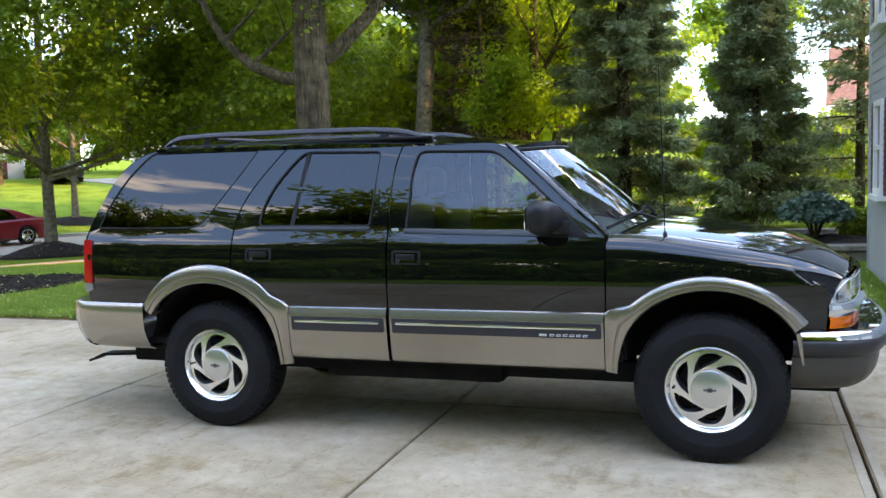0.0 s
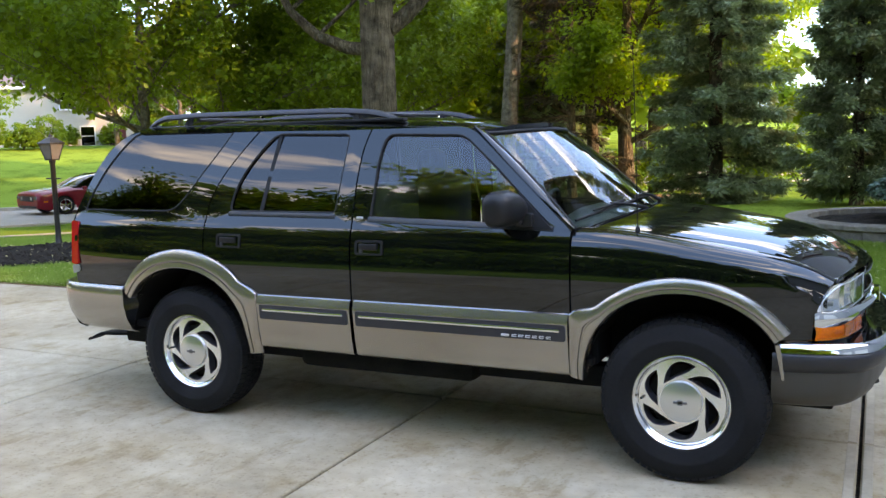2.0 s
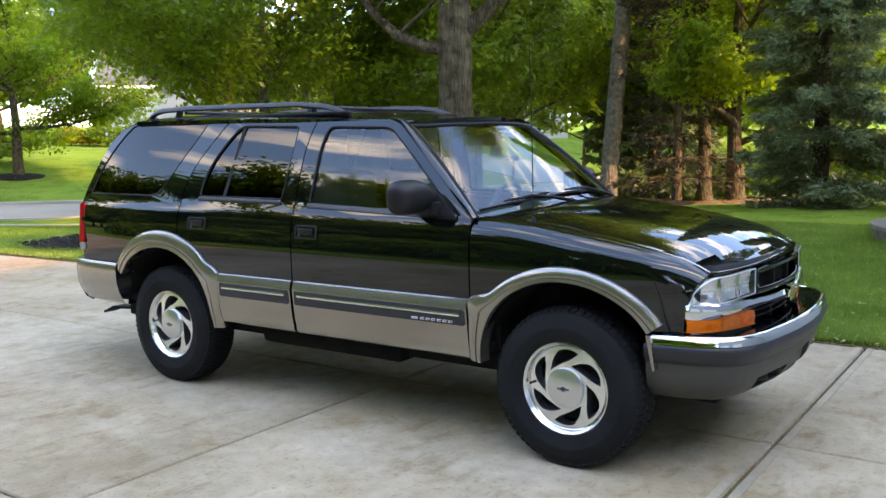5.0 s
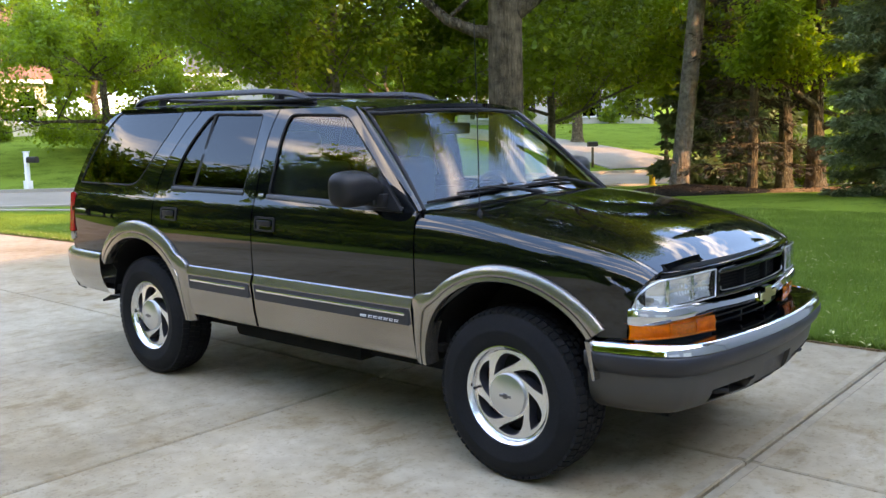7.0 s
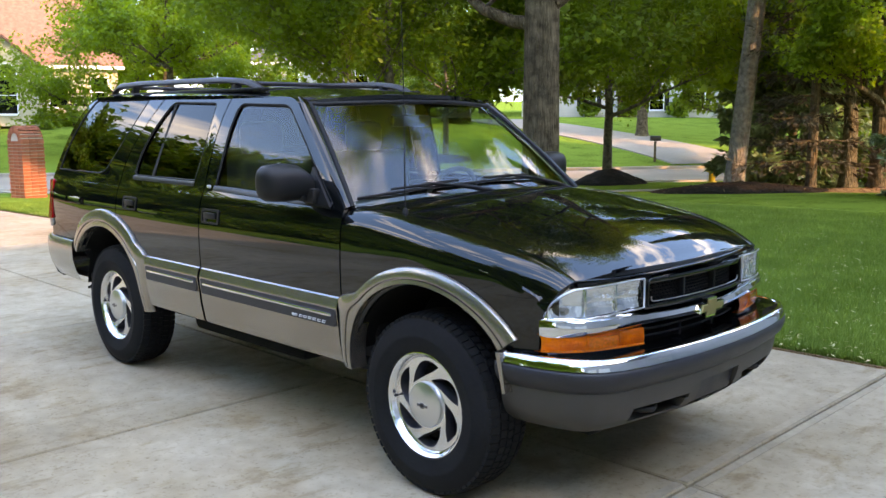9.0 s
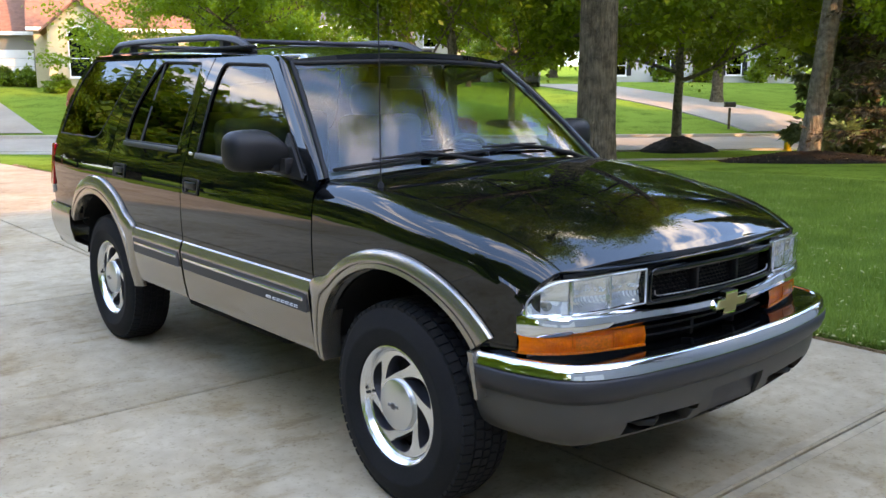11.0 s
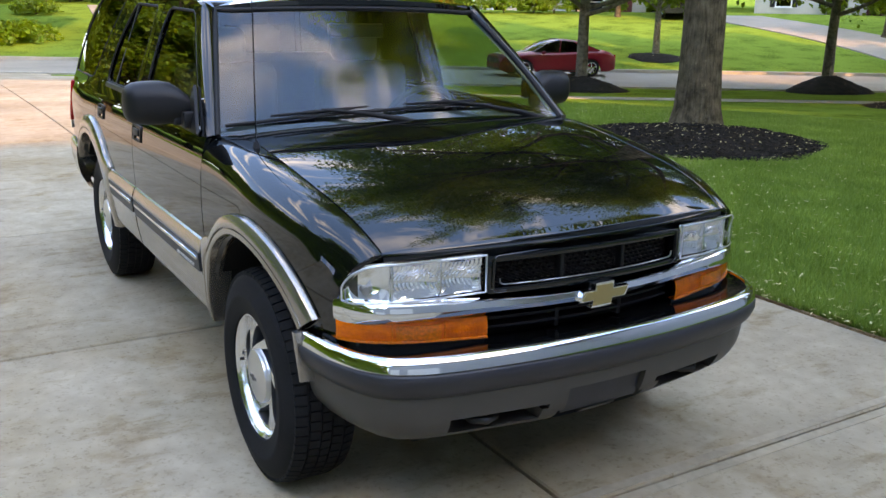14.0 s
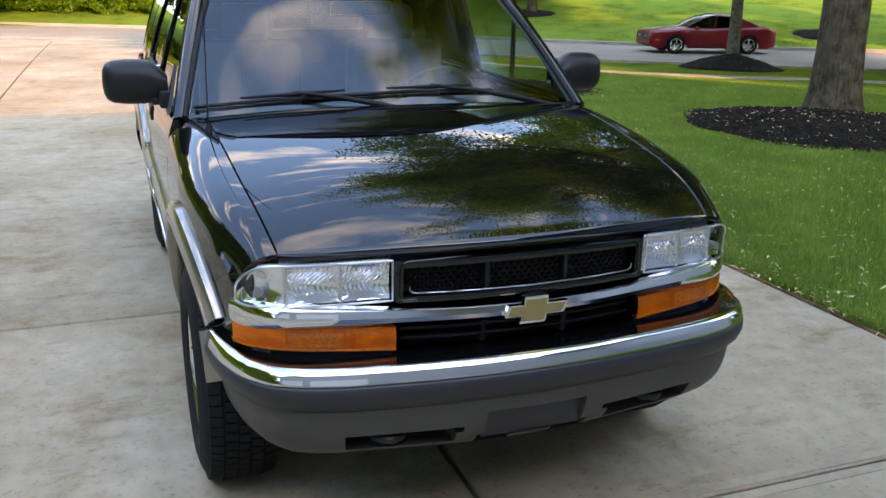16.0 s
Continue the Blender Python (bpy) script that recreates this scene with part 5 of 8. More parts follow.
def nose():
    # backing behind lamps and grille
    bm = bmesh.new()
    ys = [0.742 * math.sin(radians(lerp(-90, 90, i / 80))) for i in range(81)]

    def shell_form(y):
        # its top dips with the shoulders of the wings
        d = 0.085 * smooth01((abs(y) - 0.64) / 0.105) ** 1.6
        return [(-0.10, 0.90 - d), (-0.012, 0.897 - d), (-0.012, 0.765), (-0.03, 0.762), (-0.03, 0.705), (-0.012, 0.700), (-0.008, 0.63), (0.02, 0.618), (0.035, 0.612), (-0.2, 0.60)]

    sweep(bm, ys, front_x, shell_form)
    bm.faces.ensure_lookup_table()
    cut = [f for f in bm.faces if (abs(f.calc_center_median().y) < 0.735 and 0.80 < f.calc_center_median().z < 0.86) or (abs(f.calc_center_median().y) < 0.35 and 0.635 < f.calc_center_median().z < 0.70)]
    bmesh.ops.delete(bm, geom=cut, context="FACES_ONLY")
    shell = part("nose_panel", bm, PAINT, suv, angle=35)
    # upper grille frame
    bm = bmesh.new()
    tops, bots = lambda y: lerp(0.884, 0.877, (abs(y) / 0.36) ** 2), lambda y: lerp(0.772, 0.768, (abs(y) / 0.36) ** 2)
    for za, zb in ((tops, lambda y: tops(y) - 0.016), (lambda y: bots(y) + 0.016, bots)):
        rows = []
        for i in range(41):
            y = lerp(-0.36, 0.36, i / 40)
            rows.append([(front_x(abs(y)) - 0.06, y, za(y)), (front_x(abs(y)) + 0.006, y, za(y)), (front_x(abs(y)) + 0.008, y, (za(y) + zb(y)) / 2), (front_x(abs(y)) + 0.006, y, zb(y)), (front_x(abs(y)) - 0.06, y, zb(y))])
        grid_faces(bm, rows, close_v=True)
    for y in (-0.352, 0.352):
        box(bm, (front_x(0.352) - 0.06, y - 0.012, 0.77), (front_x(0.352) + 0.006, y + 0.012, 0.88), 0.004)
    grille = part("grille", bm, PAINT, suv, "black plastic honeycomb grille", angle=35)
    for y in (-0.115, 0.115):
        bm = bmesh.new()
        box(bm, (front_x(0.115) - 0.055, y - 0.007, 0.782), (front_x(0.115) - 0.012, y + 0.007, 0.872), 0.004)
        part("grille_post", bm, BLACK_PLASTIC, grille)
    bm = bmesh.new()
    cell = 0.021
    for r in range(7):
        for c in range(34):
            y, z = -0.345 + c * cell + (cell / 2 if r % 2 else 0), 0.782 + r * cell * 0.6
            x = front_x(abs(y)) - 0.035
            hexa = [(y + cell * 0.5 * math.cos(radians(60 * k)), z + cell * 0.36 * math.sin(radians(60 * k))) for k in range(6)]
            inn = [(y + cell * 0.36 * math.cos(radians(60 * k)), z + cell * 0.24 * math.sin(radians(60 * k))) for k in range(6)]
            grid_faces(bm, [[(x, a, b) for a, b in hexa], [(x, a, b) for a, b in inn], [(x - 0.012, a, b) for a, b in inn]], close_v=True)
    part("mesh", bm, TRIM, grille, smooth=False)
    bm = bmesh.new()
    low_line = [(-0.326, 0.812), (-0.325, 0.800), (-0.316, 0.7945)] + [(lerp(-0.30, 0.30, k / 20), 0.7935) for k in range(21)] + [(0.316, 0.7945), (0.325, 0.800), (0.326, 0.812)]
    tube(bm, [(front_x(abs(y)) + 0.004, y, z) for y, z in low_line], 0.0020, 6)
    part("grille_line", bm, ALLOY_CAP, grille, "thin bright line under the grille opening", angle=60)
    bm = bmesh.new()
    ring = rounded([(-0.349, 0.776), (0.349, 0.776), (0.346, 0.879), (-0.346, 0.879)], 0.02)
    tube(bm, [(front_x(abs(y)) + 0.008, y, z) for y, z in ring + ring[:1]], 0.0045, 8, caps=False)
    part("grille_frame", bm, PAINT, grille, "glossy black grille frame", angle=60)
    bm = bmesh.new()
    sweep(bm, [0.40 * lerp(-1, 1, i / 20) for i in range(21)], front_x, [(-0.11, 0.60), (-0.11, 0.90)])
    part("radiator_shade", bm, UNDER, grille, smooth=False)
    for z in (0.655, 0.682):
        bm = bmesh.new()
        sweep(bm, [0.345 * lerp(-1, 1, i / 20) for i in range(21)], front_x, [(-0.06, z), (-0.02, z + 0.003), (-0.02, z + 0.010), (-0.06, z + 0.012)])
        part("lower_slat", bm, BLACK_PLASTIC, grille, angle=40)
    for y in (-0.12, 0.12):
        bm = bmesh.new()
        box(bm, (front_x(0.12) - 0.06, y - 0.008, 0.636), (front_x(0.12) - 0.02, y + 0.008, 0.70), 0.004)
        part("lower_post", bm, BLACK_PLASTIC, grille)
    # chrome bar, deeper towards its ends
    bm = bmesh.new()

    def bar(y):
        ay = abs(y)
        zc = lerp(0.735, 0.741, ay / 0.76)
        hh = lerp(0.0205, 0.033, smooth01((ay - 0.2) / 0.55))
        if ay > 0.735:
            hh *= max(0.25, 1 - ((ay - 0.735) / 0.04) ** 2 * 0.6)
        k = 1 - 0.75 * smooth01((ay - 0.62) / 0.137)
        return [(-0.03, zc - hh), (0.012 * k, zc - hh), (0.026 * k, zc - hh * 0.6), (0.030 * k, zc), (0.022 * k, zc + hh * 0.7), (0.008 * k, zc + hh), (-0.03, zc + hh)]

    sweep(bm, [0.757 * math.sin(radians(lerp(-90, 90, i / 70))) for i in range(71)], front_x, bar)
    lip = bmesh.new()
    tube(lip, [(front_x(abs(y)) + 0.036, y, 0.617) for y in [0.735 * math.sin(radians(lerp(-90, 90, i / 60))) for i in range(61)]], 0.0022, 6)
    part("lower_lip", lip, ALLOY_CAP, shell, "thin bright lip under the grille", angle=60)
    cb = part("grille_bar", bm, CHROME, suv, "curved chrome grille bar", angle=35)
    # a plain gold badge with a chrome edge
    def badge(h, w, x, d, material, name, label):
        bm = bmesh.new()
        k = 0.22
        o = [(-w, -h * 0.42), (-w * 0.42, -h * 0.42), (-w * 0.42 - k * 0.03, -h), (w * 0.36, -h), (w * 0.42, -h * 0.42), (w, -h * 0.42), (w + k * 0.06, h * 0.42), (w * 0.45, h * 0.42), (w * 0.45, h), (-w * 0.33, h), (-w * 0.36, h * 0.42), (-w + k * 0.05, h * 0.42)]
        rows = [[(x + q, y, 0.735 + z) for y, z in o] for q in (0, d)]
        vs = grid_faces(bm, rows, close_v=True)
        bm.faces.new(vs[-1])
        return part(name, bm, material, cb, label, smooth=False)
    badge(0.037, 0.086, front_x(0) + 0.012, 0.024, CHROME, "badge_rim", "chrome badge rim")
    badge(0.030, 0.077, front_x(0) + 0.014, 0.025, GOLD, "badge", "plain gold badge")
    for sd in (-1, 1):
        turn = lambda y, a: 1 - math.sqrt(max(0.0, 1 - (max(0.0, y - a) / (0.7482 - a)) ** 2))
        zt = lambda y: lerp(0.889, 0.881, smooth01((y - 0.36) / 0.30)) - 0.084 * turn(y, 0.655)
        zb = lambda y: lerp(0.776, 0.762, (y - 0.36) / 0.37) + 0.010 * turn(y, 0.71)
        refl = lamp_sheet("headlamp", 0.374, 0.7455, lambda y: zt(y) - 0.003, lambda y: zb(y) + 0.003, -0.006, 0.03, REFLECTOR, suv, sd, "clear rectangular headlamp with ribbed reflector", 200, 34, -0.004, 0.0010)
        lamp_sheet("lens", 0.368, 0.748, zt, zb, 0.010, 0.012, LENS, refl, sd, "clear ribbed lens", 40, 8, 0.006).visible_shadow = False
        bm = bmesh.new()
        us = [math.sin(i / 40 * math.pi / 2) for i in range(41)]
        ring = [(lerp(0.371, 0.747, u), zt(lerp(0.371, 0.747, u)) - 0.004) for u in us] + [(lerp(0.371, 0.747, u), zb(lerp(0.371, 0.747, u)) + 0.003) for u in us[::-1]]
        tube(bm, [(front_x(y) + 0.011, sd * y, z) for y, z in ring + ring[:1]], 0.0030, 6, caps=False)
        part("lamp_rim", bm, ALLOY_CAP, refl, "thin bright rim of the lens", angle=60)
        bm = bmesh.new()
        tube(bm, [(front_x(0.69) - 0.030, sd * 0.69, 0.80), (front_x(0.69) - 0.005, sd * 0.692, 0.80)], 0.011, 10)
        part("bulb", bm, LAMP_PANE, refl, "small frosted bulb", angle=60)
        for y in (0.50, 0.632):
            bm = bmesh.new()
            box(bm, (front_x(y) - 0.025, sd * y - 0.003, zb(y) + 0.004), (front_x(y) + 0.004, sd * y + 0.004, zt(y) - 0.004), 0.002)
            part("rib", bm, ALLOY, refl)
        at_ = lambda y: lerp(0.704, 0.716, (y - 0.36) / 0.38)
        ab_ = lambda y: lerp(0.640, 0.655, (y - 0.36) / 0.38)
        amb = lamp_sheet("turn_signal", 0.362, 0.757, at_, ab_, 0.004, 0.03, AMBER, suv, sd, "amber turn signal lens", 24, 6, 0.005)
        lamp_sheet("side_reflector", 0.50, 0.625, lambda y: at_(y) - 0.012, lambda y: ab_(y) + 0.010, 0.011, 0.012, AMBER_DEEP, amb, sd, "ribbed deep amber reflector", 8, 4, 0.001)
        lamp_sheet("lens_edge", 0.362, 0.757, lambda y: ab_(y) + 0.007, ab_, 0.010, 0.02, AMBER_DEEP, amb, sd, "thick lower edge of the amber lens", 24, 3, 0.001)
        for y in (0.49, 0.635):
            bm = bmesh.new()
            tube(bm, [(front_x(y) + 0.0095, sd * y, ab_(y) + 0.006), (front_x(y) + 0.0125, sd * y, (at_(y) + ab_(y)) / 2), (front_x(y) + 0.0095, sd * y, at_(y) - 0.003)], 0.0016, 5)
            part("lens_rib", bm, AMBER_DEEP, amb)


nose()


# ---- wheels ----
def road_wheel(cx, cy, sd):
    R = HUB_Z
    cyl = (cx, cy, R)
    o = sd
    prof = [(0.205, o * 0.085), (0.212, o * 0.108), (0.235, o * 0.117), (0.265, o * 0.120), (0.272, o * 0.1225), (0.279, o * 0.120), (0.300, o * 0.116), (0.322, o * 0.108), (0.338, o * 0.098), (0.350, o * 0.082), (0.352, o * 0.05), (0.352, -o * 0.05), (0.350, -o * 0.082), (0.33, -o * 0.102), (0.27, -o * 0.12), (0.205, -o * 0.10)]
    bm = bmesh.new()
    lathe(bm, prof, 72, "y", cyl)
    wh = part("wheel", bm, RUBBER, suv, "black all-terrain tyre on a polished six-slot alloy rim", angle=50)
    # tread blocks
    verts, faces = [], []
    rng = random.Random(4)
    for k in range(66):
        for j, (ya, yb) in enumerate(((0.098, 0.062), (0.054, 0.020), (0.014, -0.014), (-0.020, -0.054), (-0.062, -0.098))):
            a0 = 2 * math.pi * (k + (0.25 if j % 2 else 0.0)) / 66
            a1 = a0 + 2 * math.pi / 66 * 0.80
            sk = 0.012 if j in (1, 3) else 0.0
            b = len(verts)
            for rr in (0.345, 0.3605):
                for y, a in ((ya, a0), (ya, a1), (yb, a1 + sk), (yb, a0 + sk)):
                    r2 = rr - (0.010 if abs(y) > 0.09 else 0.0)
                    verts.append((cx + r2 * math.cos(a), cy + y, R + r2 * math.sin(a)))
            faces += [(b + 4, b + 5, b + 6, b + 7), (b, b + 1, b + 5, b + 4), (b + 1, b + 2, b + 6, b + 5), (b + 2, b + 3, b + 7, b + 6), (b + 3, b, b + 4, b + 7)]
    tagged(mesh_ob("tread", verts, faces, RUBBER, wh), kind="stuff")
    # rim: stepped outer lip
    bm = bmesh.new()
    lathe(bm, [(0.180, o * 0.06), (0.184, o * 0.074), (0.190, o * 0.082), (0.194, o * 0.094), (0.199, o * 0.098), (0.205, o * 0.104), (0.209, o * 0.103), (0.210, o * 0.09), (0.200, o * 0.05), (0.19, -o * 0.09)], 72, "y", cyl)
    rim = part("rim", bm, ALLOY, wh, "polished aluminium rim", angle=40)
    # face with six curved slots
    slot = rounded([(-88, 83), (-78, 140), (-50, 186), (-12, 203), (34, 199), (70, 182), (28, 150), (-24, 124)], [2, 20, 20, 20, 16, 6, 12, 20], 4)
    k0 = 0.209 / 243
    bm = bmesh.new()
    es = []
    loops = [[(0.186 * math.cos(2 * math.pi * k / 72), 0.186 * math.sin(2 * math.pi * k / 72)) for k in range(72)]]
    for s in range(6):
        a = radians(60 * s)
        loops.append([((x * math.cos(a) - z * math.sin(a)) * k0 * (1 if o < 0 else -1), (x * math.sin(a) + z * math.cos(a)) * k0) for x, z in slot])
    for lp in loops:
        vs = [bm.verts.new((cx + x, cy + o * (0.078 + 0.018 * (1 - math.hypot(x, z) / 0.186)), R + z)) for x, z in lp]
        es += [bm.edges.new((vs[i], vs[(i + 1) % len(vs)])) for i in range(len(vs))]
    bmesh.ops.triangle_fill(bm, use_beauty=True, use_dissolve=False, edges=es)
    part("spoke_disc", bm, ALLOY, wh, "polished aluminium wheel face", angle=30)
    # dark sloping walls inside the slots
    for lp in loops[1:]:
        bm = bmesh.new()
        mx_, mz_ = sum(p[0] for p in lp) / len(lp), sum(p[1] for p in lp) / len(lp)
        rows = []
        for f, dy in ((1.0, 0.001), (0.80, 0.022), (0.74, 0.045)):
            rows.append([(cx + lerp(mx_, x, f), cy + o * (0.078 + 0.018 * (1 - math.hypot(x, z) / 0.186) - dy), R + lerp(mz_, z, f)) for x, z in lp])
        grid_faces(bm, rows, close_v=True)
        part("slot_wall", bm, DARK_PLASTIC, wh, "charcoal wall of a slot in the rim", angle=40)
    bm = bmesh.new()
    lathe(bm, [(0.0, o * 0.112), (0.03, o * 0.111), (0.07, o * 0.105), (0.088, o * 0.099), (0.0905, o * 0.094), (0.0905, o * 0.08)], 40, "y", cyl)
    cap = part("centre_cap", bm, ALLOY_CAP, wh, "brushed aluminium centre cap", angle=30)
    bm = bmesh.new()
    ya, yb = sorted((cy + o * 0.106, cy + o * 0.1128))
    box(bm, (cx - 0.030, ya, R - 0.0065), (cx + 0.030, yb, R + 0.0065), 0.002, 1)
    box(bm, (cx - 0.012, ya, R - 0.0125), (cx + 0.012, yb, R + 0.0125), 0.002, 1)
    part("emblem", bm, DULL_METAL, cap, "dull grey raised emblem", smooth=False)
    bm = bmesh.new()
    lathe(bm, [(0.0, o * 0.035), (0.15, o * 0.035), (0.155, o * 0.02), (0.16, -o * 0.06)], 32, "y", cyl)
    part("brake_drum", bm, UNDER, wh)
    bm = bmesh.new()
    tube(bm, [(cx - 0.168, cy + o * 0.085, R + 0.002), (cx - 0.17, cy + o * 0.10, R + 0.002)], 0.006, 8)
    part("valve", bm, TRIM, rim)
    return wh


for sd in (-1, 1):
    road_wheel(AX_F, sd * 0.718, sd)
    road_wheel(AX_R, sd * 0.690, sd)
    # wheel wells
    for cx, far in ((AX_F, 0.46), (AX_R, 0.47)):
        bm = bmesh.new()
        rows = []
        for i in range(25):
            a = radians(lerp(9, 171, i / 24))
            x, z = cx + far * math.cos(a), HUB_Z + far * 1.03 * math.sin(a)
            rows.append([(x, sd * (0.80 if x < 1.62 and x > -1.75 else 0.755), z), (x, sd * 0.45, z)])
        vs = grid_faces(bm, rows)
        bm.faces.new([r[1] for r in vs])
        part("wheel_well", bm, UNDER, suv, "black inner wheel well", angle=60)


def underbody():
    bm = bmesh.new()
    box(bm, (-0.88, -0.76, 0.41), (0.90, 0.76, 0.47), 0.02)
    part("floor_pan", bm, UNDER, suv)
    for y in (-0.50, 0.50):
        bm = bmesh.new()
        box(bm, (-2.1, y - 0.05, 0.31), (1.95, y + 0.05, 0.42), 0.015)
        part("frame_rail", bm, UNDER, suv)
    bm = bmesh.new()
    box(bm, (-0.75, -0.62, 0.285), (0.30, -0.40, 0.40), 0.04)
    part("fuel_tank_shield", bm, UNDER, suv)
    bm = bmesh.new()
    tube(bm, [(0.9, 0.2, 0.30), (0.0, 0.2, 0.29), (-0.9, 0.25, 0.30), (-1.2, 0.45, 0.42), (-1.9, 0.5, 0.35), (-2.3, 0.55, 0.33)], 0.03, 8)
    part("exhaust_pipe", bm, UNDER, suv)
    for x in (AX_F, AX_R):
        bm = bmesh.new()
        tube(bm, [(x, -0.66, HUB_Z), (x, 0.66, HUB_Z)], 0.045, 10)
        lathe(bm, [(0.0, -0.12), (0.10, -0.07), (0.13, 0.0), (0.10, 0.07), (0.0, 0.12)], 16, "y", (x, 0.05, HUB_Z))
        part("axle", bm, UNDER, suv, angle=60)
    bm = bmesh.new()
    box(bm, (0.2, -0.3, 0.27), (0.75, 0.3, 0.45), 0.04)
    part("gearbox", bm, UNDER, suv)
    # dark shell behind the gaps between panels
    for sd in (-1, 1):
        bm = bmesh.new()
        rows = []
        for x in frange(-0.90, 0.93, 0.1):
            rows.append([(x, sd * (side_y(x, z) - 0.03), z) for z in (0.43, 0.6, 0.8, 1.0, 1.08)])
        grid_faces(bm, rows)
        part("inner_shell", bm, TRIM, suv, smooth=False)


underbody()


def roof_rack(sd):
    y = sd * 0.525
    bm = bmesh.new()
    line = curve_of([-1.815, -1.77, -1.70, -1.575, -1.1, -0.72, -0.40, -0.24, -0.155, -0.085], [1.612, 1.645, 1.670, 1.678, 1.680, 1.677, 1.669, 1.650, 1.625, 1.596])
    rows = []
    for i in range(41):
        x = lerp(-1.815, -0.085, i / 40)
        end = min(1.0, (i + 0.6) / 4, (40.6 - i) / 4)
        hw, hh = 0.024 * lerp(0.6, 1, end), 0.0155 * lerp(0.5, 1, end)
        yy = y * lerp(1.0, 0.972, smooth01((x + 0.9) / 0.9))
        rows.append([(x, yy + hw * cc, line(x) - 0.004 + hh * s) for cc, s in ((-1, -0.6), (-0.85, 0.5), (-0.5, 1), (0.5, 1), (0.85, 0.5), (1, -0.6), (0.7, -1), (-0.7, -1))])
    vs = grid_faces(bm, rows, close_v=True)
    bm.faces.new(vs[0])
    bm.faces.new(vs[-1])
    rail = part("roof_rail", bm, DARK_PLASTIC, suv, "charcoal roof rack rail", angle=50)
    for xa, xb, xc, xd in ((-0.415, -0.385, -0.360, -0.365), (-0.20, -0.205, -0.17, -0.09), (-1.56, -1.515, -1.50, -1.53), (-1.815, -1.79, -1.755, -1.74)):
        bm = bmesh.new()
        rows = [[(px_, y * 0.975 + q, pz) for px_, pz in ((xa, 1.597), (xb, line((xa + xd) / 2) - 0.008), (xc, line((xa + xd) / 2) - 0.008), (xd, 1.597))] for q in (-0.02, 0.02)]
        vs = grid_faces(bm, rows, close_v=True)
        bm.faces.new(vs[0])
        bm.faces.new(vs[1])
        part("foot", bm, DARK_PLASTIC, rail, smooth=False)
    bm = bmesh.new()
    box(bm, (-1.80, y - 0.026, 1.604), (-0.09, y + 0.026, 1.623), 0.006)
    part("base_strip", bm, BLACK_PLASTIC, rail)


both_sides(roof_rack)
for x in (-0.42, -1.45):
    bm = bmesh.new()
    tube(bm, [(x, -0.52, 1.655), (x, 0.52, 1.655)], 0.012, 8)
    part("crossbar", bm, DARK_PLASTIC, suv, "charcoal rack crossbar", angle=60)


def wiper(y0, v0, y1, v1, ym):
    bm = bmesh.new()

    def on(y, v, lift):
        p = ws_point(y / 0.76, v)
        return (p[0] + lift * 0.7, p[1], p[2] + lift)
    blade = [on(lerp(y0, y1, k / 10), lerp(v0, v1, k / 10) + 0.012 * math.sin(k / 10 * math.pi), 0.010) for k in range(11)]
    tube(bm, blade, 0.0065, 6)
    b = part("wiper", bm, TRIM, suv, "black windshield wiper", angle=60)
    bm = bmesh.new()
    tube(bm, [on(lerp(y0, y1, q), lerp(v0, v1, q) + 0.022, 0.020) for q in (0.25, 0.4, 0.55, 0.7, 0.85)], [0.004, 0.006, 0.008, 0.006, 0.004], 6)
    part("blade_frame", bm, TRIM, b, angle=60)
    bm = bmesh.new()
    ye, ve = lerp(y0, y1, 0.55), lerp(v0, v1, 0.55) + 0.03
    tube(bm, [on(ym, -0.035, 0.012), on(lerp(ym, ye, 0.3), lerp(-0.035, ve, 0.25), 0.030), on(lerp(ym, ye, 0.65), lerp(-0.035, ve, 0.65), 0.030), on(ye, ve, 0.022)], [0.015, 0.012, 0.008, 0.006], 6)
    part("arm", bm, TRIM, b, angle=60)


wiper(-0.715, 0.045, -0.12, 0.105, 0.04)
wiper(-0.20, 0.100, 0.36, 0.105, 0.62)
bm = bmesh.new()
tube(bm, [(1.150, -0.714, 1.070), (1.150, -0.714, 1.098), (1.148, -0.714, 1.106)], [0.014, 0.010, 0.005], 10)
ant = part("antenna", bm, TRIM, suv, "thin black whip antenna", angle=60)
bm = bmesh.new()
tube(bm, [(1.149, -0.714, 1.10), (1.139, -0.706, 1.5), (1.124, -0.70, 1.90)], [0.0028, 0.0022, 0.0016], 6)
part("rod", bm, TRIM, ant, angle=60)


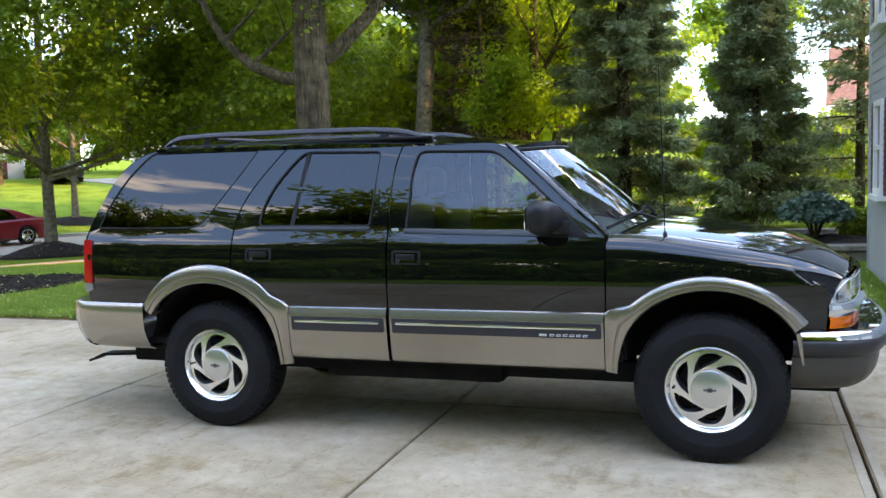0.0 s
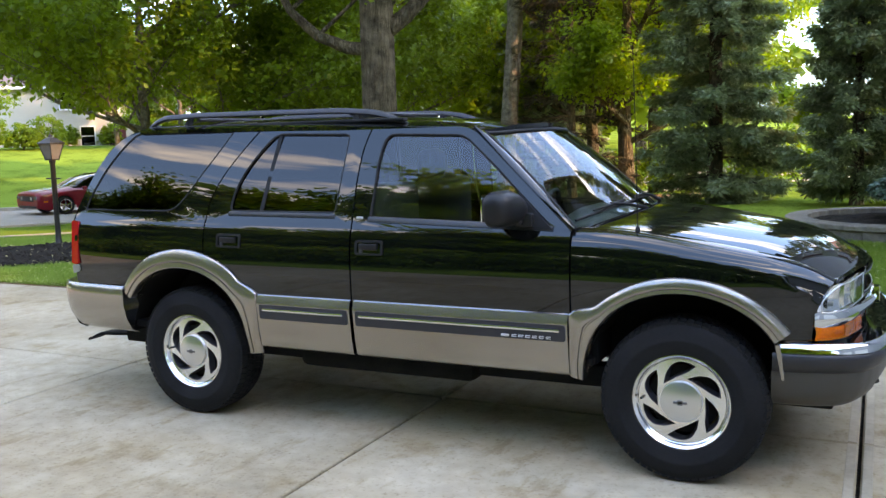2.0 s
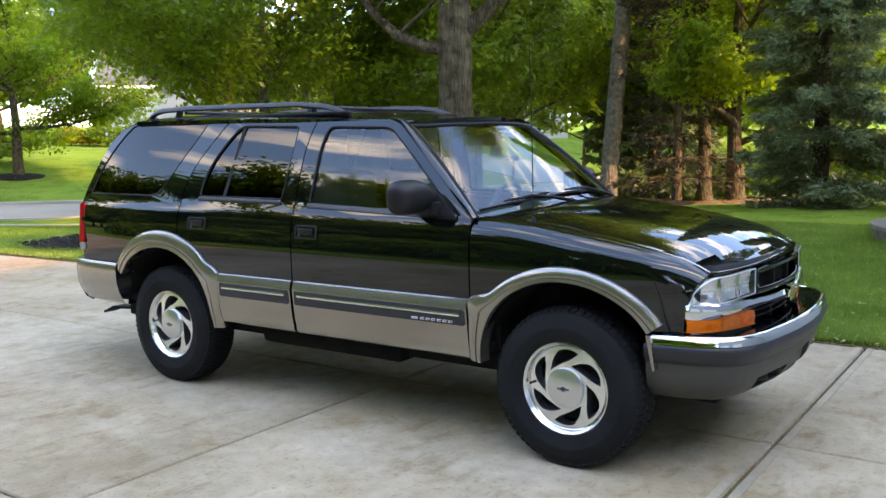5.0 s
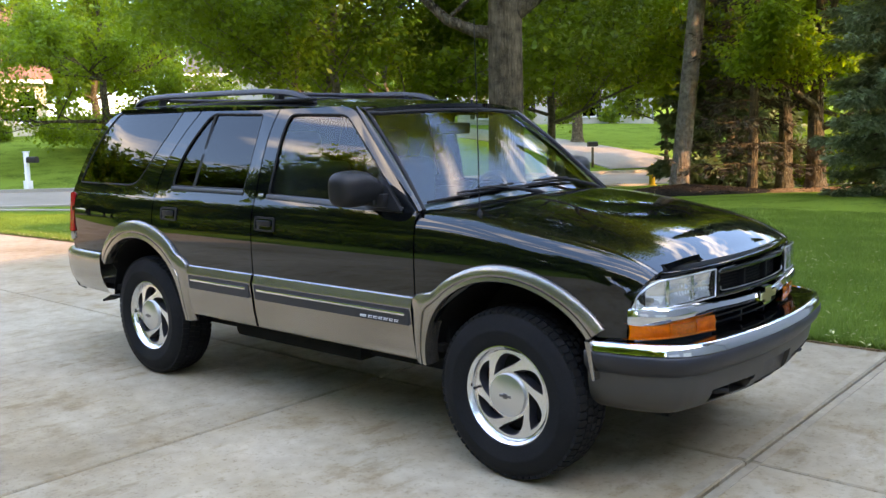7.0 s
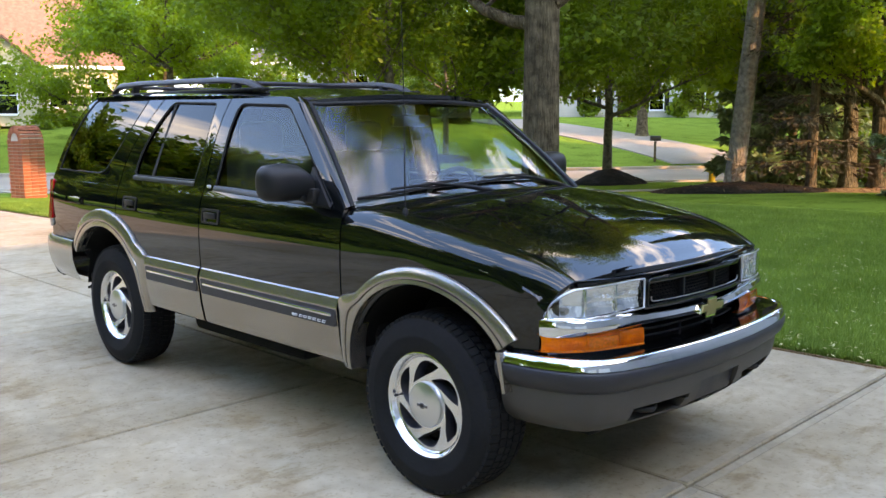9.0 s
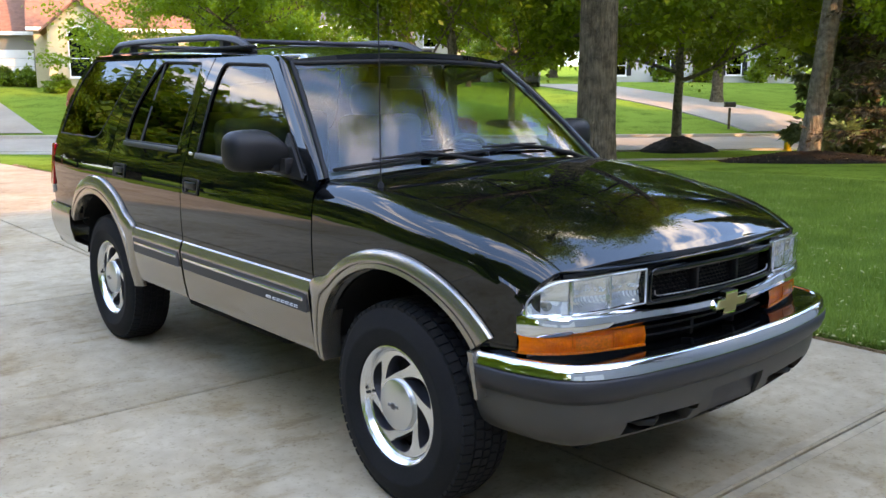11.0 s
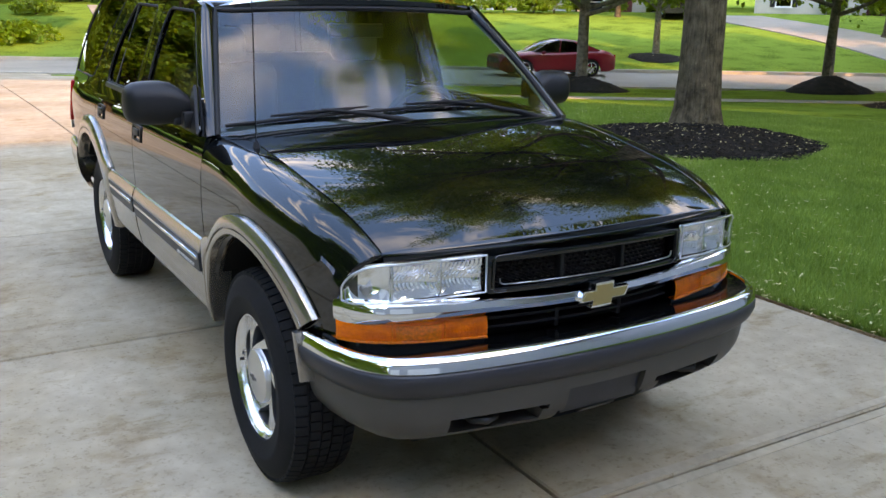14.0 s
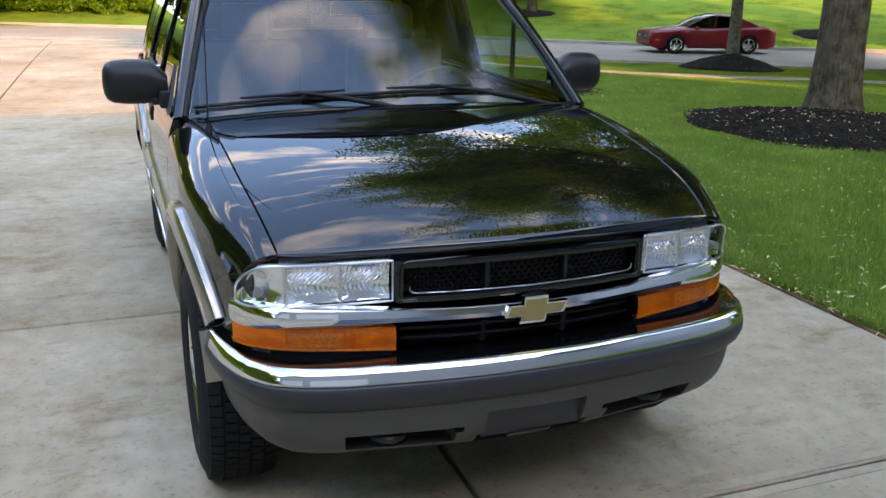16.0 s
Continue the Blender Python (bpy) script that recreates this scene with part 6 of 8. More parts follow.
def interior():
    bm = bmesh.new()
    rows = []
    for i in range(21):
        u = lerp(-1, 1, i / 20)
        y = u * 0.70
        rows.append([(0.93 + 0.08 * (1 - u * u), y, 1.06), (0.80, y, 1.085), (0.62, y, 1.09 + 0.02 * (0.15 < u < 0.85)), (0.52, y, 1.05), (0.50, y, 0.85), (0.62, y, 0.6)])
    grid_faces(bm, rows)
    part("dashboard", bm, DASH, suv, "grey plastic dashboard", angle=50)
    for y in (-0.36, 0.36):
        bm = bmesh.new()
        box(bm, (-0.25, y - 0.25, 0.55), (0.28, y + 0.25, 0.80), 0.06, 3)
        seat = part("front_seat", bm, CLOTH, suv, "grey cloth front seat")
        for lo, hi, nm in (((-0.40, y - 0.24, 0.72), (-0.22, y + 0.24, 1.28), "backrest"), ((-0.44, y - 0.13, 1.27), (-0.34, y + 0.13, 1.45), "headrest")):
            bm = bmesh.new()
            box(bm, lo, hi, 0.05, 3)
            part(nm, bm, CLOTH, seat)
    bm = bmesh.new()
    box(bm, (-1.25, -0.62, 0.5), (-0.75, 0.62, 0.82), 0.05, 3)
    box(bm, (-1.35, -0.62, 0.75), (-1.2, 0.62, 1.28), 0.05, 3)
    part("rear_seat", bm, CLOTH, suv, "grey cloth rear bench seat")
    bm = bmesh.new()
    ring = [(0.40 + 0.07 * math.sin(a) * 0.9 - 0.06, 0.36 + 0.185 * math.cos(a), 1.03 + 0.165 * math.sin(a)) for a in [2 * math.pi * k / 28 for k in range(29)]]
    tube(bm, ring, 0.014, 8, caps=False)
    tube(bm, [(0.34, 0.36 - 0.18, 1.03), (0.36, 0.36, 1.02), (0.34, 0.36 + 0.18, 1.03)], [0.016, 0.05, 0.016], 8)
    part("steering_wheel", bm, DASH, suv, "dark steering wheel", angle=70)
    bm = bmesh.new()
    box(bm, (0.40, -0.13, 1.42), (0.43, 0.13, 1.48), 0.012)
    part("rear_view_mirror", bm, BLACK_PLASTIC, suv)
    bm = bmesh.new()
    box(bm, (-2.1, -0.74, 0.46), (0.95, 0.74, 0.50), 0.01)
    box(bm, (0.93, -0.70, 0.46), (0.96, 0.70, 1.06), 0.01)
    part("cabin_floor", bm, UNDER, suv)
    bm = bmesh.new()
    box(bm, (-1.9, -0.60, 1.545), (0.36, 0.60, 1.56), 0.005)
    part("headliner", bm, CLOTH, suv)


interior()

# ---- the drive: concrete slabs with open joints ----
drive = tagged(new("driveway"), "pale stained concrete drive in large slabs with dark joints", "driveway", kind="structure")
xs = [8.9, 6.9, 4.45, 2.055, -0.175, -2.60, -4.98, -7.4, -10.1, -12.6, -15.1, -17.6, -20.1, -22.6, -25.1, -27.6, -30.1, -32.9]
ys = [2.28, -0.02, -2.35, -4.6, -6.9]
rng = random.Random(8)
for i in range(len(xs) - 1):
    for j in range(len(ys) - 1):
        g = 0.0085
        x0, x1, y0, y1 = xs[i + 1] + g, xs[i] - g, ys[j + 1] + g, ys[j] - g
        if -0.835 * x1 + 0.55 * y1 > 25.4:
            continue
        bm = bmesh.new()
        nx = 4
        rows = []
        b = 0.007
        for k in range(nx + 1):
            x = lerp(x0, x1, k / nx)
            e = b if k in (0, nx) else 0.0
            z = [ground_z(x, y) for y in (y0, y1)]
            xx = x
            rows.append([(xx, y0, z[0] - 0.11), (xx, y0, z[0] - b), (xx, y0 + b, z[0] - e), (xx, y1 - b, z[1] - e), (xx, y1, z[1] - b), (xx, y1, z[1] - 0.11)])
        # tooled rounding at both ends
        full = [[(rows[0][q][0], rows[0][q][1], rows[0][0][2]) for q in range(6)]] + [rows[0]]
        full.append([(x0 + b, p[1], p[2] + (b if 2 <= q <= 3 else 0)) for q, p in enumerate(rows[0])])
        full += rows[1:-1]
        full.append([(x1 - b, p[1], p[2] + (b if 2 <= q <= 3 else 0)) for q, p in enumerate(rows[-1])])
        full += [rows[-1], [(rows[-1][q][0], rows[-1][q][1], rows[-1][0][2]) for q in range(6)]]
        grid_faces(bm, full)
        part("concrete_slab", bm, CONCRETE, drive, angle=30)
bm = bmesh.new()
rows = [[(x, y, ground_z(x, y) - 0.035) for y in (-6.88, -2, 2.27)] for x in frange(-32.9, 8.9, 1.0) if -0.835 * x + 0.55 * 2.2 < 26]
grid_faces(bm, rows)
part("joint_bed", bm, MULCH, drive, "dark soil in the joints", smooth=False)
# pale tooled bands along the widest joint
for x0, x1 in ((2.070, 2.112), (1.998, 2.040)):
    bm = bmesh.new()
    box(bm, (x0, -6.88, -0.02), (x1, -0.035, 0.0035), 0.002, 1)
    box(bm, (x0, -0.005, -0.02), (x1, 2.27, 0.0035), 0.002, 1)
    part("tooled_edge", bm, EDGE_CONC, drive, "smooth paler band beside the joint")
# bare soil and dry leaves where the lawn meets the concrete
bm = bmesh.new()
rows = []
for k in range(260):
    x = lerp(-15.0, 8.8, k / 259)
    w = 0.05 + 0.05 * abs(noise.noise(Vector((x * 2.3, 1.7, 0)))) + 0.03 * noise.noise(Vector((x * 9.0, 4.0, 0)))
    rows.append([(x, 2.275, ground_z(x, 2.28) - 0.03), (x, 2.278, ground_z(x, 2.28) + 0.008), (x, 2.28 + w, ground_z(x, 2.3) + 0.022), (x, 2.30 + w, ground_z(x, 2.3) - 0.02)])
grid_faces(bm, rows)
part("soil_edge", bm, LITTER, drive, "brown soil and dry leaves along the lawn", smooth=False)

# ---- conifers and broadleaf trees behind the lawn ----
conifer(-1.1, 15.4, "large blue-green spruce with drooping boughs on the lawn", height=11.0, reach=1.65, bare=0.15, r=0.17, seed=31, per=80, droop=0.42, whorl=0.38, size=0.125)
conifer(1.72, 14.2, "dark green spruce behind a stone planter", height=6.3, reach=1.12, bare=0.35, r=0.12, seed=32, per=80, droop=0.3, whorl=0.33, size=0.115)
conifer(3.75, 15.3, "tall thin pine with sparse dark boughs", height=10.5, reach=2.3, bare=0.9, r=0.105, seed=33, per=34, droop=0.26, whorl=0.46, thin=0.85, size=0.13)
conifer(-5.2, 18.2, "spindly spruce with dry lower boughs", height=9.5, reach=2.2, bare=0.7, r=0.13, seed=34, needle=NEEDLE_DRY, per=6, droop=0.30, thin=0.7, whorl=0.5, size=0.16)
conifer(-7.6, 22.5, "dark spruce beside the ash tree", height=8.5, reach=2.2, bare=0.2, r=0.13, seed=36, per=22, droop=0.3, whorl=0.42, size=0.26)
broadleaf(-4.0, 19.2, "shady low-forked maple at the lawn's edge", r=0.22, height=9.8, fork=1.4, spread=3.1, leaves=64000, size=0.115, seed=41, leaf=LEAF_DEEP, clump=0.65, nlimb=8, low=0.05)
broadleaf(-5.6, 21.5, "dense shade tree behind the lawn", r=0.2, height=10.0, fork=1.9, spread=3.6, leaves=32000, size=0.15, seed=42, leaf=LEAF_DARK, clump=0.75)
broadleaf(-4.4, 24.5, "dense shade tree behind the spruces", r=0.2, height=9.5, fork=1.6, spread=2.6, leaves=44000, size=0.15, seed=43, leaf=LEAF, clump=0.75)
broadleaf(1.4, 30.0, "bright young-leaved tree beyond the spruces", r=0.15, height=8.6, fork=1.0, spread=2.0, leaves=34000, size=0.19, seed=44, leaf=LEAF_BRIGHT, clump=0.8)
broadleaf(-38.0, 19.3, "round maple across the street in a mulch ring", r=0.24, height=9.5, fork=1.9, low=0.5, spread=4.8, leaves=64000, size=0.175, seed=51, leaf=LEAF_DARK, clump=0.85, nlimb=8)
mulch_bed(-38.0, 19.3, 1.2, 0.15, "mulch ring round a maple across the street", 12, 100)
broadleaf(-27.3, 28.0, "young maple across the street in a mulch ring", r=0.15, height=6.5, fork=2.0, spread=2.5, leaves=30000, size=0.16, seed=52, bark=BARK_MID, leaf=LEAF_FAR, clump=0.7)
mulch_bed(-27.3, 28.0, 1.3, 0.2, "mulch ring round a young maple across the street", 13, 100)
broadleaf(-26.5, 44.0, "old maple on the lawn across the street", r=0.33, height=10.0, fork=3.0, spread=4.5, leaves=22000, size=0.32, seed=53, leaf=LEAF_FAR, clump=1.0)
broadleaf(-41.0, 37.5, "leafy tree before a white house across the street", r=0.16, height=7.0, fork=1.6, spread=3.0, leaves=30000, size=0.18, seed=57, leaf=LEAF_FAR, clump=0.8, low=0.2)
broadleaf(-17.0, 37.0, "slim young tree across the street", r=0.10, height=6.0, fork=2.1, spread=2.2, leaves=9000, size=0.24, seed=54, leaf=LEAF_FAR, clump=0.7)

# woods behind the houses, and unseen trees towards the sun: three trees, repeated
far_a = broadleaf(-62, 52, "tall leafy tree beyond the houses or out of view towards the sun", r=0.35, height=14, fork=3.0, spread=5.2, leaves=6500, size=0.7, seed=61, leaf=LEAF_FAR, clump=1.5, group="woods", levels=2, nlimb=9)
far_b = broadleaf(-40, 78, "tall leafy tree beyond the houses or out of view towards the sun", r=0.35, height=13, fork=2.6, spread=5.6, leaves=6500, size=0.7, seed=62, leaf=LEAF_DARK, clump=1.5, group="woods", levels=2, nlimb=9)
far_c = broadleaf(-12, 58, "tall leafy tree beyond the houses or out of view towards the sun", r=0.35, height=12, fork=2.0, spread=5.0, leaves=6500, size=0.7, seed=63, leaf=LEAF_FAR, clump=1.4, group="woods", levels=2, nlimb=9)
rng = random.Random(77)
# the copies at x 16 to 22 are unseen and block the low sun
spots = [(-84, 6), (-80, 22), (-76, 36), (-70, 48), (-58, 64), (-50, 72), (-34, 86), (-24, 80), (-20, 62), (-8, 50), (-11, 50), (-30, 70), (-44, 62), (-66, 34), (-72, 18), (-66, -14), (-60, -24),
         (-12, 34), (-41, -17), (19, -5), (21, 3), (18, -12), (22, 10), (16, 10.5), (-77, 11), (-83, 16), (-74, 4)]
for k, (x, y) in enumerate(spots):
    src = (far_a, far_b, far_c)[k % 3]
    c = copy_thing(src, pose(x, y, ground_z(x, y), 0, 0, rng.uniform(0, 360)))
    c.scale = [rng.uniform(0.8, 1.1)] * 2 + [rng.uniform(0.75, 1.05)]


# the row of trees along the other side of the drive
row_tree = broadleaf(2.0, -21.0, "leafy maple in the row across the drive", r=0.22, height=11.8, fork=1.5, spread=3.7, leaves=46000, size=0.30, seed=71, leaf=LEAF, clump=0.9, levels=3, nlimb=16, group="row across the drive", low=0.15)
row_tree.scale = (1.25, 1.25, 0.96)
rng = random.Random(78)
for k in range(11):
    x, y = 10 - 5.6 * k + rng.uniform(-1, 1), -21.0 + rng.uniform(-1.2, 1.2) - 0.12 * k
    c = copy_thing(row_tree, pose(x, y, ground_z(x, y), 0, 0, rng.uniform(0, 360)))
    c.scale = [rng.uniform(1.15, 1.35)] * 2 + [rng.uniform(0.90, 1.02)]
for x, y, s in ((-46, -10, 1.15), (-50, -16, 1.2), (-47.6, 1.3, 1.3), (-55, -7, 1.25)):
    c = copy_thing(row_tree, pose(x, y, ground_z(x, y), 0, 0, 40 * s + 7 * x))
    c.scale = (s, s, s)


# ---- houses ----
def window_part(parent, centre, right, w, h, name="window", bars=True, shutter=None):
    """A window with frame, pane, glazing bars and, where given, shutters."""
    c, r, u = Vector(centre), Vector(right).normalized(), Vector((0, 0, 1))
    n = r.cross(u)

    def slab(bm, x0, x1, z0, z1, d0, d1):
        pts = [[c + r * x + u * z + n * d for x, z in ((x0, z0), (x1, z0), (x1, z1), (x0, z1))] for d in (d0, d1)]
        vs = grid_faces(bm, pts, close_v=True)
        bm.faces.new(vs[1])
        bm.faces.new(vs[0][::-1])

    f = 0.07
    bm = bmesh.new()
    for x0, x1, z0, z1 in ((-w / 2, w / 2, h / 2 - f, h / 2), (-w / 2, w / 2, -h / 2, -h / 2 + f), (-w / 2, -w / 2 + f, -h / 2 + f, h / 2 - f), (w / 2 - f, w / 2, -h / 2 + f, h / 2 - f), (-w / 2 + f, w / 2 - f, -0.025, 0.025)):
        slab(bm, x0, x1, z0, z1, 0.0, 0.06)
    win = part(name, bm, WHITE, parent, smooth=False)
    bm = bmesh.new()
    slab(bm, -w / 2 + f, w / 2 - f, -h / 2 + f, h / 2 - f, 0.012, 0.02)
    part("pane", bm, HOUSE_PANE, win, smooth=False)
    bm = bmesh.new()
    slab(bm, -w / 2 - 0.05, w / 2 + 0.05, -h / 2 - 0.06, -h / 2, 0.0, 0.10)
    part("sill", bm, WHITE, win, smooth=False)
    if shutter:
        for sgn in (-1, 1):
            bm = bmesh.new()
            x0, x1 = sorted((sgn * (w / 2 + 0.03), sgn * (w / 2 + 0.36)))
            slab(bm, x0, x1, -h / 2, h / 2, 0.0, 0.03)
            for k in range(14):
                zz = lerp(-h / 2 + 0.06, h / 2 - 0.10, k / 13)
                slab(bm, x0 + 0.05, x1 - 0.05, zz, zz + 0.03, 0.03, 0.042)
            part("shutter", bm, shutter, win, smooth=False)
    return win


def house(x, y, turn, w, d, h, wall, roof, label, wins, garage=None, door=None, ridge=2.6, lap=0.2, gable=False, z=None, shutter=None, chimney=False):
    """A house with lapped walls, gabled roof, windows, door and garage; its front looks along its own -y."""
    z0 = ground_z(x, y) - 0.4 if z is None else z
    t = thing("house", label, "house", "houses across the street", at=(x, y, z0))
    t.rotation_euler = (0, 0, radians(turn))
    bm = bmesh.new()
    zs, proud = [0.0], [0.014]
    while lap and zs[-1] < h - lap:
        zs += [zs[-1] + lap, zs[-1] + lap]
        proud += [0.0, 0.014]
    zs, proud = zs + [h], proud + [0.0]
    corners = [(-1, -1), (1, -1), (1, 1), (-1, 1)]
    grid_faces(bm, [[(a * (w / 2 + q), b * (d / 2 + q), zz) for a, b in corners] for zz, q in zip(zs, proud)], close_v=True)
    if gable:
        bm.faces.new([bm.verts.new(p) for p in ((-w / 2, -d / 2, h), (w / 2, -d / 2, h), (0, -d / 2, h + ridge))])
        bm.faces.new([bm.verts.new(p) for p in ((-w / 2, d / 2, h), (w / 2, d / 2, h), (0, d / 2, h + ridge))])
    else:
        for sx_ in (-w / 2, w / 2):
            bm.faces.new([bm.verts.new(p) for p in ((sx_, -d / 2, h), (sx_, d / 2, h), (sx_, 0, h + ridge))])
    part("wall", bm, wall, t, smooth=False)
    bm = bmesh.new()
    o = 0.4
    if gable:
        prof = [(-w / 2 - o, h - o * ridge / (w / 2)), (0, h + ridge), (w / 2 + o, h - o * ridge / (w / 2))]
        rows = [[(px, yy, pz + q) for px, pz in prof for q in (0.0,)] for yy in (-d / 2 - o, d / 2 + o)]
        rows2 = [[(px, yy, pz + 0.16) for px, pz in prof] for yy in (-d / 2 - o, d / 2 + o)]
    else:
        prof = [(-d / 2 - o, h - o * ridge / (d / 2)), (0, h + ridge), (d / 2 + o, h - o * ridge / (d / 2))]
        rows = [[(xx, py, pz) for py, pz in prof] for xx in (-w / 2 - o, w / 2 + o)]
        rows2 = [[(xx, py, pz + 0.16) for py, pz in prof] for xx in (-w / 2 - o, w / 2 + o)]
    grid_faces(bm, rows)
    grid_faces(bm, rows2)
    for e in (0, 1):
        grid_faces(bm, [rows[e], rows2[e]])
    for e in (0, 2):
        grid_faces(bm, [[rows[0][e], rows2[0][e]], [rows[1][e], rows2[1][e]]])
    rf = part("roof", bm, roof, t, smooth=False)
    if chimney:
        bm = bmesh.new()
        box(bm, (w * 0.25, 0.2, h + ridge * 0.4), (w * 0.25 + 0.8, 1.0, h + ridge + 0.9), 0.02)
        part("chimney", bm, TAN_BRICK, rf, smooth=False)
    bm = bmesh.new()
    box(bm, (-w / 2 - o, -d / 2 - o - 0.02, h - o * ridge / (d / 2) - 0.12), (w / 2 + o, -d / 2 - o + 0.02, h - o * ridge / (d / 2) + 0.10), 0.01)
    if not gable:
        part("gutter", bm, WHITE, t, smooth=False)
    else:
        bm.free()
    for wx, wz, ww, wh in wins:
        window_part(t, (wx, -d / 2 - 0.014, wz), (1, 0, 0), ww, wh, shutter=shutter)
    if garage:
        gx, gw = garage
        bm = bmesh.new()
        for k in range(4):
            box(bm, (gx - gw / 2, -d / 2 - 0.05, 0.05 + k * 0.53), (gx + gw / 2, -d / 2 - 0.02, 0.56 + k * 0.53), 0.012)
        part("garage_door", bm, WHITE, t, smooth=False)
    if door is not None:
        bm = bmesh.new()
        box(bm, (door - 0.48, -d / 2 - 0.06, 0.3), (door + 0.48, -d / 2 - 0.02, 2.36), 0.015)
        dr = part("door", bm, SHUTTER, t, smooth=False)
        bm = bmesh.new()
        box(bm, (door - 0.9, -d / 2 - 1.2, 0.0), (door + 0.9, -d / 2 - 0.06, 0.28), 0.02)
        box(bm, (door - 0.9, -d / 2 - 1.5, 0.0), (door + 0.9, -d / 2 - 1.2, 0.14), 0.02)
        part("steps", bm, KERB, t, smooth=False)
    return t


house(-57.2, 20.2, 70, 9, 9, 3.9, CREAM, ROOF_RED, "cream stuccoed house with a red-brown shingle roof", [(1.0, 2.0, 1.1, 1.9), (3.4, 2.0, 1.1, 1.9)], ridge=4.4, lap=0, z=1.25)
gable_house = house(-52.0, 16.3, 70, 3.4, 3.0, 3.5, CREAM, ROOF_RED, "small cream gabled front with an arched window", [(0.0, 1.75, 1.25, 2.2)], ridge=1.5, lap=0, z=1.2, gable=True)
bm = bmesh.new()
fan = [(0.62 * math.cos(radians(k * 15)), 2.86 + 0.62 * math.sin(radians(k * 15))) for k in range(13)]
rows = [[(x, -1.52 - q, z) for x, z in fan] for q in (0.0, 0.05)]
vs = grid_faces(bm, rows, close_v=True)
bm.faces.new(vs[1])
part("fanlight", bm, HOUSE_PANE, gable_house, "arched window head", smooth=False)
bm = bmesh.new()
tube(bm, [(x * 1.06, -1.55, 2.86 + (z - 2.86) * 1.06) for x, z in fan], 0.06, 6)
part("arch_trim", bm, WHITE, gable_house, "white arched trim", angle=60)
house(-61.5, 15.4, 61, 4.8, 8, 3.4, SIDING_TAUPE, ROOF_RED, "taupe sided garage wing with a red-brown roof", [(-1.75, 2.3, 0.5, 1.3)], garage=(0.75, 2.3), ridge=2.4, z=1.45)
house(-51.0, 42.5, 50, 15, 9, 5.2, SIDING_WHITE, ROOF_GREY, "white sided house with a railed ramp", [(-5.6, 1.7, 1.0, 1.4), (-2.6, 1.7, 1.0, 1.4), (1.2, 1.7, 1.0, 1.4), (5.2, 1.7, 1.0, 1.4), (-5.0, 4.1, 1.0, 1.2), (0.0, 4.1, 1.0, 1.2), (5.0, 4.1, 1.0, 1.2)], door=3.2, z=0.55)
house(-38.0, 58.5, 36, 15, 9, 5.4, SIDING_WHITE, ROOF_GREY, "white sided house with dark shutters", [(-5.6, 1.7, 1.1, 1.5), (-2.4, 1.7, 1.1, 1.5), (2.6, 1.7, 1.1, 1.5), (5.6, 1.7, 1.1, 1.5), (-5.0, 4.2, 1.0, 1.2), (0.0, 4.2, 1.0, 1.2), (5.0, 4.2, 1.0, 1.2)], door=0.2, z=1.1, shutter=BLACK_IRON, chimney=True)
house(14.6, 54.0, -6, 16, 10, 5.4, TAN_BRICK, ROOF_RED, "tan brick house behind the conifers", [(-6, 1.8, 1.1, 1.5), (-3, 1.8, 1.1, 1.5), (3, 1.8, 1.1, 1.5), (-5.5, 4.3, 1.0, 1.2), (0, 4.3, 1.0, 1.2)], ridge=3.4, lap=0, z=-1.0)
house(-22.0, -36.0, 172, 15, 9, 5.4, SIDING_WHITE, ROOF_GREY, "white sided house on the neighbouring plot", [(-5.6, 1.7, 1.1, 1.5), (-2.4, 1.7, 1.1, 1.5), (5.6, 1.7, 1.1, 1.5), (-5.0, 4.2, 1.0, 1.2), (0.0, 4.2, 1.0, 1.2), (5.0, 4.2, 1.0, 1.2)], door=2.2, z=0.0)


def far_drive(name, s0, s1, v0, v1, bend, label, power=2):
    """A concrete drive up to a house across the street."""
    bm = bmesh.new()
    rows = []
    for k in range(17):
        q = k / 16
        s = lerp(s0, s1, q)
        b = bend * q ** power
        a, c = sv(s, v0 + b), sv(s, v1 + b)
        rows.append([(a[0], a[1], a[2] - 0.1), (a[0], a[1], a[2] + 0.05), (c[0], c[1], c[2] + 0.05), (c[0], c[1], c[2] - 0.1)])
    grid_faces(bm, rows)
    tagged(part(name, bm, ROAD_CONC, None, smooth=False), label, "driveway", kind="structure")


far_drive("neighbour_drive", 35.35, 56, 19.0, 24.0, -6.0, "pale concrete drive across the street")
far_drive("neighbour_drive", 35.35, 56.2, -15.6, -12.3, -10.5, "pale concrete drive up to a garage across the street", 1)


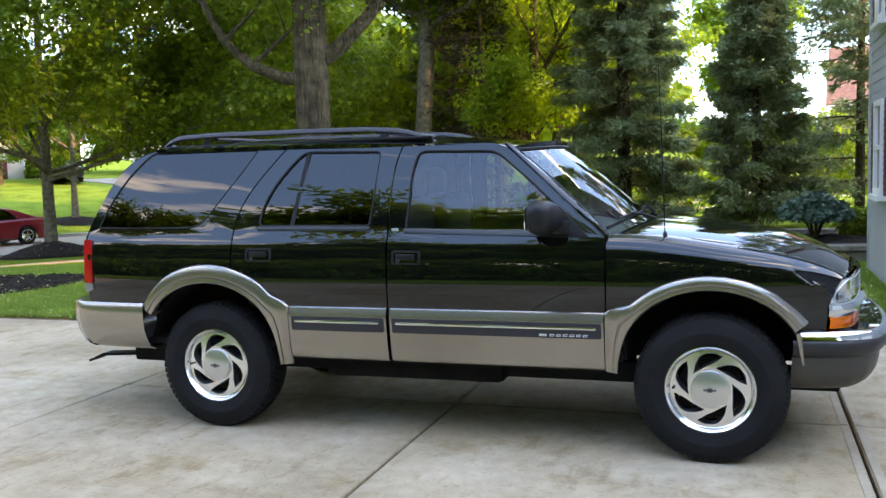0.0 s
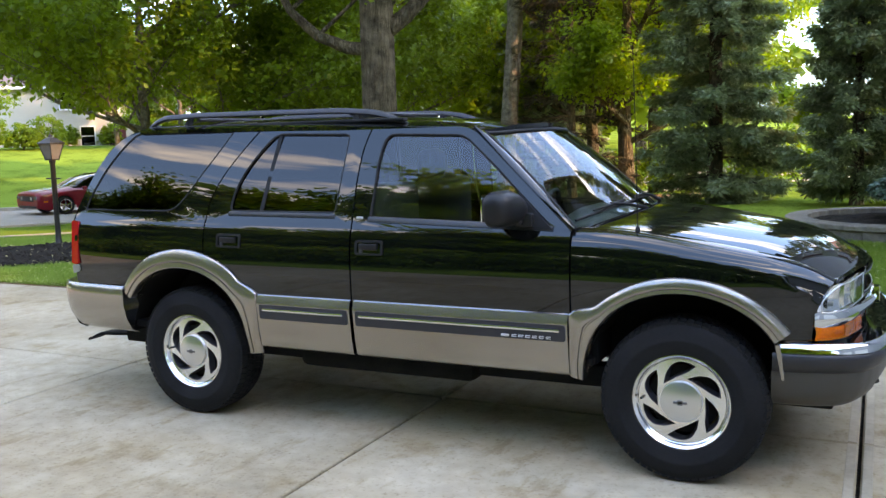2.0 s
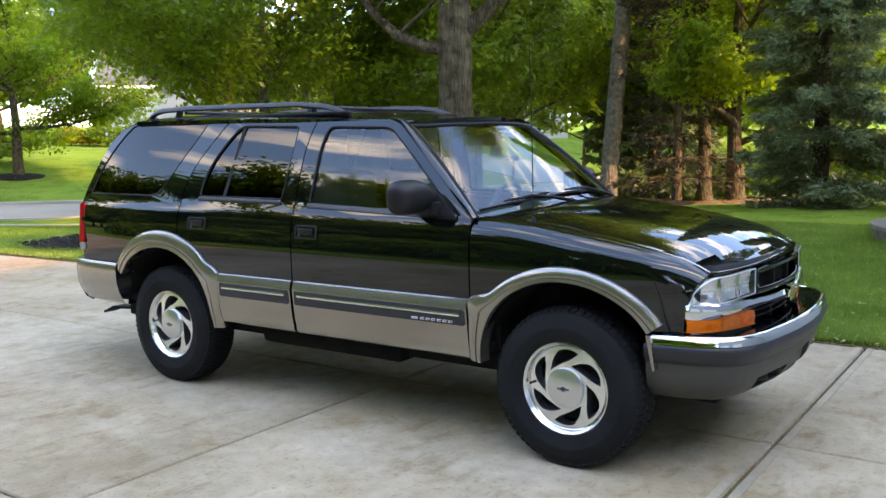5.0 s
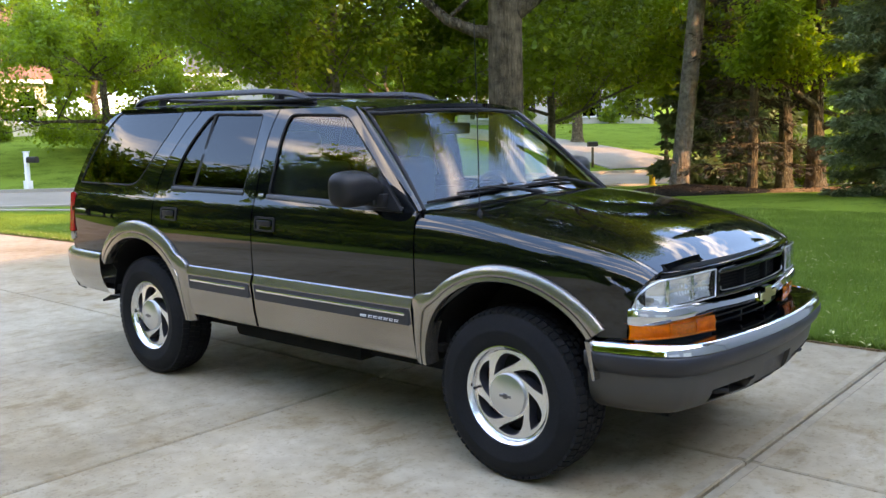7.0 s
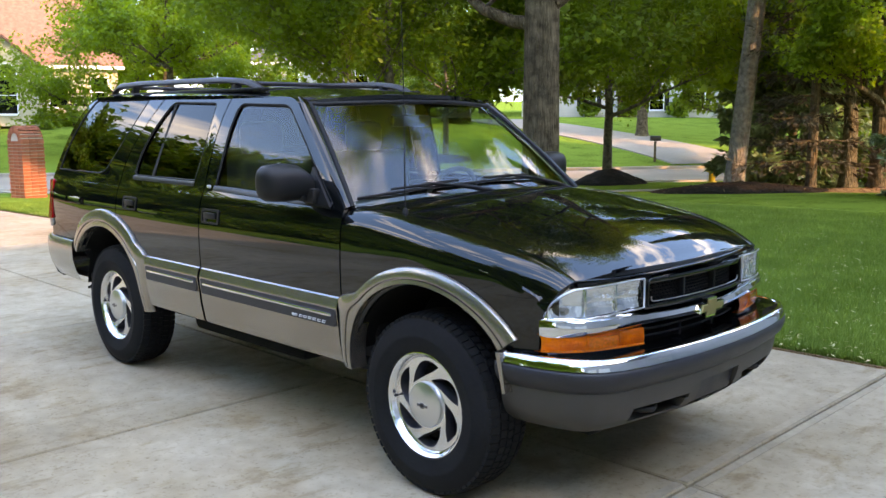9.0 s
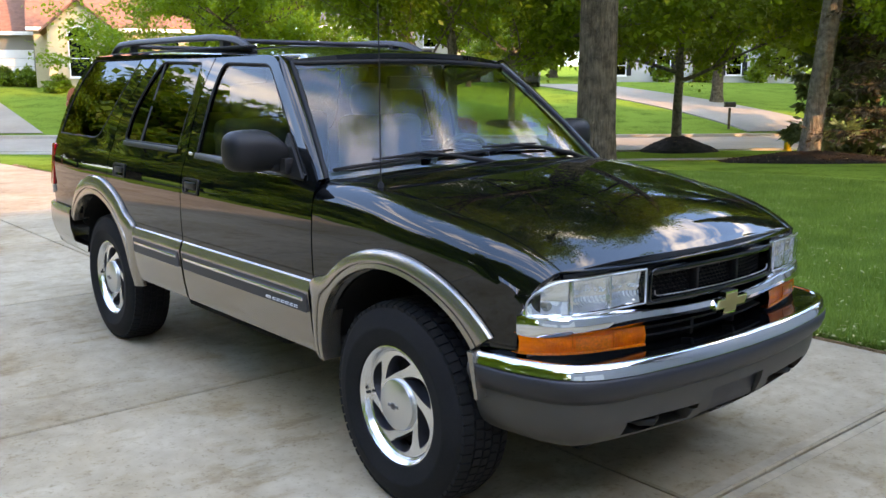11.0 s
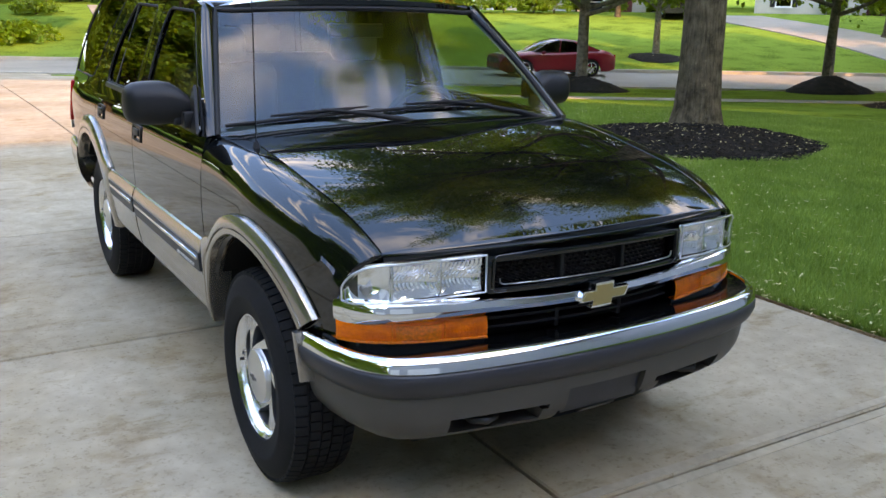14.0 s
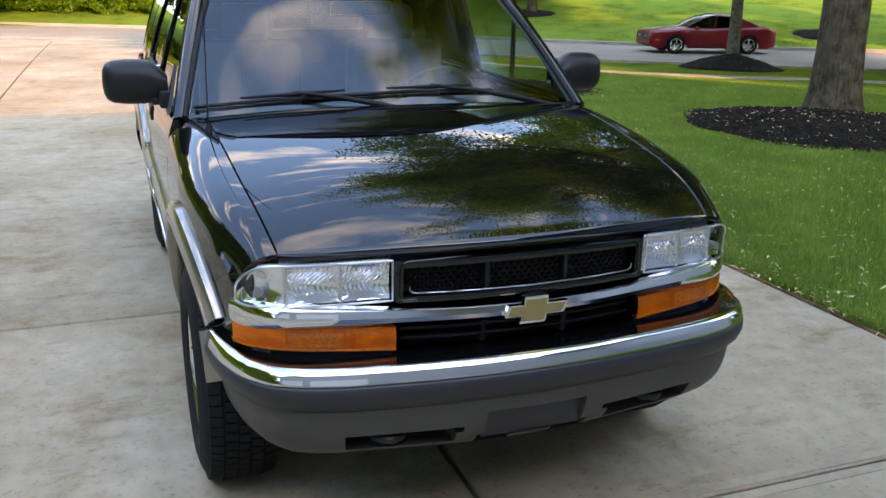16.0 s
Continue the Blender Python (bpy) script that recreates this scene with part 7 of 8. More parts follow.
# ---- our own house beside the drive ----
def home():
    t = thing("house", "grey lap-sided house with maroon shutters beside the drive", "house", at=(0, 0, 0))
    X, Y0, Y1, H = 2.97, 4.95, 7.05, 6.2
    bm = bmesh.new()
    box(bm, (X + 0.03, Y0, -0.3), (13.0, Y1 - 0.02, H), 0)
    # unseen garage wing, kept tall so that its shadow covers the drive
    box(bm, (8.3, -8.5, -0.3), (13.0, Y0, 5.6), 0)
    # unseen wing added at the back to throw shade on the maple's trunk
    box(bm, (4.7, Y1 - 0.02, -0.3), (11.3, 11.4, H), 0)
    part("wall", bm, SIDING_GREY, t, smooth=False)
    bm = bmesh.new()
    # the third roof is steep to lengthen the unseen wing's shadow
    for lo, hi, rise in (((2.5, 4.5), (13.4, 7.5), 2.4), ((7.9, -8.9), (13.4, 4.5), 2.4), ((4.4, 7.5), (11.6, 11.8), 4.2)):
        cx = (lo[0] + hi[0]) / 2
        zz = H if lo[1] > 0 else 5.6
        cy = (lo[1] + hi[1]) / 2
        rows = [[(lo[0], y, zz - 0.1), (cx, y, zz + rise), (hi[0], y, zz - 0.1)] for y in (lo[1], hi[1])]
        low = [[(p[0], p[1], p[2] - 0.14) for p in r] for r in rows]
        grid_faces(bm, rows)
        grid_faces(bm, low)
        for e in (0, 1):
            grid_faces(bm, [rows[e], low[e]])
            bm.faces.new([bm.verts.new(p) for p in low[e]])
        for e in (0, 2):
            grid_faces(bm, [[rows[0][e], low[0][e]], [rows[1][e], low[1][e]]])
    part("roof", bm, ROOF_GREY, t, smooth=False)
    bm = bmesh.new()
    box(bm, (X - 0.03, Y1 - 0.05, -0.2), (X + 0.06, Y1 + 0.02, H), 0.006)
    part("corner_board", bm, SIDING_GREY, t)
    for zc, hh in ((1.52, 1.05), (3.55, 1.3)):
        window_part(t, (X - 0.016, 5.92, zc), (0, -1, 0), 0.62, hh, shutter=SHUTTER)
    for gy in (-6.0, -2.2):
        bm = bmesh.new()
        for k in range(4):
            box(bm, (8.22, gy - 1.4, 0.02 + k * 0.54), (8.27, gy + 1.4, 0.55 + k * 0.54), 0.012)
        part("garage_door", bm, WHITE, t, "white panelled garage door", smooth=False)
    # lapped boards of the wall beside the drive
    me = bpy.data.meshes.new("siding_board")
    L = Y1 - 0.05 - Y0
    vs, lap = [], 0.122
    for y in (0, L):
        vs += [(0.03, y, 0), (-0.014, y, 0), (-0.002, y, lap), (0.03, y, lap)]
    me.from_pydata(vs, [], [(0, 1, 5, 4), (1, 2, 6, 5), (2, 3, 7, 6), (0, 3, 2, 1), (4, 5, 6, 7)])
    me.materials.append(SIDING_GREY)
    for k in range(52):
        ob = new("siding_board", me)
        ob.parent = t
        ob.location = (X, Y0, -0.15 + k * lap)


home()


# ---- planter of stacked blocks with a dwarf spruce ----
def planter(cx, cy, rad, label):
    t = thing("stone_planter", label, "planter", at=(cx, cy, ground_z(cx, cy)))
    n = 34

    def block_mesh(name, r0, r1, h, span):
        bm = bmesh.new()
        rows = []
        for q in (0, 0.5, 1):
            a = (q - 0.5) * span
            rows.append([(r * math.cos(a), r * math.sin(a), z) for r, z in ((r0, 0), (r1 - 0.012, 0), (r1, 0.012), (r1, h - 0.012), (r1 - 0.012, h), (r0, h))])
        grid_faces(bm, rows, close_v=True)
        for r in (rows[0], rows[-1]):
            bm.faces.new([bm.verts.new(p) for p in r])
        me = bpy.data.meshes.new(name)
        bmesh.ops.recalc_face_normals(bm, faces=bm.faces)
        bm.to_mesh(me)
        bm.free()
        me.materials.append(STONE)
        return me

    span = 2 * math.pi / n
    wallb, capb = block_mesh("block", rad - 0.20, rad, 0.148, span * 0.972), block_mesh("cap_block", rad - 0.26, rad + 0.05, 0.075, span * 0.975)
    for course in range(1):
        for k in range(n):
            ob = new("block", wallb)
            ob.parent = t
            ob.location.z = course * 0.152
            ob.rotation_euler.z = (k + 0.5 * (course % 2)) * span
    for k in range(n):
        ob = new("cap_block", capb)
        ob.parent = t
        ob.location.z = 0.154
        ob.rotation_euler.z = (k + 0.25) * span
    bm = bmesh.new()
    rows = [[((rad - 0.2) * q * math.cos(a), (rad - 0.2) * q * math.sin(a), 0.13 + 0.10 * (1 - q * q) + 0.02 * math.sin(7 * a + 9 * q)) for q in (0.02, 0.3, 0.6, 0.85, 1.0)] for a in [2 * math.pi * k / 40 for k in range(40)]]
    grid_faces(bm, rows, close_u=True)
    part("mulch", bm, MULCH, t, "dark mulch filling", angle=80)
    return t


planter(2.5, 9.6, 1.6, "round raised planter of grey stacked stone blocks")


def dwarf_spruce(x, y, z):
    t = thing("dwarf_blue_spruce", "flat-topped dwarf blue spruce in the stone planter", "shrub", at=(x, y, z))
    bm = bmesh.new()
    rng = random.Random(3)
    ends = []
    for k in range(9):
        a = k * 0.7
        p1 = (0.12 * math.cos(a), 0.12 * math.sin(a), 0.22)
        p2 = (0.36 * math.cos(a), 0.36 * math.sin(a), 0.36 + 0.1 * rng.random())
        tube(bm, [(0.03 * math.cos(a), 0.03 * math.sin(a), 0), p1, p2], [0.02, 0.014, 0.005], 5)
    part("stems", bm, BARK, t, angle=80)
    for _ in range(150):
        a, r = rng.uniform(0, 6.283), math.sqrt(rng.random()) * 0.50
        h = 0.30 + 0.36 * (1 - (r / 0.52) ** 2) * rng.uniform(0.75, 1.0)
        ends.append((r * math.cos(a), r * math.sin(a), h))
    leaf_cloud("needles", ends, 55, 0.11, 0.075, NEEDLE_BLUE, t, 9, 0.5)
    return t


dwarf_spruce(2.5, 9.5, 0.22)


def shrub(x, y, rad, high, label, seed, leaf=None, size=0.06, n=90, per=60):
    t = thing("shrub", label, "shrub", "shrubs", at=(x, y, ground_z(x, y)))
    rng = random.Random(seed)
    bm = bmesh.new()
    for k in range(6):
        a = k * 1.05
        tube(bm, [(0, 0, -0.05), (rad * 0.3 * math.cos(a), rad * 0.3 * math.sin(a), high * 0.4), (rad * 0.6 * math.cos(a), rad * 0.6 * math.sin(a), high * 0.75)], [0.02, 0.014, 0.005], 5)
    part("stems", bm, BARK, t, angle=80)
    ends = []
    for _ in range(n):
        a, r = rng.uniform(0, 6.283), rng.random() ** 0.5
        ends.append((rad * r * math.cos(a), rad * r * math.sin(a), high * (0.12 + 0.8 * rng.random() * math.sqrt(max(0.05, 1 - r * r * 0.8)))))
    leaf_cloud("leaves", ends, per, rad * 0.25, size, leaf or LEAF_DARK, t, seed)
    return t


shrub(3.25, 10.3, 0.35, 0.75, "small green shrub beside the dwarf spruce", 14)
for k, (x, y) in enumerate([(-50.2, 19.4), (-49.6, 17.6), (-51.0, 14.6), (-55.4, 14.1), (-56.3, 13.0), (-45.2, 41.0), (-43.5, 43.3), (-46.8, 38.8), (-37.0, 53.0), (-34.6, 54.8), (-31.6, 56.6)]):
    shrub(x, y, 0.7, 1.3 if k < 5 else 1.6, "clipped green shrub before a house wall", 100 + k, LEAF_FAR, 0.2, 60, 22)
for k, (x, y, r, h) in enumerate([(-49.6, 29.6, 1.0, 1.2), (-49.0, 30.5, 0.9, 1.1), (-57.5, 5.5, 1.3, 1.2), (-47.2, 30.6, 1.1, 2.2), (-46.3, 32.4, 1.3, 2.6), (-45.2, 34.0, 1.0, 1.8), (-44.6, 35.2, 1.2, 2.4)]):
    shrub(x, y, r, h, "yellow-flowering shrub across the street" if k < 2 else "rounded green shrub before a white house", 300 + k, YELLOW_BLOOM if k < 2 else LEAF_FAR, 0.16, 80, 30)
for k, (x, y, r, h) in enumerate([(-71, 9.5, 3.0, 5.0), (-72, 13.5, 3.0, 5.5), (-70, 5.5, 2.6, 4.6), (-69, 1.5, 2.8, 4.8)]):
    shrub(x, y, r, h, "dense dark thicket beyond the houses", 330 + k, LEAF_DARK, 0.34, 130, 30)
# hedge along the far plot
for k in range(9):
    x, y = sv(39.5, -48 + 3.2 * k)[:2]
    shrub(x, y, 1.9, 1.1, "low dark hedge shrub beyond the kerb", 140 + k, LEAF_DARK, 0.22, 70, 26)
# hedge across the drive
for k in range(11):
    shrub(-15 + 2.6 * k, -10.4 + 0.4 * math.sin(k * 2.1), 1.9, 2.3, "tall dark hedge shrub across the drive", 200 + k, LEAF_DARK, 0.19, 120, 28)
# undergrowth at the edge of the lawn
for k, (x, y, r, h) in enumerate([(-6.6, 25.5, 1.6, 1.8), (-3.8, 24.0, 1.8, 2.4), (0.0, 24.0, 1.8, 2.0), (3.9, 25.5, 1.7, 3.0), (6.0, 26.5, 2.0, 3.6)]):
    shrub(x, y, r, h, "leafy undergrowth below the trees", 170 + k, LEAF if k % 2 else LEAF_DARK, 0.13, 110, 40)
mulch_bed(-3.2, 18.6, 2.8, 0.06, "brown leaf litter under the shade trees", 19, 300, 0.5, 0.2, LITTER)


# ---- street furniture ----
def lamp_post(x, y):
    z = ground_z(x, y)
    t = thing("lamp_post", "black post lantern with frosted panes in a mulch bed", "lamp post", at=(x, y, z))
    t.scale = (0.9, 0.9, 0.935)
    bm = bmesh.new()
    lathe(bm, [(0.085, 0.0), (0.085, 0.10), (0.055, 0.14), (0.045, 0.30), (0.042, 1.42), (0.055, 1.44), (0.055, 1.47), (0.03, 1.49), (0.0, 1.49)], 16, "z")
    part("post", bm, BLACK_IRON, t, angle=35)
    bm = bmesh.new()
    tube(bm, [(-0.17, 0, 1.18), (0.17, 0, 1.18)], 0.012, 8)
    part("ladder_bar", bm, BLACK_IRON, t, angle=50)
    bm = bmesh.new()
    b0, b1 = 0.075, 0.135
    for k in range(4):
        a = radians(45 + 90 * k)
        tube(bm, [(b0 * 1.41 * math.cos(a), b0 * 1.41 * math.sin(a), 1.49), (b1 * 1.41 * math.cos(a), b1 * 1.41 * math.sin(a), 1.74)], 0.010, 6)
    box(bm, (-b0 - 0.01, -b0 - 0.01, 1.475), (b0 + 0.01, b0 + 0.01, 1.50), 0.005)
    box(bm, (-b1 - 0.02, -b1 - 0.02, 1.735), (b1 + 0.02, b1 + 0.02, 1.755), 0.005)
    rows = [[(sx_ * r, sy_ * r, zz) for sx_, sy_ in ((-1, -1), (1, -1), (1, 1), (-1, 1))] for r, zz in ((b1 + 0.02, 1.755), (0.05, 1.84), (0.03, 1.845), (0.02, 1.88), (0.004, 1.90))]
    grid_faces(bm, rows, close_v=True)
    lantern = part("lantern", bm, BLACK_IRON, t, angle=25)
    for k in range(4):
        a = radians(90 * k)
        r, w = Vector((math.cos(a), math.sin(a), 0)), Vector((-math.sin(a), math.cos(a), 0))
        bm = bmesh.new()
        q = [[r * b0 - w * b0 + Vector((0, 0, 1.5)), r * b0 + w * b0 + Vector((0, 0, 1.5))], [r * b1 - w * b1 + Vector((0, 0, 1.735)), r * b1 + w * b1 + Vector((0, 0, 1.735))]]
        grid_faces(bm, q)
        part("pane", bm, LANTERN_PANE, lantern, "grey lantern pane", smooth=False)


lamp_post(-9.2, 5.1)
mulch_bed(-8.9, 4.5, 1.7, 0.10, "dark mulch bed round the lamp post", 23, 900)


def brick_pillar(x, y):
    z = ground_z(x, y)
    t = thing("brick_pillar", "red brick letterbox pillar with an arched top", "pillar", at=(x, y, z))
    t.rotation_euler.z = radians(12)
    t.scale = (0.72, 0.72, 0.97)
    bm = bmesh.new()
    box(bm, (-0.335, -0.335, -0.1), (0.335, 0.335, 1.30), 0)
    lathe(bm, [(0.0, -0.33), (0.335, -0.33), (0.335, 0.33), (0.0, 0.33)], 32, "y", (0, 0, 1.20))
    part("core", bm, MORTAR, t, smooth=False)
    me = bpy.data.meshes.new("brick")
    bm = bmesh.new()
    box(bm, (-0.112, -0.012, 0), (0.112, 0.012, 0.062), 0.004, 1)
    bm.to_mesh(me)
    bm.free()
    me.materials.append(BRICK)
    for c in range(17):
        zz = 0.01 + c * 0.0735
        for side in range(4):
            a = radians(90 * side)
            for k in range(3):
                off = (k - 1) * 0.233 + (0.0 if c % 2 else 0.02)
                ob = new("brick", me)
                ob.parent = t
                ob.matrix_local = Matrix.Rotation(a, 4, "Z") @ Matrix.Translation((off, -0.345, zz))
    for s in (-1, 1):
        for k in range(12):
            ob = new("brick", me)
            ob.parent = t
            a = radians(7 + 15.1 * k)
            ob.matrix_local = Matrix.Translation((0.27 * math.cos(a), s * 0.345, 1.22 + 0.27 * math.sin(a))) @ Matrix.Rotation(-a, 4, "Y") @ Matrix.Diagonal((0.62, 1, 0.95, 1)) @ Matrix.Translation((0, 0, -0.031))
    for k in range(12):
        a = radians(7 + 15.1 * k)
        for yy in (-0.225, 0.0, 0.225):
            ob = new("brick", me)
            ob.parent = t
            ob.matrix_local = Matrix.Translation((0.345 * math.cos(a), yy, 1.22 + 0.345 * math.sin(a))) @ Matrix.Rotation(-a, 4, "Y") @ Matrix.Rotation(radians(90), 4, "Z") @ Matrix.Translation((0, 0, -0.031))


brick_pillar(-15.9, 4.05)


def mailbox(x, y, white, label, high=1.1, turn=0):
    z = ground_z(x, y)
    t = thing("mailbox", label, "mailbox", "mailboxes", at=(x, y, z))
    t.rotation_euler.z = radians(turn)
    m = WHITE if white else BARK
    bm = bmesh.new()
    if white:
        box(bm, (-0.075, -0.075, -0.05), (0.075, 0.075, high + 0.45), 0.01)
        box(bm, (-0.13, -0.13, -0.05), (0.13, 0.13, 0.35), 0.015)
        box(bm, (-0.10, -0.10, high + 0.45), (0.10, 0.10, high + 0.49), 0.01)
        box(bm, (-0.09, -0.09, high * 0.62), (0.09, 0.09, high * 0.66), 0.01)
    else:
        box(bm, (-0.05, -0.05, -0.05), (0.05, 0.05, high), 0.01)
    part("post", bm, m, t, smooth=False)
    bm = bmesh.new()
    rows = []
    for xx in (0.08 if white else -0.25, 0.56 if white else 0.25):
        rows.append([(xx, 0.11 * c, high + 0.03 + hh) for c, hh in [(-1, 0), (1, 0), (1, 0.14)] + [(math.cos(a), 0.14 + 0.11 * math.sin(a)) for a in [math.pi * k / 10 for k in range(1, 10)]] + [(-1, 0.14)]])
    vs = grid_faces(bm, rows, close_v=True)
    for v in vs:
        bm.faces.new(v)
    part("box", bm, BLACK_IRON, t, "black metal letterbox", angle=30)


mailbox(-33.3, 13.1, True, "tall white post with a black letterbox", 1.05, 20)
mailbox(-20.2, 35.4, False, "black letterbox on a wooden post", 1.0, 50)


def hydrant(x, y):
    z = ground_z(x, y)
    t = thing("fire_hydrant", "yellow fire hydrant on the verge", "hydrant", at=(x, y, z))
    bm = bmesh.new()
    lathe(bm, [(0.17, 0), (0.17, 0.04), (0.115, 0.06), (0.115, 0.5), (0.15, 0.52), (0.15, 0.56), (0.13, 0.58), (0.11, 0.68), (0.05, 0.75), (0.035, 0.80), (0.0, 0.80)], 18, "z")
    part("barrel", bm, YELLOW, t, angle=35)
    for a in (0, 90, 180):
        d = Vector((math.cos(radians(a)), math.sin(radians(a)), 0))
        bm = bmesh.new()
        tube(bm, [d * 0.09 + Vector((0, 0, 0.42)), d * 0.19 + Vector((0, 0, 0.42))], 0.06, 10)
        part("outlet_cap", bm, YELLOW, t, angle=40)


hydrant(-11.9, 25.8)


# ---- parked cars across the street ----
def far_car(x, y, turn, length, width, height, paint, label, name, profile, glass, stripe=False, wheel_r=0.33, axles=(1.38, -1.34)):
    """A parked car from its side profile: body shell, greenhouse, wheels, lamps."""
    z = ground_z(x, y) - 0.09
    t = thing(name, label, "car", "parked cars across the street", at=(x, y, z))
    t.rotation_euler.z = radians(turn)
    top = curve_of([p[0] for p in profile], [p[1] for p in profile])
    bm = bmesh.new()
    rows = []
    n = 60
    for i in range(n + 1):
        px = lerp(-length / 2, length / 2, i / n)
        end = min(1.0, (length / 2 - abs(px)) / (0.22 if px > 0 else 0.35) + 0.02)
        hw = width / 2 * ((0.90 if px > 0 else 0.82) + (0.10 if px > 0 else 0.18) * math.sqrt(max(0.0, 1 - (1 - end) ** 2)))
        zt = top(px)
        zb = 0.20 + 0.10 * (1 - end)
        for ax in axles:
            dd = abs(px - ax)
            if dd < wheel_r + 0.05:
                zb = max(zb, wheel_r + math.sqrt((wheel_r + 0.05) ** 2 - dd * dd))
        zs = max(zt - 0.10, zb + 0.02)
        rows.append([(px, -hw * 0.96, zb), (px, -hw, lerp(zb, zs, 0.5)), (px, -hw * 0.985, zs), (px, -hw * 0.86, zt - 0.015), (px, -hw * 0.45, zt + 0.01), (px, 0, zt + 0.015), (px, hw * 0.45, zt + 0.01), (px, hw * 0.86, zt - 0.015), (px, hw * 0.985, zs), (px, hw, lerp(zb, zs, 0.5)), (px, hw * 0.96, zb)])
    vs = grid_faces(bm, rows)
    bm.faces.new(vs[0])
    bm.faces.new(vs[-1])
    part("body", bm, paint, t, angle=40)
    # greenhouse: glass core, painted roof and pillars
    g = glass
    gx = [p[0] for p in g]
    gt = curve_of(gx, [p[1] for p in g])
    bm = bmesh.new()
    rows = []
    for i in range(25):
        px = lerp(gx[0], gx[-1], i / 24)
        zt, zb = gt(px), top(px) - 0.03
        zt = max(zt, zb + 0.01)
        hw = width / 2
        q = min(1.0, (zt - zb) / 0.45)
        rows.append([(px, -hw * 0.88, zb), (px, -hw * lerp(0.88, 0.70, q), zt - 0.03), (px, -hw * lerp(0.8, 0.6, q), zt), (px, 0, zt + 0.02), (px, hw * lerp(0.8, 0.6, q), zt), (px, hw * lerp(0.88, 0.70, q), zt - 0.03), (px, hw * 0.88, zb)])
    grid_faces(bm, rows)
    part("greenhouse", bm, HOUSE_PANE, t, "dark car glass", angle=40)
    bm = bmesh.new()
    mid0, mid1 = lerp(gx[0], gx[-1], 0.24), lerp(gx[0], gx[-1], 0.60)
    rows = []
    for i in range(13):
        px = lerp(mid0, mid1, i / 12)
        zt = gt(px)
        hw = width / 2
        rows.append([(px, -hw * 0.715, zt - 0.045), (px, -hw * 0.61, zt + 0.012), (px, 0, zt + 0.034), (px, hw * 0.61, zt + 0.012), (px, hw * 0.715, zt - 0.045)])
    grid_faces(bm, rows)
    part("roof", bm, paint, t, angle=60)
    for sy_ in (-1, 1):
        for fr in (0.10, 0.30, 0.58):
            bm = bmesh.new()
            xa = lerp(gx[0], gx[-1], fr)
            tube(bm, [(lerp(xa, xa + (0.12 if fr > 0.5 else -0.10), 1.0), sy_ * width / 2 * 0.885, top(xa) - 0.02), (xa, sy_ * width / 2 * 0.72, gt(xa) - 0.02)], 0.035 if fr < 0.5 else 0.02, 6)
            part("pillar", bm, paint, t, angle=60)
        for ax in axles:
            bm = bmesh.new()
            lathe(bm, [(0.22, sy_ * 0.09), (wheel_r - 0.03, sy_ * 0.10), (wheel_r, sy_ * 0.07), (wheel_r, -sy_ * 0.10), (0.2, -sy_ * 0.10)], 28, "y", (ax, sy_ * (width / 2 - 0.11), wheel_r))
            wh = part("wheel", bm, RUBBER, t, "black tyre on a bright five-spoke rim", angle=40)
            bm = bmesh.new()
            lathe(bm, [(0.20, sy_ * 0.085), (0.225, sy_ * 0.095), (0.23, sy_ * 0.08)], 28, "y", (ax, sy_ * (width / 2 - 0.11), wheel_r))
            for k in range(5):
                a = 2 * math.pi * k / 5 + 0.3
                c = Vector((ax, sy_ * (width / 2 - 0.03), wheel_r))
                d = Vector((math.cos(a), 0, math.sin(a)))
                tube(bm, [c + d * 0.03, c + d * 0.21], [0.04, 0.028], 6)
            part("rim", bm, ALLOY, wh, "bright alloy rim", angle=50)
        bm = bmesh.new()
        box(bm, (length / 2 - 0.09, sy_ * width * 0.385 - 0.11, 0.57), (length / 2 + 0.012, sy_ * width * 0.385 + 0.11, 0.70), 0.02)
        part("headlamp", bm, LANTERN_PANE, t, "grey headlamp")
        bm = bmesh.new()
        ys_ = sorted((sy_ * width * 0.5, sy_ * (width * 0.5 + 0.14)))
        box(bm, (0.62, ys_[0], 0.86), (0.75, ys_[1], 0.98), 0.03)
        part("side_mirror", bm, paint, t)
        bm = bmesh.new()
        box(bm, (-length / 2 + 0.01, sy_ * width * 0.36 - 0.14, 0.70), (-length / 2 + 0.06, sy_ * width * 0.36 + 0.14, 0.84), 0.015)
        part("tail_lamp", bm, RED_LENS, t, "red tail lamp")
        bm = bmesh.new()
        ys_ = sorted((sy_ * width * 0.49, sy_ * (width * 0.505)))
        box(bm, (-0.95, ys_[0], 0.22), (0.95, ys_[1], 0.26), 0.006)
        part("sill", bm, BLACK_PLASTIC, t)
    bm = bmesh.new()
    box(bm, (length / 2 - 0.06, -width * 0.31, 0.50), (length / 2 + 0.010, width * 0.31, 0.71), 0.02)
    part("grille", bm, BLACK_PLASTIC, t, "black grille")
    bm = bmesh.new()
    box(bm, (length / 2 - 0.08, -width * 0.36, 0.26), (length / 2 + 0.015, width * 0.40, 0.35), 0.02)
    part("bumper_intake", bm, BLACK_PLASTIC, t)
    if stripe:
        bm = bmesh.new()
        rows = [[(px, yy, top(px) + 0.021) for yy in (-0.48, -0.24, 0, 0.24, 0.48)] for px in [lerp(0.95, length / 2 - 0.2, k / 12) for k in range(13)]]
        grid_faces(bm, rows)
        part("bonnet_stripe", bm, SILVER_STRIPE, t, "pale stripe on the bonnet", angle=60)
        bm = bmesh.new()
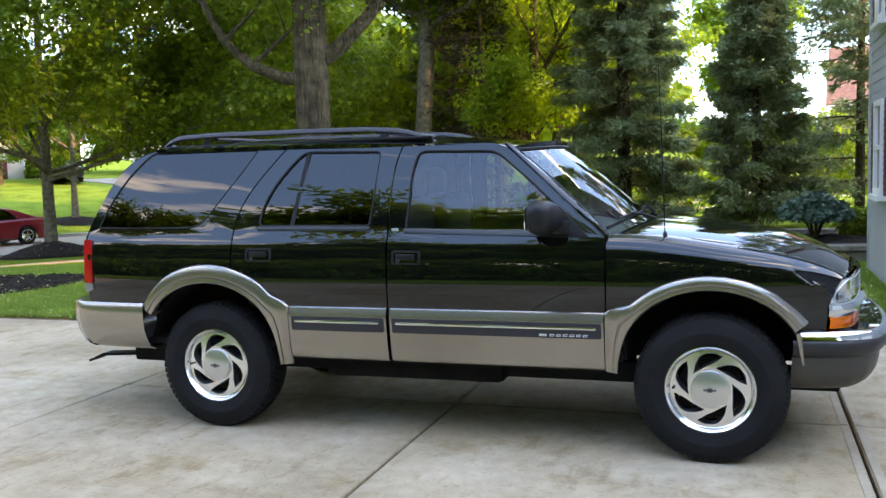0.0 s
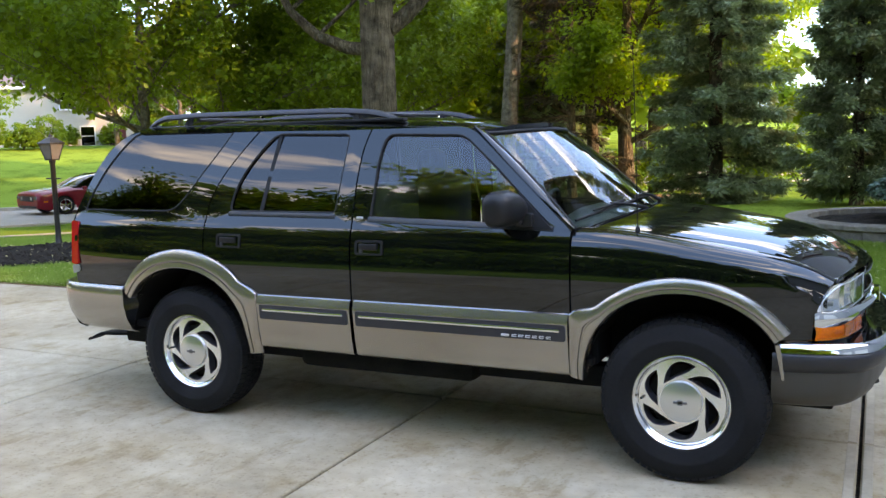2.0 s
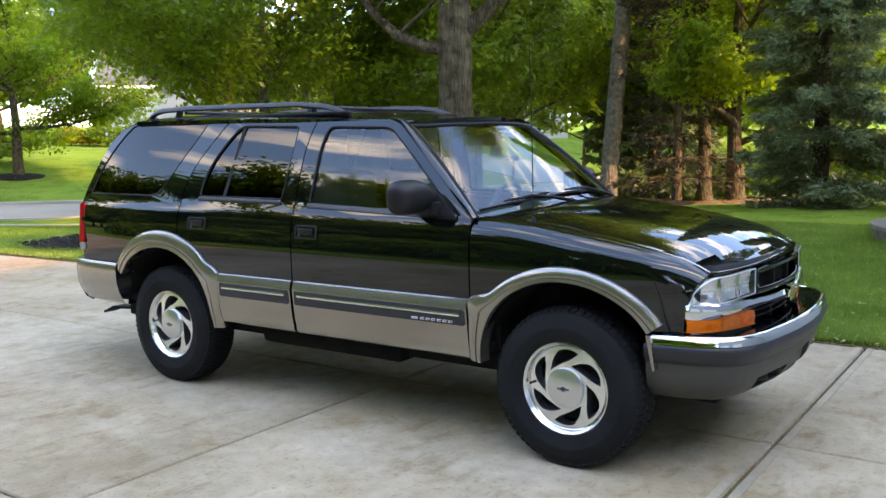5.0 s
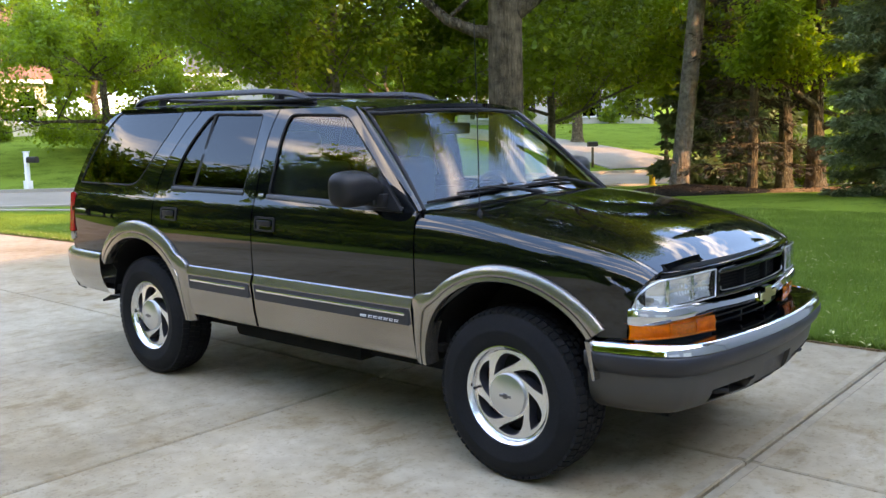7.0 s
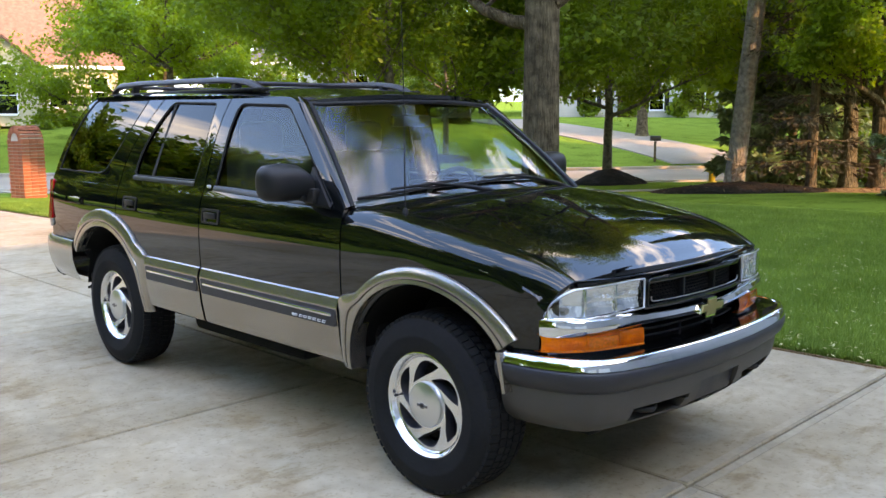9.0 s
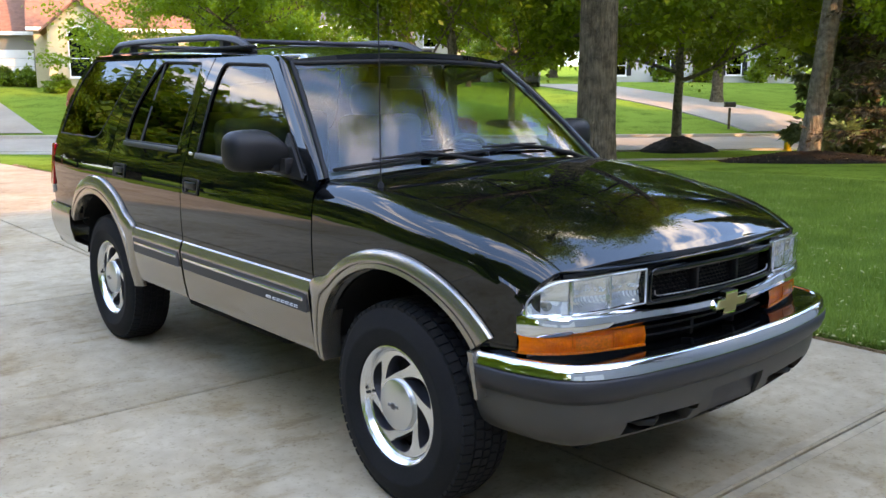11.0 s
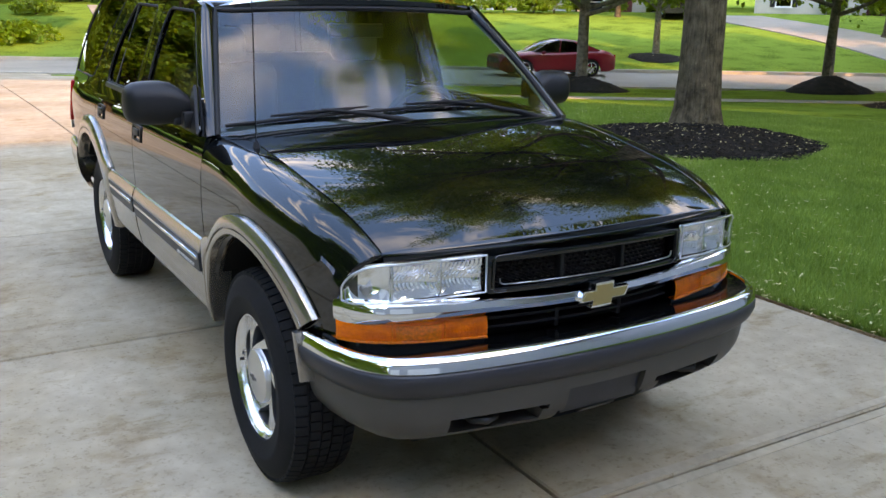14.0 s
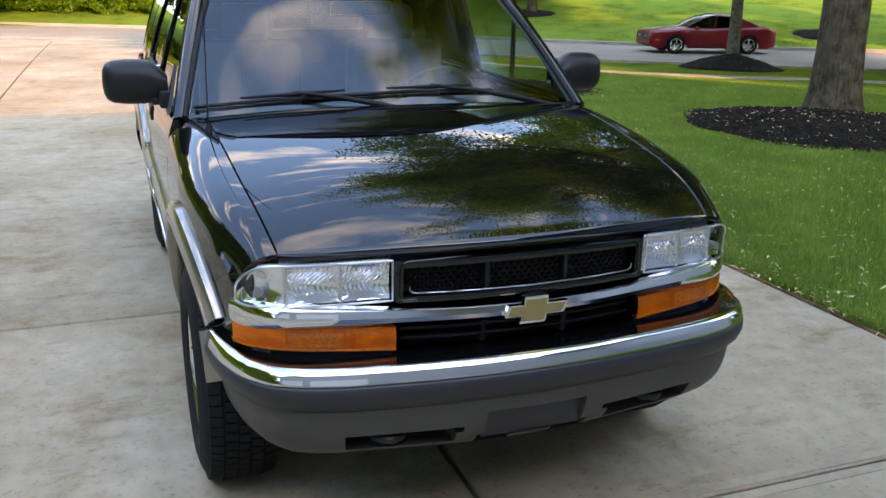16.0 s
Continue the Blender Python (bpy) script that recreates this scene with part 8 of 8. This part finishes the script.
        rows = [[(px, yy, gt(px) + 0.040 - 0.02 * abs(yy)) for yy in (-0.36, 0, 0.36)] for px in [lerp(mid0 + 0.02, mid1 - 0.02, k / 10) for k in range(11)]]
        grid_faces(bm, rows)
        part("roof_stripe", bm, SILVER_STRIPE, t, "pale stripe on the roof", angle=60)
        for sy_ in (-1, 1):
            bm = bmesh.new()
            hw = width / 2
            rows = [[(-1.72, sy_ * hw * 0.90, 0.97), (-1.12, sy_ * hw * 0.79, 1.235), (-0.72, sy_ * hw * 0.735, 1.33)], [(-1.02, sy_ * hw * 0.905, 0.96), (-0.80, sy_ * hw * 0.80, 1.20), (-0.62, sy_ * hw * 0.74, 1.335)]]
            grid_faces(bm, rows)
            part("rear_pillar", bm, paint, t, angle=60)
            bm = bmesh.new()
            lathe(bm, [(0.0, 0.02), (0.05, 0.02), (0.065, 0.0)], 16, "y", (0, 0, 0))
            for v in bm.verts:
                v.co = Vector((length / 2 + v.co.y + 0.008, sy_ * 0.40 + v.co.x, 0.61 + v.co.z))
            part("fog_lamp", bm, LAMP_PANE, t, "round lamp in the grille")
            bm = bmesh.new()
            ys_ = sorted((sy_ * (hw - 0.03), sy_ * (hw + 0.004)))
            box(bm, (length / 2 - 0.36, ys_[0], 0.47), (length / 2 - 0.20, ys_[1], 0.53), 0.006)
            part("side_marker", bm, AMBER_DEEP, t, "amber side marker")
    return t


far_car(-24.95, 20.25, 33.4 + 23 + 180 + 17, 4.77, 1.88, 1.40, RED_PAINT, "dark red coupe with a pale bonnet stripe by the kerb", "coupe",
        [(-2.385, 0.80), (-2.1, 0.96), (-1.6, 1.00), (-0.8, 0.97), (0.4, 0.94), (0.95, 0.95), (1.6, 0.90), (2.1, 0.85), (2.30, 0.81), (2.385, 0.76)],
        [(-1.75, 1.0), (-1.1, 1.26), (-0.5, 1.38), (0.0, 1.385), (0.35, 1.30), (1.02, 0.96)], True)
far_car(-39.5, 41.0, 140, 5.2, 1.95, 1.8, mat("dark_green_paint", (0.012, 0.018, 0.016), 0.2, coat=1.0), "dark green pickup parked on a drive across the street", "pickup",
        [(-2.6, 0.98), (-1.9, 1.05), (-0.8, 1.06), (0.3, 1.08), (0.9, 1.12), (1.7, 1.08), (2.3, 1.02), (2.6, 0.85)],
        [(-0.75, 1.06), (-0.55, 1.55), (0.0, 1.78), (0.5, 1.76), (0.75, 1.55), (1.15, 1.12)], False, 0.38, (1.7, -1.6))


# ---- lawn: blades, seeds and petals ----
def blades(name, count, x0, x1, y0, y1, size, seed, label, avoid=()):
    nr = np.random.default_rng(seed)
    x, y = nr.uniform(x0, x1, count), y0 + (y1 - y0) * nr.random(count) ** 1.9
    keep = np.ones(count, bool)
    for ax, ay, ar in avoid:
        keep &= (x - ax) ** 2 + (y - ay) ** 2 > ar * ar
    x, y = x[keep], y[keep]
    n = len(x)
    z = np.array([ground_z(a, b) for a, b in zip(x, y)]) + 0.006
    h = size * (0.55 + 0.9 * nr.random(n))
    a = nr.uniform(0, 2 * np.pi, n)
    lean = nr.uniform(0.0, 0.75, n) * h
    la = nr.uniform(0, 2 * np.pi, n)
    w = 0.0042 + 0.0033 * nr.random(n)
    base = np.stack([x, y, z], 1)
    side = np.stack([np.cos(a) * w, np.sin(a) * w, 0 * a], 1)
    tip = base + np.stack([np.cos(la) * lean, np.sin(la) * lean, h], 1)
    verts = np.stack([base - side, base + side, tip], 1).reshape(-1, 3)
    me = bpy.data.meshes.new(name)
    me.vertices.add(3 * n)
    me.vertices.foreach_set("co", verts.ravel())
    me.loops.add(3 * n)
    me.loops.foreach_set("vertex_index", np.arange(3 * n, dtype=np.int32))
    me.polygons.add(n)
    me.polygons.foreach_set("loop_start", np.arange(0, 3 * n, 3, dtype=np.int32))
    me.materials.append(BLADE)
    me.update(calc_edges=True)
    return tagged(new(name, me), label, "grass", kind="stuff")


beds = [(-3.95, 6.60, 1.52), (-8.9, 4.5, 1.65), (2.5, 9.6, 1.6)]
blades("grass", 420000, -6.5, 2.95, 2.29, 11.0, 0.044, 1, "short green lawn grass beside the drive", beds)
blades("grass", 120000, -14.0, -6.4, 2.29, 11.0, 0.050, 2, "short green lawn grass further down the drive", beds)


def litter(count, seed):
    rng = random.Random(seed)
    verts, faces = [], []
    for _ in range(count):
        x, y = rng.uniform(-11, 3), 2.25 + abs(rng.gauss(0, 3.2))
        if rng.random() < 0.25:
            y = rng.uniform(2.22, 2.5)
        z = ground_z(x, y) + rng.uniform(0.03, 0.05)
        L, a = rng.uniform(0.008, 0.026), rng.uniform(0, 6.3)
        d, w = Vector((math.cos(a), math.sin(a), rng.uniform(-0.4, 0.4))) * L, Vector((-math.sin(a), math.cos(a), rng.uniform(-0.3, 0.3))) * L * 0.27
        p = Vector((x, y, z))
        b = len(verts)
        up = Vector((0, 0, 0.004))
        verts += [p - d, p + w + up, p + d, p - w + up]
        faces.append((b, b + 1, b + 2, b + 3))
    tagged(mesh_ob("fallen_petals", verts, faces, FALLEN, None), "pale dry seeds and petals strewn over the grass", "petals", kind="stuff")


litter(5200, 5)
